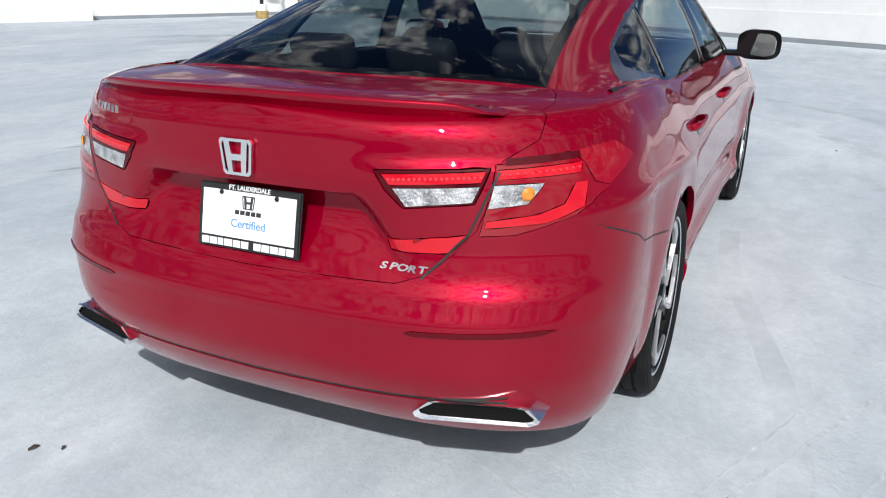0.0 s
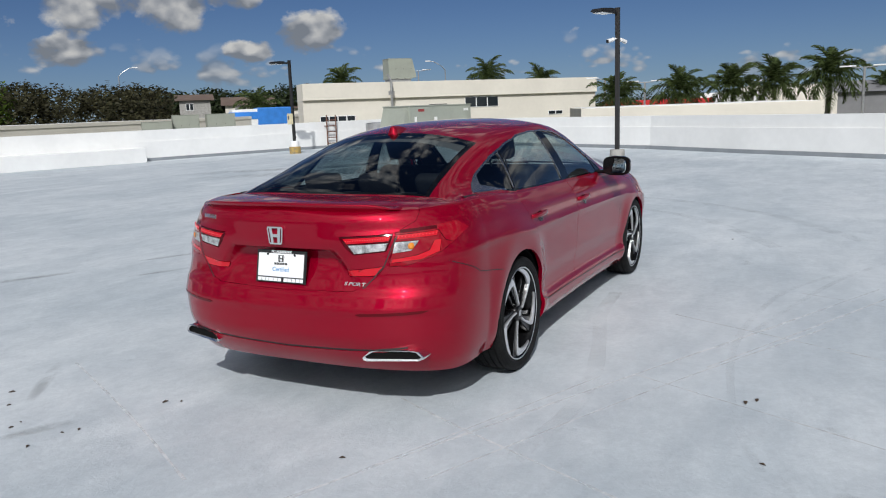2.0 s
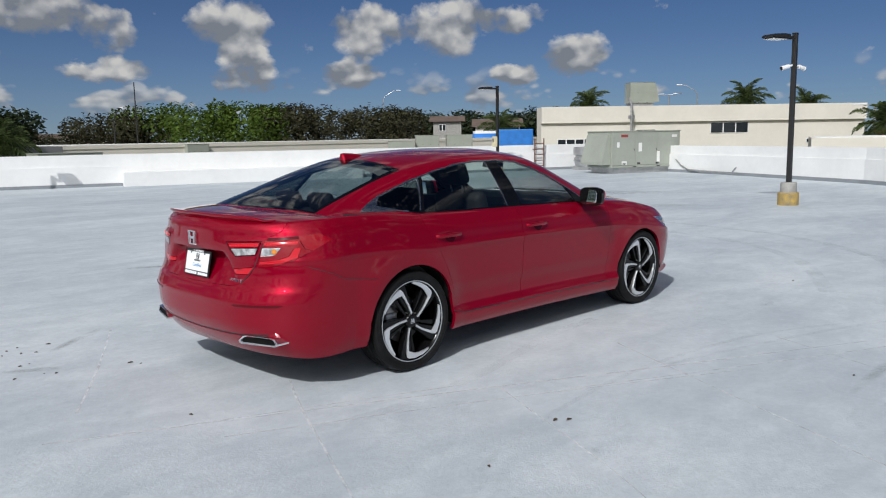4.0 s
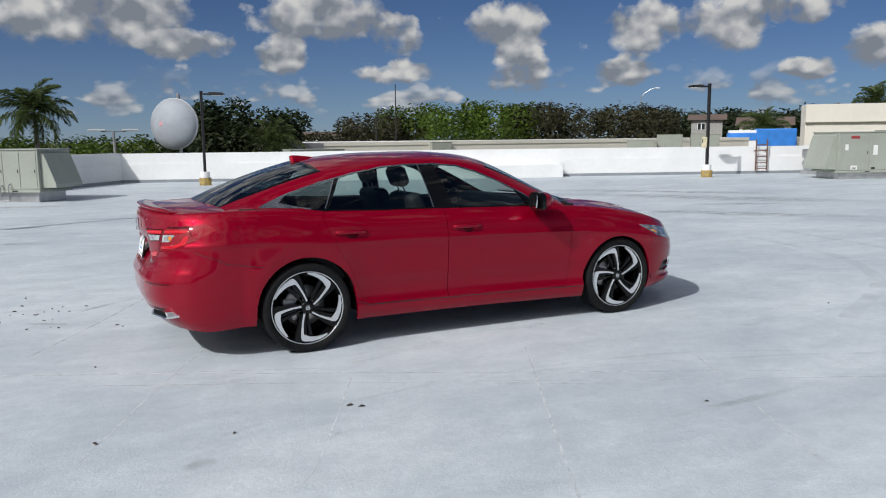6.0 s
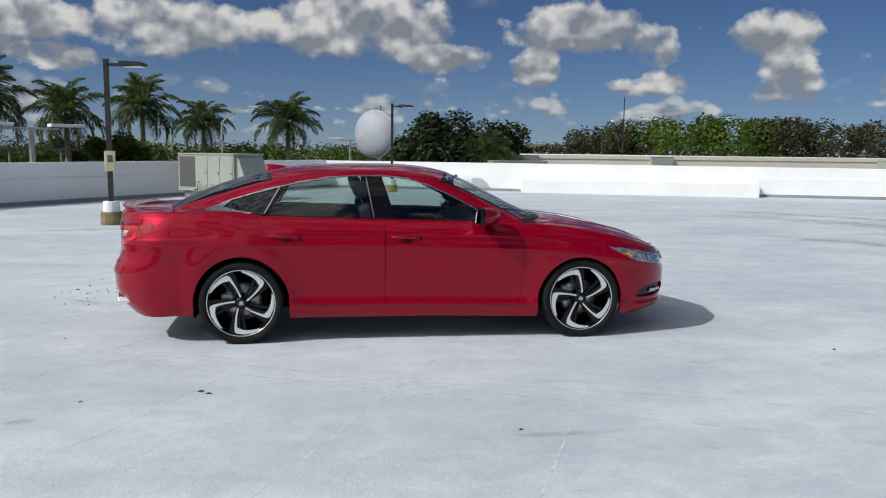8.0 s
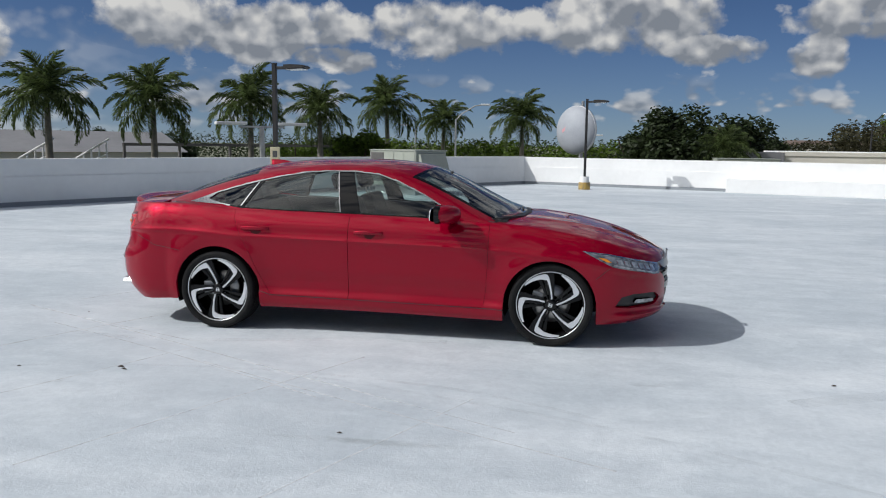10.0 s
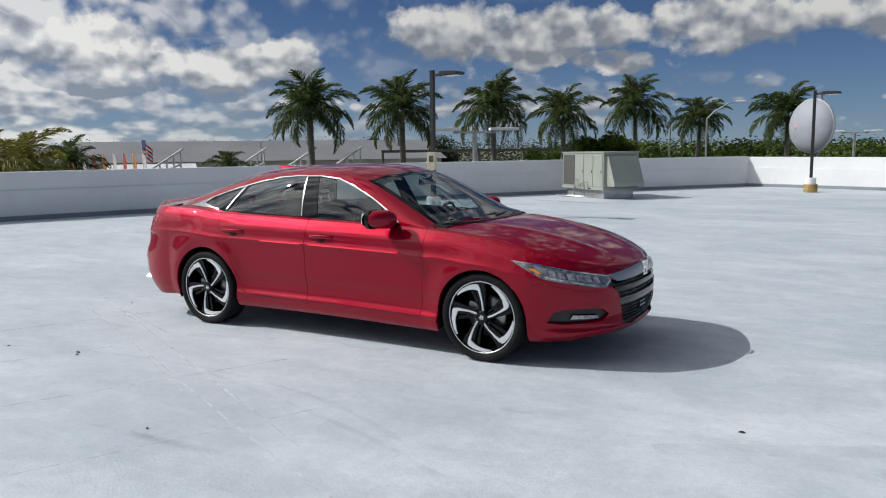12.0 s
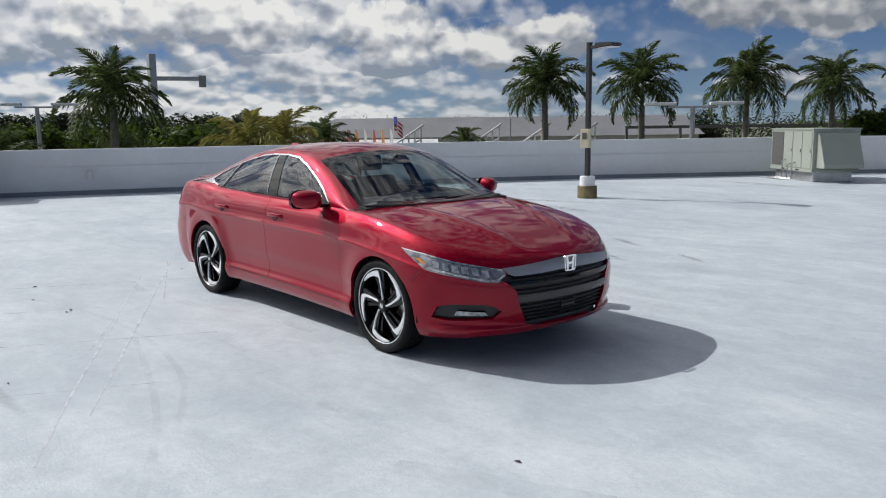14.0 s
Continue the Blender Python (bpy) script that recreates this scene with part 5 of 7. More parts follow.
# tail pipes
for s in (-1, 1):
    o = [(s * y, z) for y, z in ((0.462, 0.334), (0.500, 0.368), (0.520, 0.3735), (0.722, 0.3785), (0.742, 0.374), (0.768, 0.346), (0.764, 0.335), (0.745, 0.326), (0.486, 0.316), (0.467, 0.322))]
    cy, cz = s * 0.615, 0.3475
    i = [(cy + (y - cy) * 0.90, cz + (z - cz) * (0.74 if z > cz else 0.60)) for y, z in o]
    sk = lambda y, d: d + 0.007 + 0.25 * (abs(y) - 0.47)
    b = bmesh.new()
    fr = [[b.verts.new((sk(y, d), y, z)) for y, z in loop] for loop, d in ((o, -2.34), (o, -2.462), ([(cy + (y - cy) * 0.985, cz + (z - cz) * 0.95) for y, z in o], -2.468), (i, -2.463), (i, -2.450))]
    n = len(o)
    for a, c in zip(fr, fr[1:]):
        for k in range(n):
            b.faces.new((a[k], a[(k + 1) % n], c[(k + 1) % n], c[k]))
    bmesh.ops.recalc_face_normals(b, faces=b.faces)
    tip = part("exhaust_tip", b, M_CHROME, CAR, "chrome trapezoid exhaust tip")
    # a flat black face stands in for the shade inside the pipe
    b = bmesh.new()
    b.faces.new([b.verts.new((sk(y, -2.4515), y, z)) for y, z in i])
    part("throat_shade_face", b, M_UNDER, tip)

# rear plate with its frame
pm = Matrix.Translation((-2.452, 0, 0.767)) @ Matrix(((0, 0.20, -0.98, 0), (-1, 0, 0, 0), (0, 0.98, 0.20, 0), (0, 0, 0, 1)))
b = bmesh.new()
W2, H2 = 0.1575, 0.083
prism([(-W2, -H2), (W2, -H2), (W2, H2), (-W2, H2)], 0.0, 0.008, "xy", b, pm, bev=0.004)
PLATE = part("plate_frame", b, M_BLACK, CAR, "black dealer plate frame")
part("plate", prism([(-0.143, -0.053), (0.143, -0.053), (0.143, 0.066), (-0.143, 0.066)], 0.0081, 0.0095, "xy", None, pm), M_WHITEPLATE, PLATE, "white dealer plate with blue and black print")


def flat_bar(x0, y0, x1, y1, material, z=0.0098, slant=0.0):
    part("print_bar", prism([(x0, y0), (x1, y0), (x1 + slant, y1), (x0 + slant, y1)], z, z + 0.0006, "xy", None, pm), material, PLATE)


def words(text, size, x, y, z, m, material, parent, bold=0.0, name="lettering"):
    cu = bpy.data.curves.new(name, "FONT")
    cu.body, cu.size, cu.align_x, cu.align_y, cu.extrude, cu.offset = text, size, "CENTER", "CENTER", 0.0004, bold
    tmp = bpy.data.objects.new(name, cu)
    scene.collection.objects.link(tmp)
    me = bpy.data.meshes.new_from_object(tmp.evaluated_get(bpy.context.evaluated_depsgraph_get()))
    bpy.data.objects.remove(tmp)
    me.transform(m @ Matrix.Translation((x, y, z)))
    me.materials.clear()
    me.materials.append(material)
    ob = new(name, me)
    ob.parent = parent
    return ob


words("Certified", 0.030, 0.002, -0.016, 0.0102, pm, M_BLUEINK, PLATE, 0.0003)
words("FT. LAUDERDALE", 0.0165, 0, 0.0745, 0.0088, pm, M_WHITEPLATE, PLATE, 0.0004)
for x0, x1 in ((-0.142, -0.120), (-0.117, -0.094), (-0.091, -0.074), (-0.071, -0.045), (-0.042, -0.020), (-0.017, 0.006), (0.022, 0.044), (0.047, 0.070), (0.073, 0.096), (0.099, 0.119), (0.122, 0.143)):
    flat_bar(x0, -0.077, x1, -0.059, M_WHITEPLATE, 0.0084)
for x0, x1 in ((-0.040, -0.027), (-0.024, -0.010), (-0.007, 0.007), (0.010, 0.023), (0.026, 0.040)):
    flat_bar(x0, 0.008, x1, 0.019, M_BLACKINK)
emblem(PLATE, pm @ Matrix.Translation((0, 0.040, 0.0096)), 0.040, 0.034, 0.0008, M_BLACKINK)
for x in (-0.085, 0.085):
    part("plate_screw", cyl(0.007, 0.006, pm @ Vector((x, 0.060, 0.008)), pm @ Vector((x, 0.060, 0.012)), 10), M_BLACK, PLATE)

# badges
rear_m = lambda x, y, z, tilt=0.0: Matrix.Translation((x, y, z)) @ Matrix(((0, tilt, -1, 0), (-1, 0, 0, 0), (0, 1, tilt, 0), (0, 0, 0, 1)))
emblem(CAR, rear_m(-2.478, 0, 0.933), 0.098, 0.090, 0.010, M_CHROME)
emblem(CAR, Matrix.Translation((2.372, 0, 0.655)) @ Matrix(((0, 0, 1, 0), (1, 0, 0, 0), (0, 1, 0, 0), (0, 0, 0, 1))), 0.125, 0.108, 0.010, M_CHROME)


def bar_badge(y0, y1, z, count, h):
    step = (y1 - y0) / count
    for k in range(count):
        yc = y0 + step * (k + 0.5)
        p, n, _, _ = SKIN.ray_cast(Vector((-3.2, yc, z)), Vector((1, 0, 0)))
        n = n if n.x < 0 else -n
        q = n.to_track_quat("Z", "Y").to_matrix().to_4x4()
        b = box(-abs(step) * 0.36, -h / 2, 0, abs(step) * 0.36, h / 2, 0.003, 0.0008, None, Matrix.Translation(p) @ q)
        part("badge_bar", b, M_CHROME, CAR)


bar_badge(0.44, 0.585, 1.005, 6, 0.020)
for k, letter in enumerate("SPORT"):
    yc = -0.378 - 0.0245 * k
    p, n, _, _ = SKIN.ray_cast(Vector((-3.2, yc, 0.699)), Vector((1, 0, 0)))
    n = n if n.x < 0 else -n
    right = Vector((0, 0, 1)).cross(n).normalized()
    up = n.cross(right)
    letter_m = Matrix(((right.x, up.x, n.x, p.x), (right.y, up.y, n.y, p.y), (right.z, up.z, n.z, p.z), (0, 0, 0, 1)))
    words(letter, 0.0235, 0, 0, 0.001, letter_m @ Matrix(((1.5, 0.35, 0, 0), (0, 1, 0, 0), (0, 0, 1, 0), (0, 0, 0, 1))), M_CHROME, CAR, 0.0008)

# grille bars and slats
def slat(z, half, h, depth, back, material, name="grille_slat"):
    b = bmesh.new()
    rows = []
    n = 28
    for k in range(n + 1):
        y = -half + 2 * half * k / n
        hit, _, _, _ = SKIN.ray_cast(Vector((3.5, y, z)), Vector((-1, 0, 0)))
        x = (hit.x if hit else 2.2) - back
        rows.append([b.verts.new(p) for p in ((x, y, z - h / 2), (x + 0.003, y, z), (x, y, z + h / 2), (x - depth, y, z + h / 2), (x - depth, y, z - h / 2))])
    for a, c in zip(rows, rows[1:]):
        for j in range(5):
            b.faces.new((a[j], a[(j + 1) % 5], c[(j + 1) % 5], c[j]))
    b.faces.new(rows[0])
    b.faces.new(rows[-1])
    bmesh.ops.recalc_face_normals(b, faces=b.faces)
    part(name, b, material, GR)


slat(0.555, 0.50, 0.035, 0.02, 0.004, M_GLOSSBLK, "grille_bar")
slat(0.462, 0.455, 0.050, 0.02, 0.002, M_DARKBAR, "grille_bar")
for z, w in ((0.410, 0.44), (0.382, 0.43), (0.354, 0.42), (0.326, 0.41), (0.300, 0.39), (0.595, 0.47), (0.515, 0.48)):
    slat(z, w, 0.007, 0.02, 0.012, M_GLOSSBLK)
part("sensor_cover", box(2.34, -0.07, 0.345, 2.365, 0.07, 0.40, 0.006), M_GLOSSBLK, GR)

# wipers
for y0, y1 in ((-0.60, 0.02), (-0.02, 0.50)):
    pts = []
    for k in range(9):
        y = y0 + (y1 - y0) * k / 8
        x = 1.135 - 0.19 * (y / 0.735) ** 2 - 0.02 - 0.03 * k / 8
        pts.append((x, y, zC(1.1) + 0.022 + 0.010 * k / 8))
    part("wiper", tube(pts, 0.008, 6), M_BLACK, CAR)
part("scuttle_panel", prism([(0.93, -0.70), (1.08, -0.42), (1.13, 0.0), (1.08, 0.42), (0.93, 0.70), (0.99, 0.71), (1.15, 0.42), (1.19, 0.0), (1.15, -0.42), (0.99, -0.71)], 0.985, 1.004, "xy"), M_BLACK, CAR)

# ---- the car: inside ----
b = bmesh.new()
prof = [(-1.95, 0.995), (-1.45, 0.985), (-1.40, 0.55), (-0.3, 0.42), (0.8, 0.45), (0.95, 0.70), (1.02, 0.90)]
for (x0, z0), (x1, z1) in zip(prof, prof[1:]):
    b.faces.new([b.verts.new(p) for p in ((x0, -0.76, z0), (x1, -0.76, z1), (x1, 0.76, z1), (x0, 0.76, z0))])
for s in (-1, 1):
    b.faces.new([b.verts.new((x, s * 0.757, z)) for x, z in prof[1:] + [(1.02, 0.965), (-0.3, 0.99), (-1.45, 1.01)]])
bmesh.ops.remove_doubles(b, verts=b.verts, dist=0.001)
part("cabin_lining", b, M_TRIM, CAR, "dark floor and door linings")
for s in (-1, 1):
    b = bmesh.new()
    rows = []
    for k in range(29):
        x = -1.85 + 2.80 * k / 28
        rows.append([b.verts.new((x, s * y, z)) for y, z in ((0.735, 0.97), (0.745, zT(x) + 0.004), (yBELT(x) - 0.016, zT(x) + 0.010), (yBELT(x) - 0.004, zT(x) - 0.004))])
    for p, q in zip(rows, rows[1:]):
        for j in range(3):
            b.faces.new((p[j], q[j], q[j + 1], p[j + 1]))
    part("door_cap", b, M_TRIM, CAR, smooth=True)
b = bmesh.new()
rows = []
for i in range(25):
    x = -1.30 + 1.62 * i / 24
    rows.append([b.verts.new((x, (yRAIL(x) - 0.01) * (k / 8 - 1), zROOF(x) - 0.035 - (zROOF(x) - zRAIL(x)) * abs(k / 8 - 1) ** 2.4)) for k in range(17)])
for a, c in zip(rows, rows[1:]):
    for k in range(16):
        b.faces.new((a[k], a[k + 1], c[k + 1], c[k]))
part("headliner", b, M_LINER, CAR, smooth=True)
dash = prism([(0.42, 0.80), (0.40, 0.94), (0.48, 0.995), (0.62, 1.028), (0.80, 1.030), (0.90, 1.0), (1.04, 0.985), (1.04, 0.6), (0.62, 0.55)], -0.755, 0.755, "xz", bev=0.015)
part("dashboard", dash, M_TRIM, CAR)


def cushion(x0, y0, z0, x1, y1, z1, r, m=None):
    """A padded block with well rounded edges."""
    b = box(x0, y0, z0, x1, y1, z1, 0, None, m)
    bmesh.ops.bevel(b, geom=list(b.edges), offset=r * 0.95, segments=4, affect="EDGES", profile=0.5)
    return b


def seat(name, y, x):
    st = new(name)
    st.parent = CAR
    part("seat_cushion", cushion(x - 0.25, y - 0.25, 0.47, x + 0.27, y + 0.25, 0.60, 0.05), M_LEATHER, st, smooth=True)
    lean = Matrix.Translation((x - 0.24, y, 0.55)) @ Matrix.Rotation(radians(-20), 4, "Y")
    part("backrest", cushion(-0.06, -0.25, 0.0, 0.07, 0.25, 0.60, 0.055, lean), M_LEATHER, st, smooth=True)
    part("headrest", cushion(-0.045, -0.135, 0.66, 0.055, 0.135, 0.83, 0.045, lean), M_LEATHER, st, smooth=True)
    for d in (-0.06, 0.06):
        part("headrest_post", cyl(0.007, 0.007, lean @ Vector((0, d, 0.58)), lean @ Vector((0, d, 0.68)), 8), M_STEEL, st)


seat("front_seat", -0.37, 0.02)
seat("front_seat", 0.37, 0.02)
rs = new("rear_seat")
rs.parent = CAR
part("seat_cushion", cushion(-1.25, -0.66, 0.47, -0.72, 0.66, 0.58, 0.05), M_LEATHER, rs, smooth=True)
lean = Matrix.Translation((-1.22, 0, 0.55)) @ Matrix.Rotation(radians(-24), 4, "Y")
part("backrest", cushion(-0.06, -0.66, 0.0, 0.06, 0.66, 0.52, 0.05, lean), M_LEATHER, rs, smooth=True)
for y in (-0.40, 0.0, 0.40):
    part("headrest", cushion(-0.05, y - 0.13, 0.53, 0.04, y + 0.13, 0.66, 0.04, lean), M_LEATHER, rs, smooth=True)
part("brake_light", box(-1.60, -0.12, 0.985, -1.55, 0.12, 1.005, 0.004), M_DARKRED, CAR)
sw = lathe([(0.175 + 0.014 * math.cos(a), 0.014 * math.sin(a)) for a in [2 * math.pi * k / 8 for k in range(8)]], 32, "z", closed=True)
box(-0.17, -0.015, -0.012, 0.17, 0.015, 0.006, 0.005, sw)
box(-0.05, -0.06, -0.015, 0.05, 0.05, 0.02, 0.012, sw)
o = part("steering_wheel", sw, M_BLACK, CAR)
o.matrix_basis = Matrix.Translation((0.36, 0.37, 0.92)) @ Matrix.Rotation(radians(-64), 4, "Y") @ Matrix.Rotation(radians(90), 4, "Z")
part("inner_mirror", box(0.40, -0.115, 1.265, 0.425, 0.115, 1.325, 0.010), M_BLACK, CAR)
part("mirror_stem", cyl(0.012, 0.012, (0.42, 0, 1.32), (0.47, 0, 1.345), 8), M_BLACK, CAR)


# ---- things on the roof deck ----
M_LAMPGLASS = mat("lamp_lens", (0.80, 0.81, 0.82), 0.3)
M_CREAMBOX = mat("cream_enclosure", (0.66, 0.58, 0.38), 0.6, var=0.12, scale=6)
M_WHITEPAINT = mat("white_paint", (0.80, 0.80, 0.80), 0.5, var=0.08, scale=5)
M_RUST = mat("rusty_brown_steel", (0.16, 0.08, 0.055), 0.8, var=0.3, scale=9)
M_DISH = mat("pale_grey_radome", (0.33, 0.35, 0.385), 0.6, var=0.1, scale=2.0)
M_PINK = mat("faded_red_print", (0.62, 0.30, 0.32), 0.6)
M_BLUE = mat("blue_tarpaulin", (0.03, 0.20, 0.62), 0.5, var=0.15, scale=1.5, bump=0.3, bscale=4)
M_LABEL = mat("white_label", (0.75, 0.75, 0.72), 0.5)
M_REDLABEL = mat("red_label", (0.28, 0.04, 0.04), 0.5)


def light_pole(x, y, h, arm, arm_len, label, box_z=None, box_dir=None, cctv=False, worn=False):
    p = thing("light_pole", Matrix.Translation((x, y, 0)), label, "light pole", "roof light poles")
    b = lathe([(0.0, 0.0), (0.21, 0.0), (0.21, 0.255), (0.205, 0.262), (0.0, 0.262)], 20, "z")
    part("footing", b, M_WORNYELLOW if worn else M_YELLOW, p, "concrete footing with its yellow paint worn off" if worn else "worn yellow painted concrete footing")
    part("grout_base", lathe([(0.0, 0.26), (0.165, 0.26), (0.16, 0.46), (0.15, 0.475), (0.0, 0.475)], 20, "z"), M_WHITEPAINT if cctv is False else M_CONC, p, "pale flaking upper footing")
    part("shaft", box(-0.046, -0.046, 0.47, 0.046, 0.046, h, 0.008), M_POLE, p)
    part("cap", box(-0.051, -0.051, h - 0.01, 0.051, 0.051, h + 0.012, 0.004), M_POLE, p)
    d = Vector((*arm, 0)).normalized()
    q = Matrix.Translation((0, 0, h - 0.09)) @ Matrix.Rotation(math.atan2(d.y, d.x), 4, "Z")
    part("arm", box(0.06, -0.03, -0.035, arm_len * 0.36, 0.03, 0.03, 0.006, None, q), M_POLE, p)
    L = arm_len
    out = [(L * 0.36, -0.045), (L * 0.36, 0.055), (L * 0.55, 0.062), (L * 0.92, 0.045), (L, 0.012), (L, -0.012), (L * 0.92, -0.03), (L * 0.5, -0.045)]
    head = part("lamp_head", prism(out, -0.15, 0.15, "xz", None, q, bev=0.012), M_POLE, p)
    part("lens", box(L * 0.45, -0.125, -0.052, L * 0.94, 0.125, -0.034, 0.006, None, q), M_LAMPGLASS, head, "pale lamp lens")
    if box_z:
        bd = Vector((*box_dir, 0)).normalized()
        m = Matrix.Translation((bd.x * 0.12, bd.y * 0.12, box_z)) @ Matrix.Rotation(math.atan2(bd.y, bd.x), 4, "Z")
        c = part("call_box", box(-0.06, -0.10, -0.20, 0.075, 0.10, 0.20, 0.014, None, m), M_CREAMBOX, p, "cream weatherproof box")
        part("box_window", box(0.073, -0.05, -0.02, 0.081, 0.05, 0.12, 0.004, None, m), M_HVACD, c)
    if cctv:
        for ang in (150, -20):
            a = math.radians(ang)
            dv = Vector((math.cos(a), math.sin(a), -0.25)).normalized()
            s0 = Vector((0.06 * math.cos(a), 0.06 * math.sin(a), 2.86))
            c = part("security_camera", cyl(0.042, 0.046, s0 + dv * 0.07, s0 + dv * 0.25, 14), M_WHITEPAINT, p, "white security camera")
            part("camera_bracket", cyl(0.02, 0.02, s0 - dv * 0.02, s0 + dv * 0.10, 8), M_WHITEPAINT, c)
            part("camera_eye", cyl(0.038, 0.038, s0 + dv * 0.249, s0 + dv * 0.258, 14), M_GLOSSBLK, c)
    return p


light_pole(18.82, 15.97, 3.44, (-0.938, 0.348), 0.78, "dark bronze light pole by the sunlit parapet, yellow footing", 1.30, (-0.938, 0.348))
light_pole(11.9, 1.9, 3.50, (-0.938, 0.348), 0.78, "dark light pole carrying two white security cameras", cctv=True)
light_pole(1.58, 22.25, 3.25, (0.938, -0.348), 0.78, "dark bronze light pole beside the dish antenna")
light_pole(-5.08, 9.40, 3.27, (1.0, -0.1), 0.78, "dark bronze light pole carrying a cream call box", 1.28, (0.3, -1), worn=True)


def panel_lines(bm_parent, m, x0, x1, z0, z1, y):
    part("access_panel", box(x0, y - 0.012, z0, x1, y, z1, 0.004, None, m), M_HVAC, bm_parent)


def hvac(name_label, m, L, D, H, z0, grille, hood, marks=False):
    """A packaged roof unit: x along its long face, which looks to -y."""
    u = thing("air_handler", m, name_label, "air conditioner", "roof air units")
    part("curb", box(0.12, 0.1, 0.0, L - 0.12, D - 0.1, z0, 0.01), M_STEEL, u, "galvanised roof curb")
    part("base_rail", box(-0.02, -0.02, z0, L + 0.02, D + 0.02, z0 + 0.07, 0.01), M_HVAC, u)
    part("cabinet", box(0, 0, z0 + 0.07, L, D, H, 0.012), M_HVAC, u, "grey-green sheet metal cabinet")
    part("lid", box(-0.025, -0.025, H, L + 0.025, D + 0.025, H + 0.035, 0.008), M_HVAC, u)
    g0, g1 = grille
    if g1 > g0:
        g = part("coil_grille", box(g0, -0.010, z0 + 0.12, g1, 0.004, H - 0.06, 0.003), M_HVACD, u, "dark coil guard")
        n = int((H - z0 - 0.22) / 0.035)
        for k in range(n):
            z = z0 + 0.15 + k * 0.035
            part("fin", box(g0 + 0.01, -0.016, z, g1 - 0.01, -0.009, z + 0.008), M_HVACD, g)
    step = (L - g1 - 0.06) / 3
    for k in range(3):
        x0 = g1 + 0.04 + k * step
        p = part("access_panel", box(x0, -0.014, z0 + 0.10, x0 + step - 0.03, 0.0, H - 0.05, 0.005), M_HVAC, u)
        part("latch", box(x0 + step - 0.09, -0.026, (H + z0) / 2 - 0.04, x0 + step - 0.07, -0.013, (H + z0) / 2 + 0.04, 0.003), M_BLACK, p)
    for k in range(2):
        part("rail_slot", box(L * (0.3 + 0.35 * k), -0.024, z0 + 0.02, L * (0.3 + 0.35 * k) + 0.16, -0.018, z0 + 0.055), M_BLACK, u)
    if hood:
        side_x, d = hood
        xs = L if side_x > 0 else 0
        hb = bmesh.new()
        prof = [(xs, H - 0.06), (xs + side_x * d * 0.25, H - 0.10), (xs + side_x * d, z0 + 0.22), (xs + side_x * d, z0 + 0.12), (xs, z0 + 0.12)]
        prism(prof, 0.10, D - 0.10, "xz", hb, bev=0.006)
        part("intake_hood", hb, M_HVAC, u, "slanted intake hood")
    if marks:
        for x0, z, w, h, mt in ((0.42, 1.44, 0.32, 0.10, M_REDLABEL), (L - 0.42, 1.42, 0.26, 0.10, M_LABEL), (0.22, 1.10, 0.12, 0.20, M_LABEL), (1.25, 1.0, 0.16, 0.34, M_LABEL), (2.15, 0.62, 0.14, 0.42, M_LABEL), (0.45, 0.40, 0.24, 0.14, M_LABEL)):
            part("label_plate", box(x0, -0.019, z - h / 2, x0 + w, -0.0145, z + h / 2), mt, u)
        for x0 in (0.5, 1.2, 2.1):
            part("vent_slot", box(x0, -0.019, z0 + 0.12, x0 + 0.14, -0.0145, z0 + 0.19), M_BLACK, u)
        part("condenser_fan", lathe([(0.0, H + 0.07), (0.36, H + 0.07), (0.38, H + 0.03), (0.38, H)], 24, "z", at=(L * 0.68, D / 2, 0)), M_HVACD, u)
    return u


def frame2(x, y, ux, uy):
    """A pose whose x axis runs along (ux, uy)."""
    return pose(x, y, 0, 0, 0, math.degrees(math.atan2(uy, ux)))


hvac("grey-green packaged air unit with a slanted intake hood and white labels", frame2(21.2, 12.25, 0.938, -0.348), 3.3, 1.6, 1.60, 0.22, (0, 0), (-1, 0.40), True)
u = hvac("grey-green air unit with a dark coil grille by the shaded parapet", frame2(-5.33, 18.0, 0.79, -0.61), 2.30, 1.25, 1.36, 0.26, (0.06, 0.72), (1, 0.42))
for k, (x0, z) in enumerate(((0.9, 0.30), (1.2, 0.20), (1.45, 0.24))):
    part("service_pipe", tube([(x0, -0.02, z + 0.25), (x0, -0.10, z + 0.22), (x0, -0.12, 0.06), (x0 - 0.3, -0.25, 0.03), (x0 - 0.8, -0.30, 0.03)], 0.018, 8), M_STEEL, u)
hvac("pale grey-green air unit at the end of the shaded parapet", frame2(-15.1, -1.75, 0.33, 0.94), 1.5, 1.1, 1.45, 0.2, (0, 0), None)
part("refrigerant_line", tube([(23.65, 10.9, 0.5), (23.5, 10.6, 0.28), (23.3, 10.2, 0.12), (22.6, 9.0, 0.10), (21.9, 7.8, 0.10), (21.8, 7.6, 0.30)], 0.03, 8), M_STEEL, tagged(new("pipe_run"), "grey insulated pipe run beside the big air unit", "pipe"))

# exhaust fan behind the large unit
ef = thing("exhaust_fan", Matrix.Translation((23.9, 15.3, 0)), "round galvanised roof exhaust fan", "exhaust fan")
part("fan_curb", box(-0.42, -0.42, 0.0, 0.42, 0.42, 0.16, 0.01), M_STEEL, ef)
part("fan_body", lathe([(0.0, 0.16), (0.45, 0.16), (0.50, 0.30), (0.52, 0.52), (0.46, 0.56), (0.46, 0.62), (0.55, 0.66), (0.55, 0.92), (0.50, 0.98), (0.0, 1.0)], 32, "z"), M_STEEL, ef)
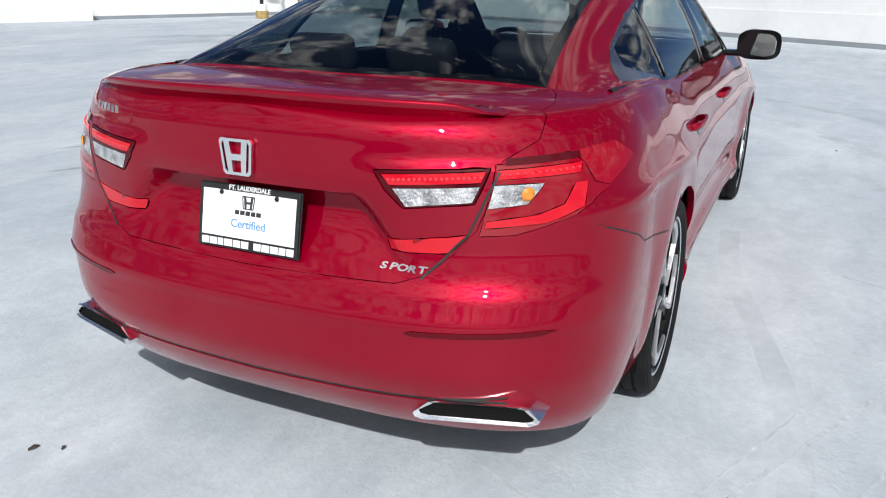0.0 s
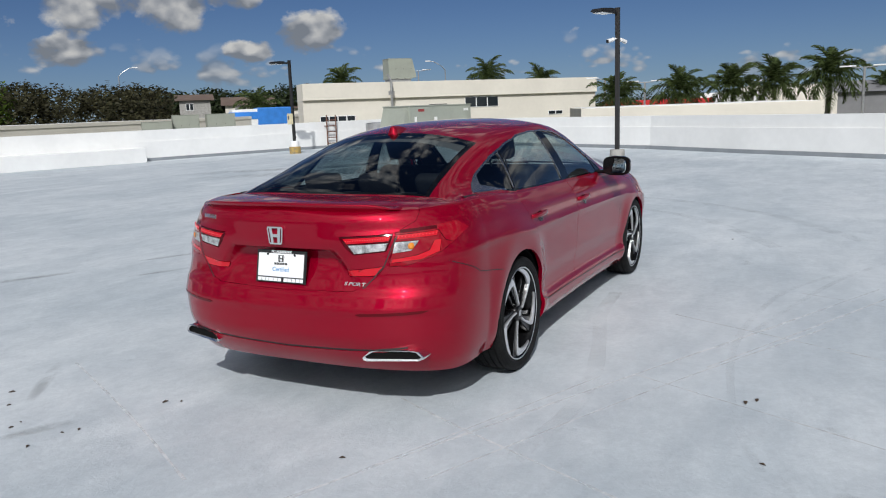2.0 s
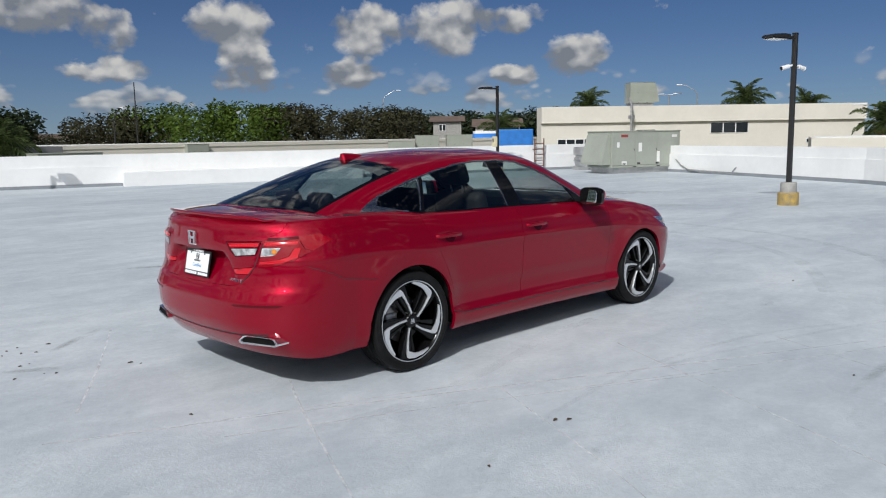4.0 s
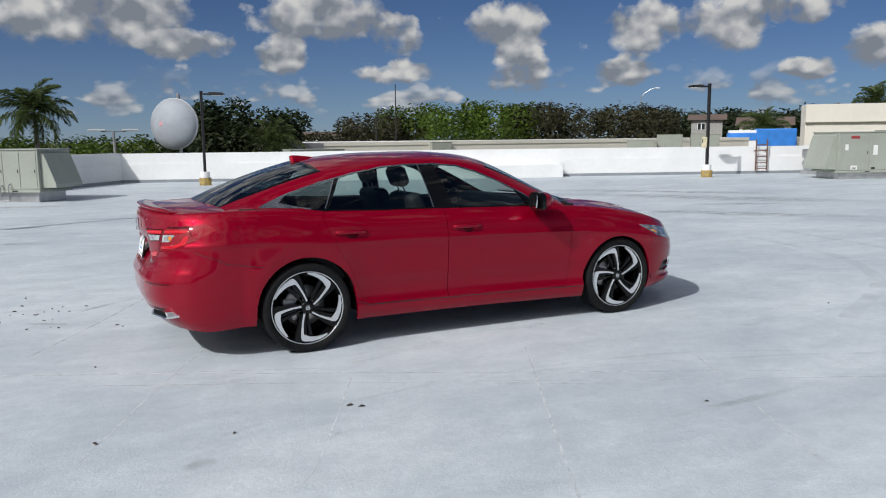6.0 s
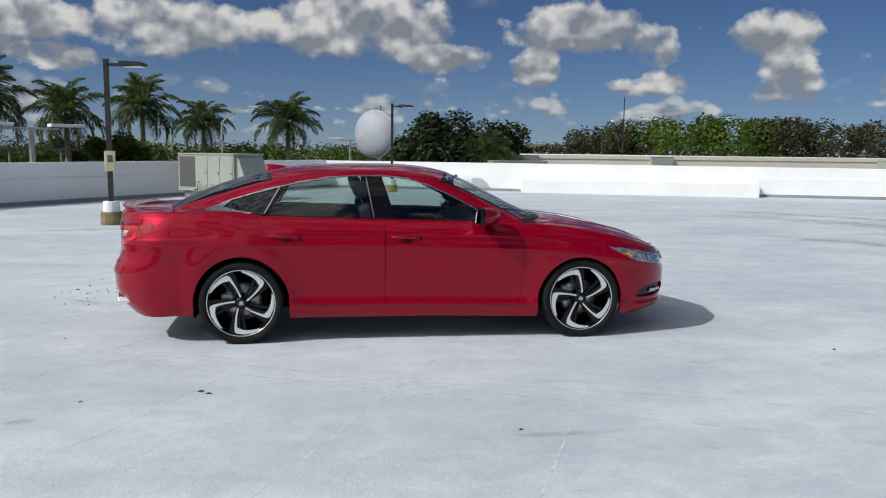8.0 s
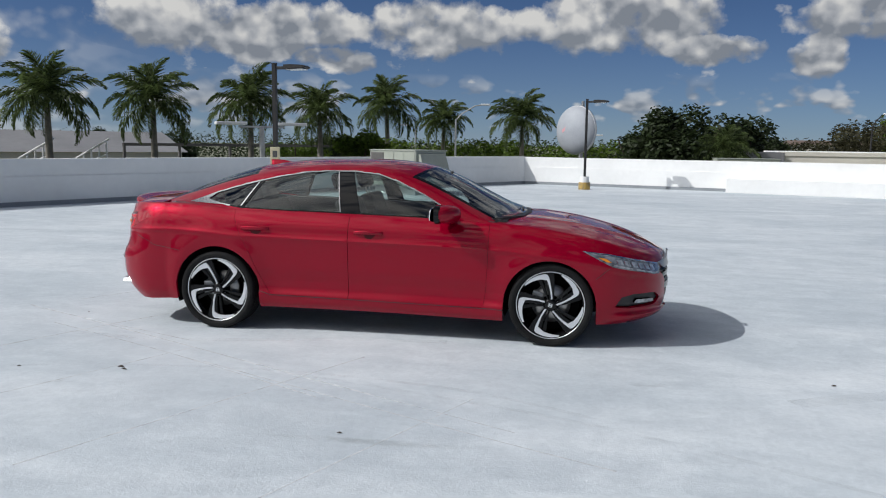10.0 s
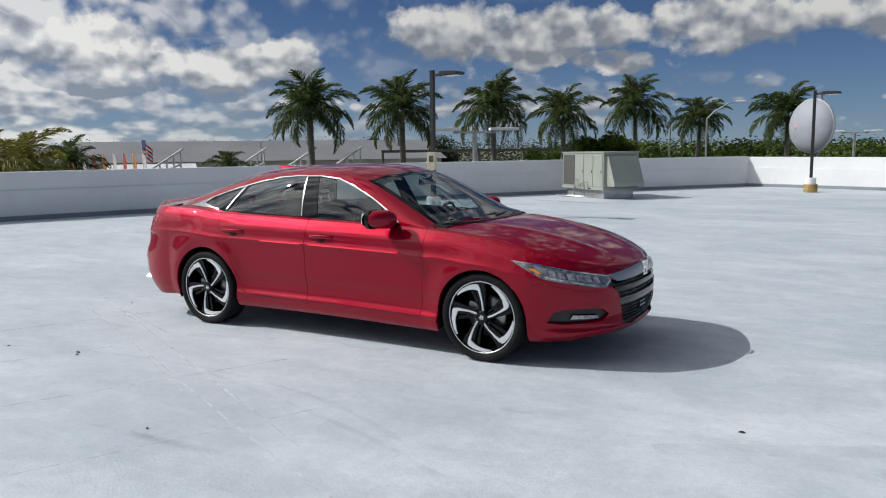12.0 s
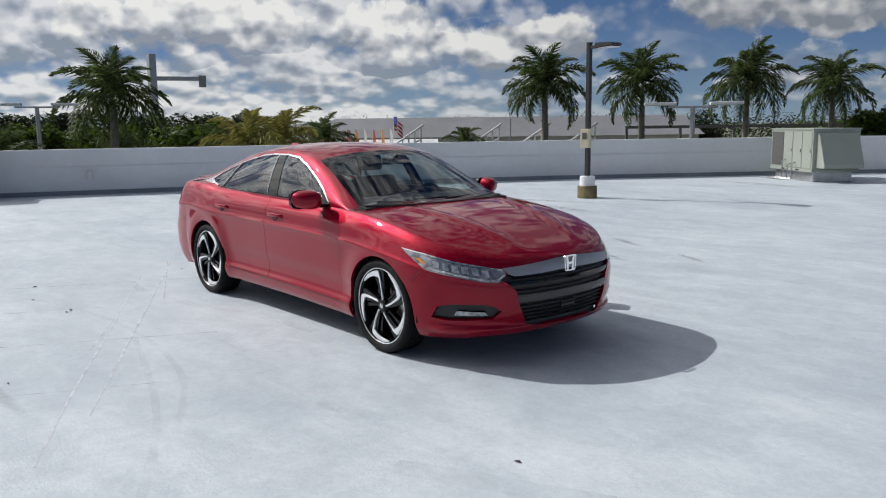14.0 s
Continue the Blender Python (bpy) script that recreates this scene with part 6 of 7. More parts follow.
for z in (0.40, 0.78):
    part("band", lathe([(0.545, z - 0.015), (0.56, z), (0.545, z + 0.015)], 32, "z"), M_STEEL, ef)

# the low bench wall at the foot of the north parapet
bd = Vector((0.938, -0.348, 0))
bench = tagged(obj("bench_wall", box(0, 0, 0, 8.6, 0.75, 0.50, 0.02, None, frame2(6.5, 22.15, 0.938, -0.348)), M_WALL), "low white stucco ledge along the sunlit parapet", "ledge", kind="structure")

# ladder over the north parapet
ld = thing("ladder", frame2(22.35, 17.0, 0.938, -0.348), "rusty brown steel ladder fixed to the white parapet", "ladder")
for x in (0.0, 0.46):
    part("rail", box(x - 0.022, -0.16, 0.12, x + 0.022, -0.12, 1.38, 0.006), M_RUST, ld)
    part("bracket", box(x - 0.02, -0.14, 0.9, x + 0.02, 0.02, 0.94, 0.004), M_RUST, ld)
for k in range(5):
    part("rung", cyl(0.02, 0.02, (0, -0.14, 0.2 + 0.24 * k), (0.46, -0.14, 0.2 + 0.24 * k), 8), M_RUST, ld)

# drum antenna on its mast, just outside the north parapet
dn = Vector((-0.60, -0.80, 0.02)).normalized()
da = thing("dish_antenna", Matrix.Translation((1.1, 26.3, 0)), "pale grey drum dish antenna on a steel mast", "antenna")
rot = Matrix.Translation((0, 0, 2.22)) @ dn.to_track_quat("Z", "Y").to_matrix().to_4x4()
b = lathe([(0.0, 0.34), (0.25, 0.325), (0.5, 0.275), (0.72, 0.19), (0.88, 0.09), (0.96, 0.0), (0.985, -0.04)], 48, "z")
b.transform(rot)
part("radome", b, M_DISH, da, "domed grey radome with a faded red mark", smooth=True)
b = lathe([(0.985, -0.04), (1.0, -0.06), (1.0, -0.16), (0.97, -0.18), (0.3, -0.42), (0.0, -0.44)], 48, "z")
b.transform(rot)
part("rim_band", b, M_WHITEPAINT, da, smooth=True)
b = bmesh.new()
prism([(-0.24, -0.16), (0.02, 0.02), (0.24, 0.06), (0.20, 0.13), (-0.06, 0.10), (-0.26, -0.05)], 0.295, 0.322, "xy", b, rot @ Matrix.Translation((-0.15, 0.05, 0)))
part("painted_mark", b, M_PINK, da)
back = -dn
part("mast", cyl(0.065, 0.065, (back.x * 0.5, back.y * 0.5, -6.5), (back.x * 0.5, back.y * 0.5, 3.42), 14), M_STEEL, da)
part("mount", box(-0.15, -0.12, 2.1, 0.15, 0.12, 2.55, 0.02, None, Matrix.Translation((back.x * 0.46, back.y * 0.46, 0))), M_STEEL, da)

# wall outlets
for x, y, z, nx, ny in ((-14.62, 2.0, 0.50, 0.94, -0.36),):
    o = thing("wall_outlet", frame2(x, y, -ny, nx) @ Matrix.Translation((0, 0, z)), "small grey outlet box on the shaded parapet", "outlet")
    part("outlet_box", box(-0.05, -0.10, -0.09, 0.05, 0.06, 0.09, 0.01), M_HVACD, o)
    part("outlet_cover", box(-0.06, -0.11, -0.10, 0.06, -0.095, 0.10, 0.005), M_STEEL, o)

# ---- marks and litter on the deck ----
def mark_mat(name, color, lo, hi, scale, round_edge=False, most=1.0):
    """A mark that lies on the coating in patches, thinning out to its edge where round_edge is set."""
    m = mat(name, color, 0.75)
    nt = m.node_tree
    g, n, r = nt.nodes.new("ShaderNodeNewGeometry"), nt.nodes.new("ShaderNodeTexNoise"), nt.nodes.new("ShaderNodeMapRange")
    n.inputs["Scale"].default_value, n.inputs["Detail"].default_value, n.inputs["Roughness"].default_value = scale, 6, 0.65
    nt.links.new(g.outputs["Position"], n.inputs["Vector"])
    r.inputs["From Min"].default_value, r.inputs["From Max"].default_value, r.inputs["To Max"].default_value = lo, hi, most
    nt.links.new(n.outputs[0], r.inputs["Value"])
    fac = r.outputs[0]
    if round_edge:
        t, ln, e, k = nt.nodes.new("ShaderNodeTexCoord"), nt.nodes.new("ShaderNodeVectorMath"), nt.nodes.new("ShaderNodeMapRange"), nt.nodes.new("ShaderNodeMath")
        ln.operation, k.operation = "LENGTH", "MULTIPLY"
        nt.links.new(t.outputs["Object"], ln.inputs[0])
        e.inputs["From Min"].default_value, e.inputs["From Max"].default_value = 1.0, 0.35
        nt.links.new(ln.outputs["Value"], e.inputs["Value"])
        nt.links.new(fac, k.inputs[0])
        nt.links.new(e.outputs[0], k.inputs[1])
        fac = k.outputs[0]
    nt.links.new(fac, nt.nodes["Principled BSDF"].inputs["Alpha"])
    return m


M_CHALK = mark_mat("pale_scratched_line", (0.70, 0.725, 0.75), 0.26, 0.60, 8.0, most=0.8)
M_SCUFF = mark_mat("faint_tyre_mark", (0.40, 0.43, 0.46), 0.36, 0.66, 2.5, most=0.13)
M_GREYBROWN = mark_mat("grey_brown_patch", (0.27, 0.28, 0.285), 0.36, 0.66, 3.0, True, 0.42)
M_LITTER = mat("dry_leaf", (0.07, 0.045, 0.03), 0.9, var=0.5, scale=30)


LAYER = [0.0003]


def ground_line(points, w, material, name, label, category, wob=0.15):
    LAYER[0] += 0.0001
    b = bmesh.new()
    pts = []
    ends = [Vector(points[0])] + [Vector(p) for p in points] + [Vector(points[-1])]
    for p0, p, q, q1 in zip(ends, ends[1:], ends[2:], ends[3:]):
        n = max(3, int((q - p).length / 0.12))
        for k in range(n):
            u = k / n
            pts.append(0.5 * (2 * p + (q - p0) * u + (2 * p0 - 5 * p + 4 * q - q1) * u * u + (3 * p - p0 - 3 * q + q1) * u ** 3))
    pts.append(Vector(points[-1]))
    rows = []
    for i, p in enumerate(pts):
        d = (pts[min(i + 1, len(pts) - 1)] - pts[max(i - 1, 0)]).normalized()
        s = Vector((-d.y, d.x)) * w / 2 * (1 + wob * random.uniform(-1, 1))
        rows.append([b.verts.new((p.x + s.x, p.y + s.y, LAYER[0])), b.verts.new((p.x - s.x, p.y - s.y, LAYER[0]))])
    for a, c in zip(rows, rows[1:]):
        b.faces.new((a[0], a[1], c[1], c[0]))
    bmesh.ops.recalc_face_normals(b, faces=b.faces)
    o = obj(name, b, material)
    return tagged(o, label, category, kind="structure")


for pts, w in (([(-2.32, 1.83), (-2.86, 0.74), (-3.30, -0.07)], 0.013), ([(-3.6, -0.42), (-2.40, -1.0), (-1.17, -1.61), (-0.30, -2.06), (0.6, -2.5)], 0.016), ([(-2.90, -1.03), (-1.44, -1.72), (0.03, -2.5)], 0.011), ([(-2.11, -0.47), (-2.38, -0.99), (-3.0, -2.34)], 0.012), ([(0.07, -1.52), (-0.55, -2.77), (-1.07, -3.82)], 0.014), ([(-1.30, -1.54), (-1.90, -2.79), (-2.1, -3.1)], 0.011), ([(1.01, -2.32), (0.65, -3.09), (0.23, -3.98)], 0.010), ([(-1.04, -1.90), (0.72, -2.76), (1.86, -3.28)], 0.014), ([(-1.23, -1.58), (1.32, -2.86)], 0.009), ([(-3.5, -0.5), (-1.4, -1.37)], 0.010)):
    ground_line(pts, w, M_CHALK, "floor_line", "thin pale scratched line on the deck coating", "floor line", 0.5)
arc = [(1.9, -2.6), (1.03, -2.2), (0.09, -2.03), (-0.67, -2.0), (-1.38, -2.07), (-1.94, -2.18), (-2.31, -2.30)]
ground_line(arc, 0.045, M_SCUFF, "tyre_mark", "faint curved tyre mark on the deck", "tyre mark", 0.1)


def stain(x, y, rx, ry, ang, label="grey-brown patch on the deck coating"):
    LAYER[0] += 0.0001
    b = bmesh.new()
    b.faces.new([b.verts.new((math.cos(a), math.sin(a), 0)) for a in [2 * math.pi * k / 28 for k in range(28)]])
    o = tagged(obj("floor_patch", b, M_GREYBROWN), label, "stain", kind="structure")
    o.matrix_world = Matrix.Translation((x, y, LAYER[0])) @ Matrix.Rotation(ang, 4, "Z") @ Matrix.Diagonal((rx, ry, 1, 1))


for x, y, rx, ry, ang in (
        (11.7, 8.6, 4.6, 0.9, 2.2), (12.3, 10.9, 3.6, 0.55, 2.3), (9.2, 5.2, 3.0, 0.5, 2.3),    # long grey-brown bands across the far deck
        (10.9, 6.8, 1.5, 0.30, -0.4), (-3.95, 7.4, 0.9, 0.22, -0.3), (-5.4, 8.3, 1.2, 0.2, 0.2),
        (0.55, -3.16, 0.62, 0.05, 0.03), (-2.47, -2.64, 0.10, 0.07, 0.4), (-1.76, -2.57, 0.07, 0.03, 0.8), (2.13, -1.78, 0.14, 0.06, 0.2),
        (-0.64, 4.7, 0.55, 0.09, -0.5), (0.75, 4.12, 0.42, 0.06, -0.5), (0.07, 3.55, 0.36, 0.05, -0.5), (-3.18, 1.05, 0.22, 0.06, -0.5), (-2.65, 1.69, 0.40, 0.05, 0.7),
        (-2.0, 10.8, 1.3, 0.10, -0.25), (-4.2, 15.3, 1.6, 0.35, -0.3), (-3.6, 10.5, 0.6, 0.08, -0.2)):
    stain(x, y, rx, ry, ang)
for pts, w in (([(0.6, -0.95), (-0.10, -1.02), (-0.69, -1.17), (-1.36, -1.32), (-1.9, -1.37), (-2.6, -1.30)], 0.10), ([(3.4, -3.5), (2.32, -2.91), (1.49, -2.55), (0.52, -2.26), (-0.25, -2.06)], 0.045), ([(6.5, 2.4), (6.0, 0.5), (4.8, -1.0), (3.0, -2.0)], 0.16), ([(7.6, 2.8), (7.0, 0.2), (5.6, -1.6), (3.6, -2.8)], 0.16)):
    ground_line(pts, w, M_SCUFF, "tyre_mark", "faint curved tyre mark on the deck", "tyre mark", 0.08)

rng = random.Random(5)
places = [(-3.49, 1.59), (-3.41, 2.0), (-3.21, 1.21), (-3.09, 1.57), (-3.39, 2.39), (-2.64, 0.72), (-2.92, -2.12), (-2.24, -2.30), (-2.60, 0.64), (-3.09, 0.85), (-3.14, 1.23), (-2.86, -0.59), (-1.48, -2.21), (0.37, -3.07), (3.36, -1.53), (-1.54, -2.16)]
for k in range(14):
    places.append((-3.3 + rng.gauss(0, 0.22), 1.7 + rng.gauss(0, 0.35)))
for x, y in places:
    o = bmesh.new()
    s = rng.uniform(0.008, 0.019)
    a0 = rng.uniform(0, 6.28)
    tip = [(1.4 * s, 0), (0.5 * s, 0.5 * s), (-0.9 * s, 0.25 * s), (-1.1 * s, -0.1 * s), (0.2 * s, -0.55 * s)]
    lo = [o.verts.new((px, py, 0.002 + abs(py) * 0.5)) for px, py in tip]
    hi = [o.verts.new((px * 0.95, py * 0.95, 0.005 + abs(py) * 0.7)) for px, py in tip]
    o.faces.new(lo[::-1])
    o.faces.new(hi)
    for i in range(5):
        o.faces.new((lo[i], lo[(i + 1) % 5], hi[(i + 1) % 5], hi[i]))
    lf = tagged(obj("dry_leaf", o, M_LITTER), "small dry brown leaf scrap on the deck", "leaf", "leaf scraps")
    lf.matrix_world = Matrix.Translation((x, y, 0.0)) @ Matrix.Rotation(a0, 4, "Z")


# ---- beyond the parapets ----
def leaf_mat(name, color, var=0.5):
    """Foliage: each leaf or clump has its own shade."""
    m = mat(name, color, 0.6, spec=0.3)
    nt = m.node_tree
    b = nt.nodes["Principled BSDF"]
    g = nt.nodes.new("ShaderNodeNewGeometry")
    r = nt.nodes.new("ShaderNodeValToRGB")
    r.color_ramp.elements[0].color = (*[c * (1 - var) for c in color], 1)
    r.color_ramp.elements[1].color = (*[c * (1 + var) for c in color], 1)
    nt.links.new(g.outputs["Random Per Island"], r.inputs[0])
    nt.links.new(r.outputs[0], b.inputs["Base Color"])
    tl, mx = nt.nodes.new("ShaderNodeBsdfTranslucent"), nt.nodes.new("ShaderNodeMixShader")
    mx.inputs[0].default_value = 0.42
    nt.links.new(r.outputs[0], tl.inputs[0])
    nt.links.new(b.outputs[0], mx.inputs[1])
    nt.links.new(tl.outputs[0], mx.inputs[2])
    nt.links.new(mx.outputs[0], nt.nodes["Material Output"].inputs[0])
    return m


M_PALM = leaf_mat("palm_frond_green", (0.088, 0.122, 0.042), 0.7)
M_PALMY = leaf_mat("yellow_green_frond", (0.27, 0.25, 0.07))
M_LEAF = leaf_mat("mid_green_leaves", (0.078, 0.125, 0.016))
M_LEAFD = leaf_mat("dark_green_leaves", (0.034, 0.050, 0.020))
M_SCRUB = leaf_mat("grey_brown_scrub", (0.058, 0.056, 0.028))
M_TRUNK = mat("pale_palm_trunk", (0.22, 0.20, 0.17), 0.9, var=0.3, scale=3)
M_BARK = mat("dark_bark", (0.07, 0.055, 0.04), 0.95, var=0.3, scale=3)
M_ROOFG = mat("grey_roof_and_wall_shade", (0.22, 0.22, 0.23), 0.7, var=0.15, scale=0.2)
M_TILE = mat("brown_roof", (0.14, 0.10, 0.08), 0.85, var=0.2, scale=0.8)
M_PANE = mat("dark_window_pane", (0.02, 0.025, 0.03), 0.1)
M_REDCLOTH = mat("red_awning", (0.55, 0.03, 0.025), 0.7, var=0.15, scale=0.5)
M_BRICKRED = mat("orange_sign", (0.75, 0.30, 0.03), 0.6)


def frond(seed, length):
    """One feather leaf: a bent midrib with two rows of drooping leaflets."""
    rng = random.Random(seed)
    b = bmesh.new()
    n = 30
    bend = rng.uniform(0.52, 0.72)
    rib = []
    for k in range(n + 1):
        u = k / n
        rib.append(Vector((length * (u - 0.20 * u * u), 0, length * (0.36 * u - bend * u ** 2.3))))
    for k, (a, c) in enumerate(zip(rib, rib[1:])):
        w = 0.013 - 0.009 * k / n
        b.faces.new([b.verts.new(p) for p in (a + Vector((0, w, 0)), a - Vector((0, w, 0)), c - Vector((0, w, 0)), c + Vector((0, w, 0)))])
    for k in range(3, n + 1):
        u = k / n
        ll = length * (0.23 * math.sin(math.pi * min(1, u * 0.86 + 0.12)) ** 0.8 + 0.02)
        for s in (-1, 1):
            for j in range(2):
                p = rib[k].lerp(rib[k - 1], 0.5 * j)
                lift = rng.uniform(-0.35, 0.75)
                d = Vector((0.45 + 0.5 * u, s * rng.uniform(0.6, 0.95), lift)).normalized() * ll * rng.uniform(0.8, 1.12)
                q = p + d + Vector((0, 0, -0.50 * ll))
                mid = p + d * 0.55 + Vector((0, 0, -0.06 * ll))
                w = Vector((0.011, 0, 0.004))
                b.faces.new([b.verts.new(v) for v in (p + w * 0.7, mid + w, q, mid - w, p - w * 0.7)])
    return b


FRONDS = {}
for kind, mt in (("green", M_PALM), ("yellow", M_PALMY)):
    FRONDS[kind] = []
    for i in range(6):
        o = frond(40 + i, 1.0)
        me = bpy.data.meshes.new("frond")
        o.to_mesh(me)
        o.free()
        me.materials.append(mt)
        FRONDS[kind].append(me)


def palm(x, y, top, size, seed, label, kind="green", base=GROUND_Z, count=26):
    rng = random.Random(seed)
    t = thing("palm_tree", Matrix.Translation((x, y, base)), label, "palm tree", "palm trees")
    h = top - base - size * 0.98
    lean = Vector((rng.uniform(-0.3, 0.3), rng.uniform(-0.3, 0.3), 0))
    pts = [lean * (k / 8) ** 2 + Vector((0, 0, h * k / 8)) for k in range(9)]
    part("trunk", tube(pts, lambda u: 0.26 - 0.10 * u + 0.05 * math.sin(3 * u), 10), M_TRUNK, t, smooth=True)
    part("crownshaft", tube([pts[-1], pts[-1] + Vector((0, 0, size * 0.22))], lambda u: 0.17 - 0.08 * u, 10), M_PALM, t, smooth=True)
    head = pts[-1] + Vector((0, 0, size * 0.18))
    for k in range(count):
        f = k / count
        pitch = 74 - 132 * f ** 0.9 + rng.uniform(-9, 9)
        yaw = k * 137.5 + rng.uniform(-12, 12)
        o = new("frond", rng.choice(FRONDS[kind]))
        o.parent = t
        sc = size * rng.uniform(0.95, 1.28) * (0.9 + 0.1 * math.sin(math.pi * f))
        o.matrix_basis = Matrix.Translation(head) @ Matrix.Rotation(radians(yaw), 4, "Z") @ Matrix.Rotation(radians(-pitch), 4, "Y") @ Matrix.Rotation(radians(rng.uniform(-15, 15)), 4, "X") @ Matrix.Scale(sc, 4)
    return t


def leaf_cloud(b, c, r, n, leaf, rng, flat=0.8):
    """Leaf clumps through the outer part of a rounded mass."""
    for _ in range(n):
        d = Vector((rng.gauss(0, 1), rng.gauss(0, 1), rng.gauss(0, 1))).normalized()
        k = rng.uniform(0.55, 1.0) * (1 + 0.28 * noise.noise(Vector(c) * 0.2 + d * 2.2))
        p = Vector(c) + Vector((d.x * r[0], d.y * r[1], d.z * r[2])) * k
        a, e = rng.uniform(0, 6.28), rng.uniform(-0.8, 0.8)
        u = Vector((math.cos(a), math.sin(a), e)).normalized() * leaf * rng.uniform(0.6, 1.3)
        v = u.cross(d + Vector((0.01, 0.3, 0.2))).normalized() * leaf * rng.uniform(0.35, 0.7)
        b.faces.new([b.verts.new(q) for q in (p - u, p - u * 0.2 + v, p + u, p + u * 0.1 - v)])


def tree(x, y, top, w, seed, material, label, base=GROUND_Z, leaf=0.22, n=6500):
    rng = random.Random(seed)
    t = thing("tree", Matrix.Translation((x, y, 0)), label, "tree", "broadleaf trees")
    h = top - base
    tb = tube([(0, 0, base), (0.1, 0, base + h * 0.25), (0.0, 0.1, base + h * 0.5)], lambda u: 0.35 - 0.12 * u, 8)
    for k in range(5):
        a = 6.28 * k / 5 + rng.uniform(-0.3, 0.3)
        tube([(0, 0, base + h * 0.42), (math.cos(a) * w * 0.2, math.sin(a) * w * 0.2, base + h * 0.6), (math.cos(a) * w * 0.36, math.sin(a) * w * 0.36, base + h * 0.78)], lambda u: 0.16 - 0.11 * u, 6, tb)
    part("trunk", tb, M_BARK, t)
    b = bmesh.new()
    m = 16
    for k in range(m):
        a, rr = rng.uniform(0, 6.28), w * 0.38 * math.sqrt(rng.random())
        s = w * rng.uniform(0.15, 0.23)
        zc = top - s * 0.8 - (w * 0.55) * rng.random() - w * 0.5 * (rr / (w * 0.5)) ** 2 * 0.5
        leaf_cloud(b, (math.cos(a) * rr, math.sin(a) * rr, zc), (s, s, s * 0.8), n // m, leaf, rng)
    part("crown", b, material, t)
    return t


def woods(name, arcs, material, label, seed, leaf=0.5):
    """A far belt of trees along an arc seen from the roof: (azimuth from, to, distance, top)."""
    rng = random.Random(seed)
    b = bmesh.new()
    for a0, a1, dist, top, n in arcs:
        steps = max(2, int(dist * math.radians(a1 - a0) / 1.7))
        for k in range(steps):
            az_ = math.radians(a0 + (a1 - a0) * (k + rng.random()) / steps)
            d = dist * rng.uniform(0.95, 1.08)
            s = rng.uniform(1.7, 3.0) * dist / 95
            tp = 1.6 + (top - 1.6) * (0.86 + 0.22 * noise.noise((az_ * 14, seed, 0))) * rng.uniform(0.92, 1.05)
            c = (d * math.sin(az_), -6 + d * math.cos(az_))
            leaf_cloud(b, (*c, tp - s * 0.8), (s, s, s * 0.85), n, leaf, rng)
            leaf_cloud(b, (c[0] + 1, c[1] + 1, tp - s * 2.0), (s * 1.3, s * 1.3, s * 1.2), n, leaf, rng)
    tagged(obj(name, b, material), label, "woods", kind="stuff")


# palms of the avenue to the north-west
for i, (x, y, tp, sz) in enumerate(((-31.6, 37.5, 6.9, 3.4), (-28.2, 44.0, 7.0, 3.5), (-24.3, 51.4, 7.4, 3.6), (-20.8, 57.9, 6.8, 3.4), (-16.8, 65.6, 7.9, 3.7), (-13.4, 74.7, 6.6, 3.3), (-4.6, 70.0, 6.9, 3.5), (-37.2, 10.0, 5.7, 3.1))):
    palm(x, y, tp, sz, 10 + i, "tall royal palm with a full green crown beyond the parapet")
palm(-47, 14, 1.9, 2.2, 31, "small palm among low trees")
palm(11.5, 52, 3.4, 2.6, 32, "palm growing against a big dark tree")
for i, (az_, d, tp, sz) in enumerate(((76.0, 78, 4.2, 3.1), (80.3, 80, 4.7, 3.2), (83.5, 82, 4.9, 3.2), (86.4, 84, 5.4, 3.5), (89.4, 80, 5.9, 3.6), (93.0, 95, 4.0, 3.0), (56.5, 120, 8.4, 3.6), (67.0, 125, 8.9, 4.2), (70.6, 128, 7.7, 4.0), (50.8, 95, 4.6, 3.0), (96.0, 110, 4.4, 3.2))):
    a = math.radians(az_)
    palm(-5.4 + d * math.sin(a), -2.1 + d * math.cos(a), tp, sz, 50 + i, "royal palm rising over the low town roofs")
for i, (az_, d, tp, sz) in enumerate(((-63.0, 46, 2.9, 2.9), (-60.6, 50, 3.1, 3.0), (-57.6, 56, 2.6, 2.4), (-65.0, 60, 2.2, 2.6), (-48.0, 58, 1.7, 1.7), (-78.5, 40, 2.0, 2.0))):
    a = math.radians(az_)
    palm(5.8 + d * math.sin(a), -4.1 + d * math.cos(a), tp, sz, 80 + i, "bushy yellow-green palm beside the parapet" , "yellow" if i < 2 else "green", count=19)

# single trees
for i, (x, y, tp, w, mt, lb) in enumerate(((9.3, 55.0, 5.6, 8.5, M_LEAFD, "big dark-leaved tree behind the dish antenna"), (6.0, 58.0, 4.6, 6.5, M_LEAFD, "dark-leaved tree behind the dish antenna"), (12.6, 57, 4.6, 6.5, M_LEAFD, "dark-leaved tree behind the dish antenna"), (24, 92, 3.6, 7, M_LEAFD, "far dark round tree"), (-36, 92, 3.9, 9, M_LEAF, "green tree between the palms"), (-18.5, 62, 3.6, 6, M_LEAF, "green tree below the palms"), (-58, 98, 4.4, 9, M_LEAFD, "dark tree behind a long grey roof"), (-68, 96, 4.0, 8, M_LEAFD, "dark tree behind a long grey roof"), (-38, 112, 4.3, 9, M_LEAFD, "dark tree behind a long grey roof"))):
    tree(x, y, tp, w, 200 + i, mt, lb)
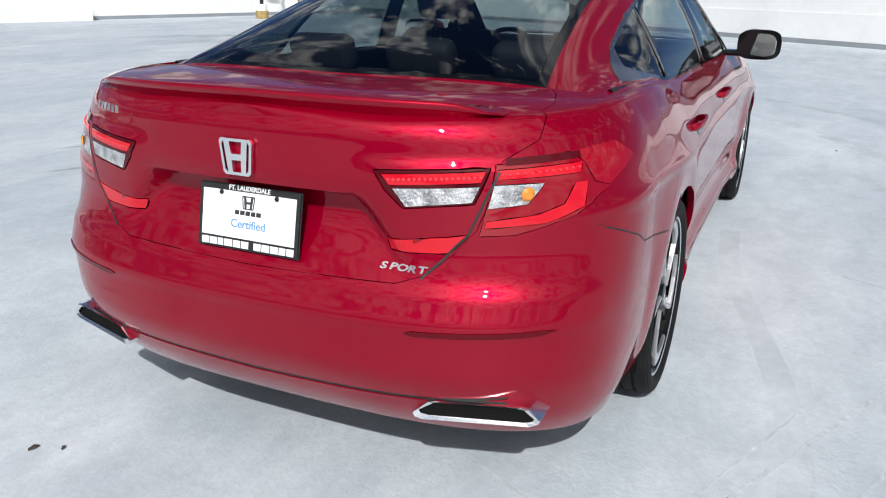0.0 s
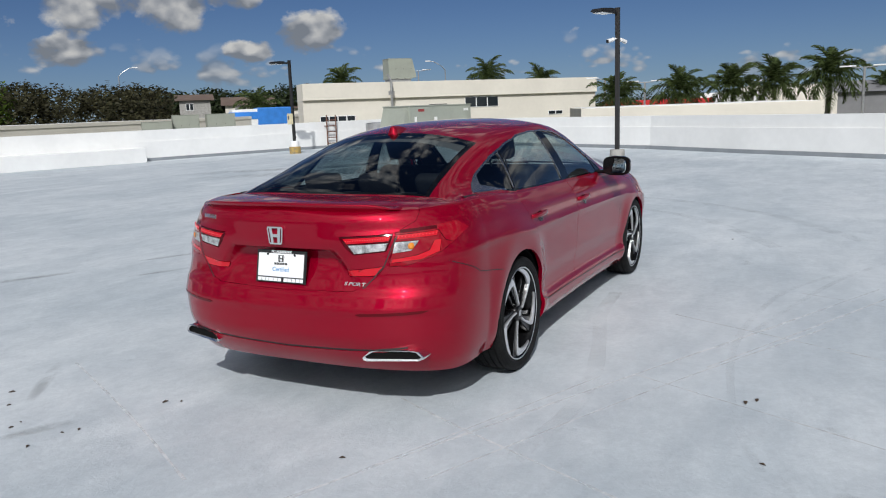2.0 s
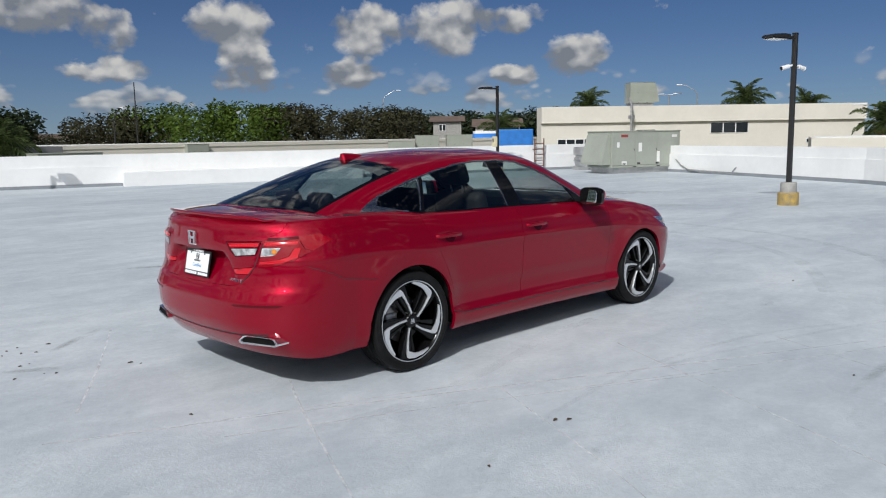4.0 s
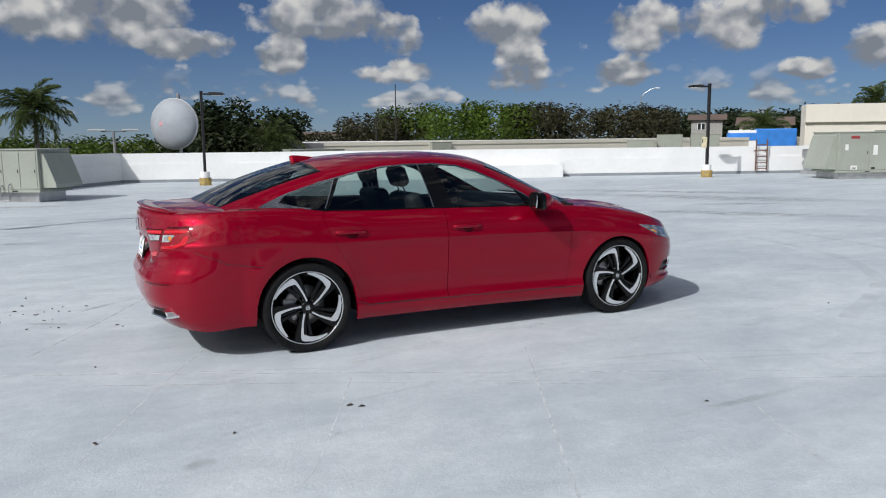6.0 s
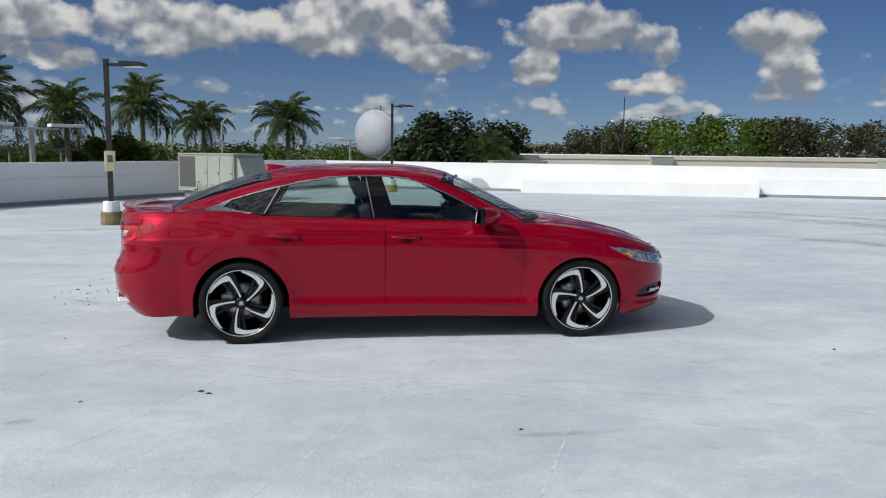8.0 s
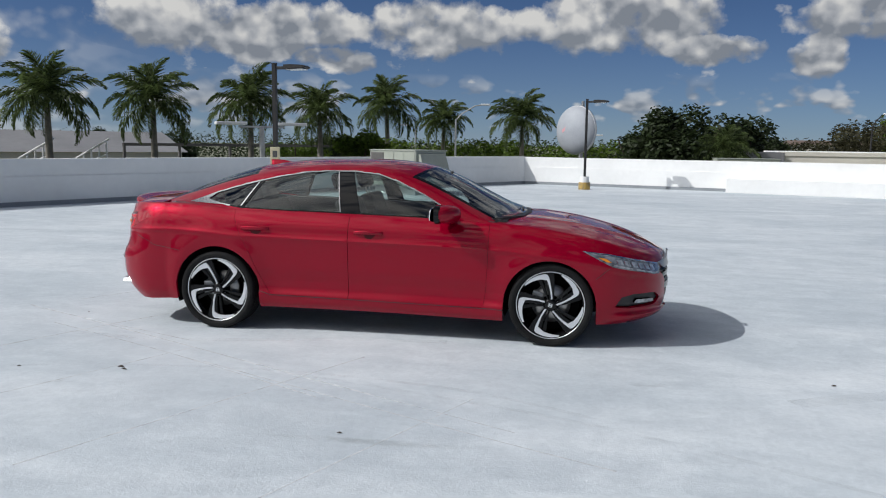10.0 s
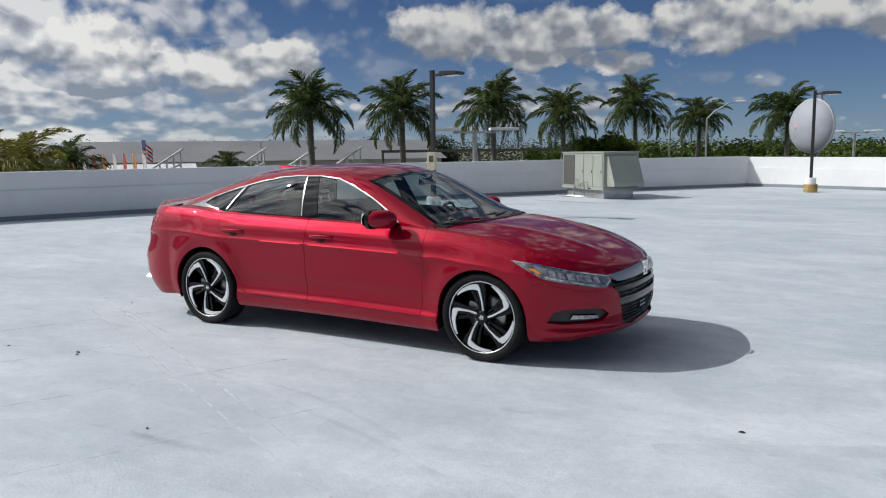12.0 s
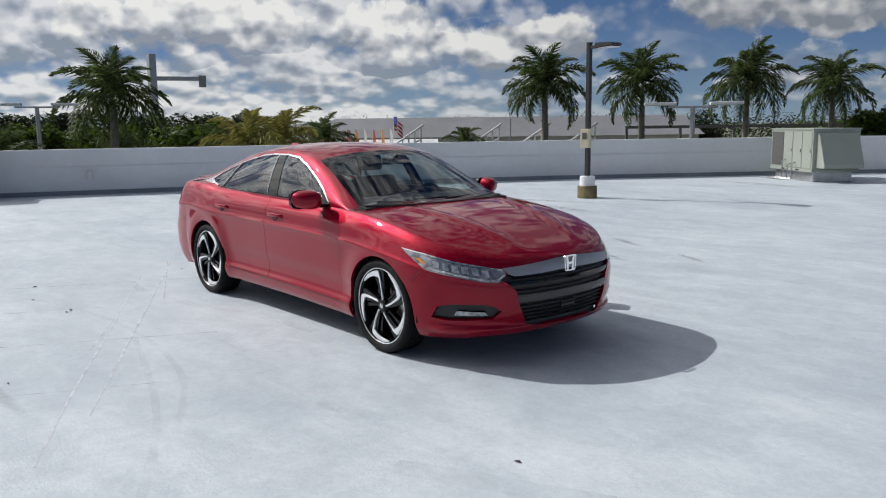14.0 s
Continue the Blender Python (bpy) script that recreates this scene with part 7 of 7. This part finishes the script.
for i, (az_, d, tp, w) in enumerate(((-46.6, 50, 0.9, 2.6), (-41.0, 46, 0.8, 2.8), (-33.0, 50, 0.9, 5), (-24.0, 60, 0.9, 5))):
    a = math.radians(az_)
    tree(5.8 + d * math.sin(a), -4.1 + d * math.cos(a), tp, w * 1.6, 300 + i, M_LEAF, "green shrub showing over the parapet", leaf=0.2, n=1400)

woods("woods", [(20.5, 31.0, 92, 6.4, 650)], M_LEAF, "belt of bright green trees beyond the roofs", 1, 0.26)
woods("woods", [(16.5, 22.5, 98, 5.0, 450), (29.0, 40.5, 96, 6.0, 600), (12.0, 19.0, 112, 3.2, 400)], M_SCRUB, "belt of grey-brown scrub trees", 2, 0.24)
woods("woods", [(38.5, 53.0, 135, 6.6, 600), (60.0, 110.0, 190, 3.6, 200), (-20.0, 16.0, 150, 2.8, 200)], M_LEAFD, "far belt of dark trees", 3, 0.36)
woods("woods", [(-96.0, -60.0, 78, 3.4, 420), (-60.0, -20.0, 170, 3.8, 200)], M_LEAFD, "belt of mixed dark trees to the west", 4, 0.3)
woods("woods", [(-90.0, -62.0, 66, 2.2, 360), (-14.0, 3.0, 85, 2.2, 300)], M_LEAF, "low green trees beyond the parapet", 5, 0.26)


def building(label, m, L, D, z0, z1, wall_m, roof_m=None, cap=0.3, windows=(), band=None, gable=0.0):
    """A block with a parapet cap or a pitched roof; x along its long face, which looks to -y."""
    bl_ = thing("building", m, label, "building", "town buildings")
    part("wall", box(0, 0, z0, L, D, z1, 0.02), wall_m, bl_)
    if gable:
        b = bmesh.new()
        prism([(-0.5, z1), (D / 2, z1 + gable), (D + 0.5, z1)], -0.6, L + 0.6, "yz", b)
        part("roof", b, roof_m, bl_)
    else:
        part("roof", box(0.2, 0.2, z1 - 0.02, L - 0.2, D - 0.2, z1 + 0.02), roof_m or wall_m, bl_)
        if cap:
            part("parapet_cap", box(-0.06, -0.06, z1 - cap, L + 0.06, 0.25, z1 + 0.05, 0.01), wall_m, bl_)
    if band:
        part("band", box(-0.04, -0.30, band, L + 0.04, 0.0, band + 0.10), wall_m, bl_)
        part("upper_wall", box(-0.02, -0.28, band + 0.10, L + 0.02, 0.0, z1 + 0.02), wall_m, bl_)
    for x0, x1, w0, w1, n in windows:
        fr = part("window", box(x0, -0.05, w0, x1, 0.02, w1, 0.01), M_WHITEPAINT, bl_)
        for k in range(n):
            s = (x1 - x0) / n
            part("pane", box(x0 + k * s + 0.06, -0.07, w0 + 0.06, x0 + (k + 1) * s - 0.06, -0.04, w1 - 0.06), M_PANE, fr)
    return bl_


# the white block to the north-east, with its roof unit
W_M = frame2(58.1, 44.4, 0.751, -0.661)
building("long off-white flat-roofed building with a strip of dark windows", W_M, 33.3, 2.5, GROUND_Z, 4.20, M_CREAM, M_WALL, 0.0, ((17.2, 21.1, 1.40, 2.50, 3), (1.6, 5.2, 0.35, 1.05, 4), (27.2, 29.0, 0.3, 0.75, 2)), 2.62)
ru = hvac("weathered grey roof unit standing on the off-white building", frame2(65.0, 38.6, 0.751, -0.661) @ Matrix.Translation((0, 0, 4.2)), 2.5, 1.9, 2.3, 0.3, (0, 0), (1, 0.5))
pp = thing("vent_pipe", Matrix.Translation((64.0, 38.2, 0)), "grey vent pipe on the building's face", "pipe")
part("riser", tube([(0, -0.4, 0.3), (0, -0.4, 4.3), (0.4, 0.2, 4.9)], 0.13, 8), M_STEEL, pp)
part("bracket", box(-0.3, -0.45, 2.9, 0.5, -0.2, 3.3, 0.02), M_STEEL, pp)
# roofs between
building("low cream roof parapet of the neighbouring building", frame2(15.2, 53.6, 0.985, -0.05), 52, 30, GROUND_Z, 1.27, M_CREAM, M_WALL, 0.25)
# the parapet's return wall: its shaded face is put in as grey colour
building("end return of the cream parapet, coloured grey for its shade", frame2(10.9, 52.8, 0.98, 0.05), 4.6, 3.0, GROUND_Z, 1.26, M_ROOFG, M_ROOFG, 0.0)
building("off-white parapet of the adjoining roof", frame2(30.5, 8.3, 0.36, -0.933), 10.8, 8, GROUND_Z, 1.22, M_CREAM, M_WALL, 0.0)
hvac("low grey air unit behind the parapet", frame2(8.3, 36.0, 1, 0), 3.1, 1.6, 0.99, 0.1, (0, 0), None)
hvac("pale box-shaped air unit on the neighbouring roof", frame2(24.5, 52.5, 0.98, -0.1), 1.75, 1.2, 1.22, 0.1, (0, 0), None)
for x, y, w, tp in ((38.6, 45.2, 2.2, 1.18), (40.8, 44.2, 2.0, 1.62), (43.2, 42.9, 2.2, 1.62)):
    hvac("grey air unit in a row on the neighbouring roof", frame2(x, y, 0.75, -0.66), w, 1.6, tp, 0.1, (0, 0), None)
bt = thing("tarpaulin_stack", frame2(57.3, 52.6, 0.75, -0.66), "bright blue tarpaulin over stacked roof goods", "tarpaulin")
part("stack", box(0, 0, 0.2, 2.6, 2.4, 2.02, 0.05), M_WHITEPAINT, bt)
part("cover", box(2.5, -0.15, 0.2, 6.2, 2.6, 2.15, 0.12), M_BLUE, bt)
part("band_cover", box(-0.1, -0.05, 1.0, 2.55, 2.45, 1.75, 0.05), M_BLUE, bt)
for az_, d, w, z1, g, mt in ((45.4, 118, 4.2, 3.7, 0.9, M_ROOFG), (48.4, 125, 7, 2.9, 1.3, M_TILE), (17.0, 118, 16, 2.1, 0.6, M_CREAM), (53.0, 130, 12, 2.2, 0.3, M_CREAM)):
    a = math.radians(az_)
    building("small far house with a shallow pitched roof", frame2(-5.4 + d * math.sin(a), -2.1 + d * math.cos(a), math.cos(a), -math.sin(a)), w, 8, GROUND_Z, z1, M_CREAM if mt is not M_ROOFG else M_CONC, M_TILE, 0, ((w * 0.2, w * 0.45, z1 - 1.4, z1 - 0.4, 2),), None, g)
# east: red awnings, pale roofs and a dark hall
for az0, d, L, z1, mt, lb in ((75.0, 100, 13, 1.45, M_REDCLOTH, "long red canopy in the street beyond"), (81.5, 120, 9, 2.1, M_WALL, "pale flat roof in the street beyond"), (84.0, 135, 16, 3.0, M_CREAM, "pale commercial building in the street beyond"), (90.0, 92, 20, 1.55, M_ROOFG, "dark grey hall with a low curved roof")):
    a = math.radians(az0)
    building(lb, frame2(-5.4 + d * math.sin(a), -2.1 + d * math.cos(a), math.cos(a), -math.sin(a)), L, 10, GROUND_Z, z1, mt, mt, 0, (), None, 1.2 if mt is M_ROOFG else 0)
# west: the long grey roof, flags and white frames
a = math.radians(-57.2)
building("long low hall with a grey sheet roof", frame2(5.8 + 96 * math.sin(a), -4.1 + 96 * math.cos(a), math.cos(math.radians(-50)), -math.sin(math.radians(-50))), 44, 16, GROUND_Z, 0.2, M_CREAM, M_ROOFG, 0, (), None, 2.4)
for k, az_ in enumerate((-43.5, -47.0, -52.6, -40.2)):
    a = math.radians(az_)
    d = 58
    g = thing("white_frame", frame2(5.8 + d * math.sin(a), -4.1 + d * math.cos(a), math.cos(a + 0.5), -math.sin(a + 0.5)), "white painted pipe frame with slanted top rail", "frame", "white frames")
    for j in range(5):
        part("upright", cyl(0.06, 0.06, (0.5 * j, 0, -3), (0.5 * j, 0, 0.35 + 0.30 * j), 8), M_WHITEPAINT, g)
    part("top_rail", tube([(0, 0, 0.35), (2.2, 0, 1.65)], 0.07, 8), M_WHITEPAINT, g)
    part("lower_rail", tube([(0, 0, -0.2), (2.0, 0, 0.6)], 0.06, 8), M_WHITEPAINT, g)
fp = thing("flag_pole", Matrix.Translation((-50.5, 38.7, GROUND_Z)), "striped red and white flag on a slim pole", "flag")
part("pole", cyl(0.05, 0.04, (0, 0, 0), (0, 0, 9.0), 8), M_WHITEPAINT, fp)
M_STRIPE_R, M_STRIPE_B = mat("flag_red", (0.5, 0.04, 0.05), 0.7), mat("flag_blue", (0.05, 0.07, 0.25), 0.7)
for k in range(7):
    b = bmesh.new()
    rows = []
    for j in range(9):
        x = 0.06 + 1.9 * j / 8
        sag = 0.9 * (j / 8) ** 1.5
        y = 0.12 * math.sin(j * 1.1)
        rows.append([b.verts.new((x * 0.62, y, 8.9 - k * 0.17 - sag)), b.verts.new((x * 0.62, y, 8.9 - (k + 1) * 0.17 - sag))])
    for p, q in zip(rows, rows[1:]):
        b.faces.new((p[0], p[1], q[1], q[0]))
    bmesh.ops.solidify(b, geom=list(b.faces), thickness=0.01)
    part("stripe", b, M_STRIPE_R if k % 2 == 0 else M_WHITEPAINT, fp)
part("canton", box(0.03, -0.06, 8.2, 0.5, -0.03, 8.9), M_STRIPE_B, fp)
M_FLAGS = [mat("pennant_red", (0.55, 0.08, 0.05), 0.7), mat("pennant_orange", (0.65, 0.25, 0.06), 0.7), mat("pennant_white", (0.75, 0.72, 0.70), 0.7)]
for k in range(9):
    a = math.radians(-58.0 + 0.62 * k)
    d = 62
    f = thing("banner_flag", Matrix.Translation((5.8 + d * math.sin(a), -4.1 + d * math.cos(a), GROUND_Z)), "small feather banner on a pole in the car park", "flag", "feather banners")
    part("pole", cyl(0.03, 0.025, (0, 0, 0), (0, 0, 7.9), 6), M_WHITEPAINT, f)
    part("banner", prism([(0.02, 6.2), (0.32, 6.5), (0.36, 7.2), (0.20, 7.75), (0.02, 7.9)], -0.01, 0.01, "xz"), M_FLAGS[k % 3], f)
bt2 = building("white marquee roof in the car park below", frame2(-44.0, 31.0, 0.62, 0.78), 5, 4, GROUND_Z, -0.35, M_WHITEPAINT, M_WHITEPAINT, 0, (), None, 0.9)

# the neighbouring car park's canopy with a white picket rail
cp = thing("car_park_canopy", frame2(-34.5, 52.0, 0.62, 0.785), "dark steel deck with a white picket railing beyond the palms", "car park")
part("deck_edge", box(0, -0.2, -1.75, 30, 0.2, -1.2), M_HVACD, cp)
part("deck_slab", box(0, 0.2, -1.7, 30, 9.0, -1.3), M_CONC, cp)
part("top_rail", box(0, -0.06, 0.05, 30, 0.06, 0.13), M_WHITEPAINT, cp)
for k in range(76):
    part("picket", box(k * 0.4, -0.07, -1.15, k * 0.4 + 0.2, 0.04, 0.06), M_WHITEPAINT, cp)
for k in range(7):
    part("column", box(k * 4.8, -0.15, GROUND_Z, k * 4.8 + 0.3, 0.15, -1.2), M_HVACD, cp)
    part("canopy_post", box(k * 4.8, 2.9, -1.3, k * 4.8 + 0.2, 3.1, 1.3), M_HVACD, cp)
part("canopy_beam", box(0, 2.85, 1.1, 30, 3.15, 1.35), M_HVACD, cp)


def street_light(x, y, top, arm, heads, label, mt=None, lean=None):
    """A tall post with a cranked arm or with flat heads on both sides."""
    s = thing("street_light", Matrix.Translation((x, y, GROUND_Z)), label, "street light", "street lights")
    mt = mt or M_STEEL
    h = top - GROUND_Z
    d = Vector((*arm, 0)).normalized()
    if heads == 2:
        part("post", cyl(0.13, 0.10, (0, 0, 0), (0, 0, h - 0.25), 10), mt, s)
        part("crossbar", box(-0.95, -0.05, h - 0.30, 0.95, 0.05, h - 0.22, 0.01, None, Matrix.Rotation(math.atan2(d.y, d.x), 4, "Z")), mt, s)
        for k in (-1, 1):
            q = Matrix.Rotation(math.atan2(d.y, d.x), 4, "Z") @ Matrix.Translation((k * 1.25, 0, h - 0.12))
            part("lamp_head", box(-0.62, -0.22, -0.07, 0.62, 0.22, 0.05, 0.03, None, q), M_WHITEPAINT, s)
    else:
        part("post", cyl(0.11, 0.07, (0, 0, 0), (0, 0, h - 1.2), 10), mt, s)
        part("arm", tube([(0, 0, h - 1.3), d * 0.5 + Vector((0, 0, h - 0.75)), d * 1.6 + Vector((0, 0, h - 0.1)), d * 2.2 + Vector((0, 0, h))], 0.05, 8), mt, s)
        q = Matrix.Translation(d * 2.5 + Vector((0, 0, h + 0.02))) @ Matrix.Rotation(math.atan2(d.y, d.x), 4, "Z")
        part("lamp_head", box(-0.38, -0.16, -0.07, 0.38, 0.16, 0.07, 0.03, None, q), M_WHITEPAINT, s)
    return s


street_light(-11.6, 23.9, 2.45, (0.8, 0.6), 2, "pale double-headed car park light")
street_light(-16.9, 78.0, 3.7, (1, 0.2), 2, "pale double-headed car park light")
street_light(1.0, 62.0, 2.6, (1, 0.0), 2, "pale double-headed car park light")
street_light(-36.0, 6.2, 2.95, (0.3, 0.95), 2, "pale single-masted light in front of a palm")
street_light(83.0, 97.0, 9.2, (0.75, -0.66), 1, "tall grey street light with a cranked arm")
street_light(101.0, 50.0, 8.2, (-0.5, 0.85), 1, "tall grey street light with a cranked arm")
street_light(-9.5, 60.0, 4.9, (1, 0.1), 1, "tall grey street light with a cranked arm")
street_light(28.0, 74.2, 4.9, (0.1, 0.1), 1, "slim dark street mast beyond the roofs", M_POLE)
street_light(-59.0, 62.0, 3.6, (0.7, 0.7), 1, "grey street light over the far hall")
for az_, d, tp in ((77.9, 88, 3.6), (84.9, 90, 3.2), (91.5, 76, 3.8), (75.2, 84, 4.0), (62.0, 120, 7.2)):
    a = math.radians(az_)
    street_light(-5.4 + d * math.sin(a), -2.1 + d * math.cos(a), tp, (math.cos(a), -math.sin(a)), 2, "pale double-headed car park light")
ms = thing("radio_mast", Matrix.Translation((30.3, 74.2, GROUND_Z)), "slim dark antenna mast", "mast")
part("mast", cyl(0.12, 0.05, (0, 0, 0), (0, 0, 13.9), 8), M_POLE, ms)
cr = thing("tower_crane", Matrix.Translation((5.8 - 0.934 * 150, -4.1 + 0.357 * 150, GROUND_Z)), "far grey tower crane", "crane")
part("tower", box(-0.6, -0.6, 0, 0.6, 0.6, 21), M_STEEL, cr)
part("jib", box(-3, -0.4, 16.5, 9, 0.4, 17.2, 0, None, Matrix.Rotation(radians(70), 4, "Z")), M_STEEL, cr)
part("counterweight", box(7.8, -0.6, 15.4, 9, 0.6, 17.4, 0, None, Matrix.Rotation(radians(70), 4, "Z")), M_CONC, cr)
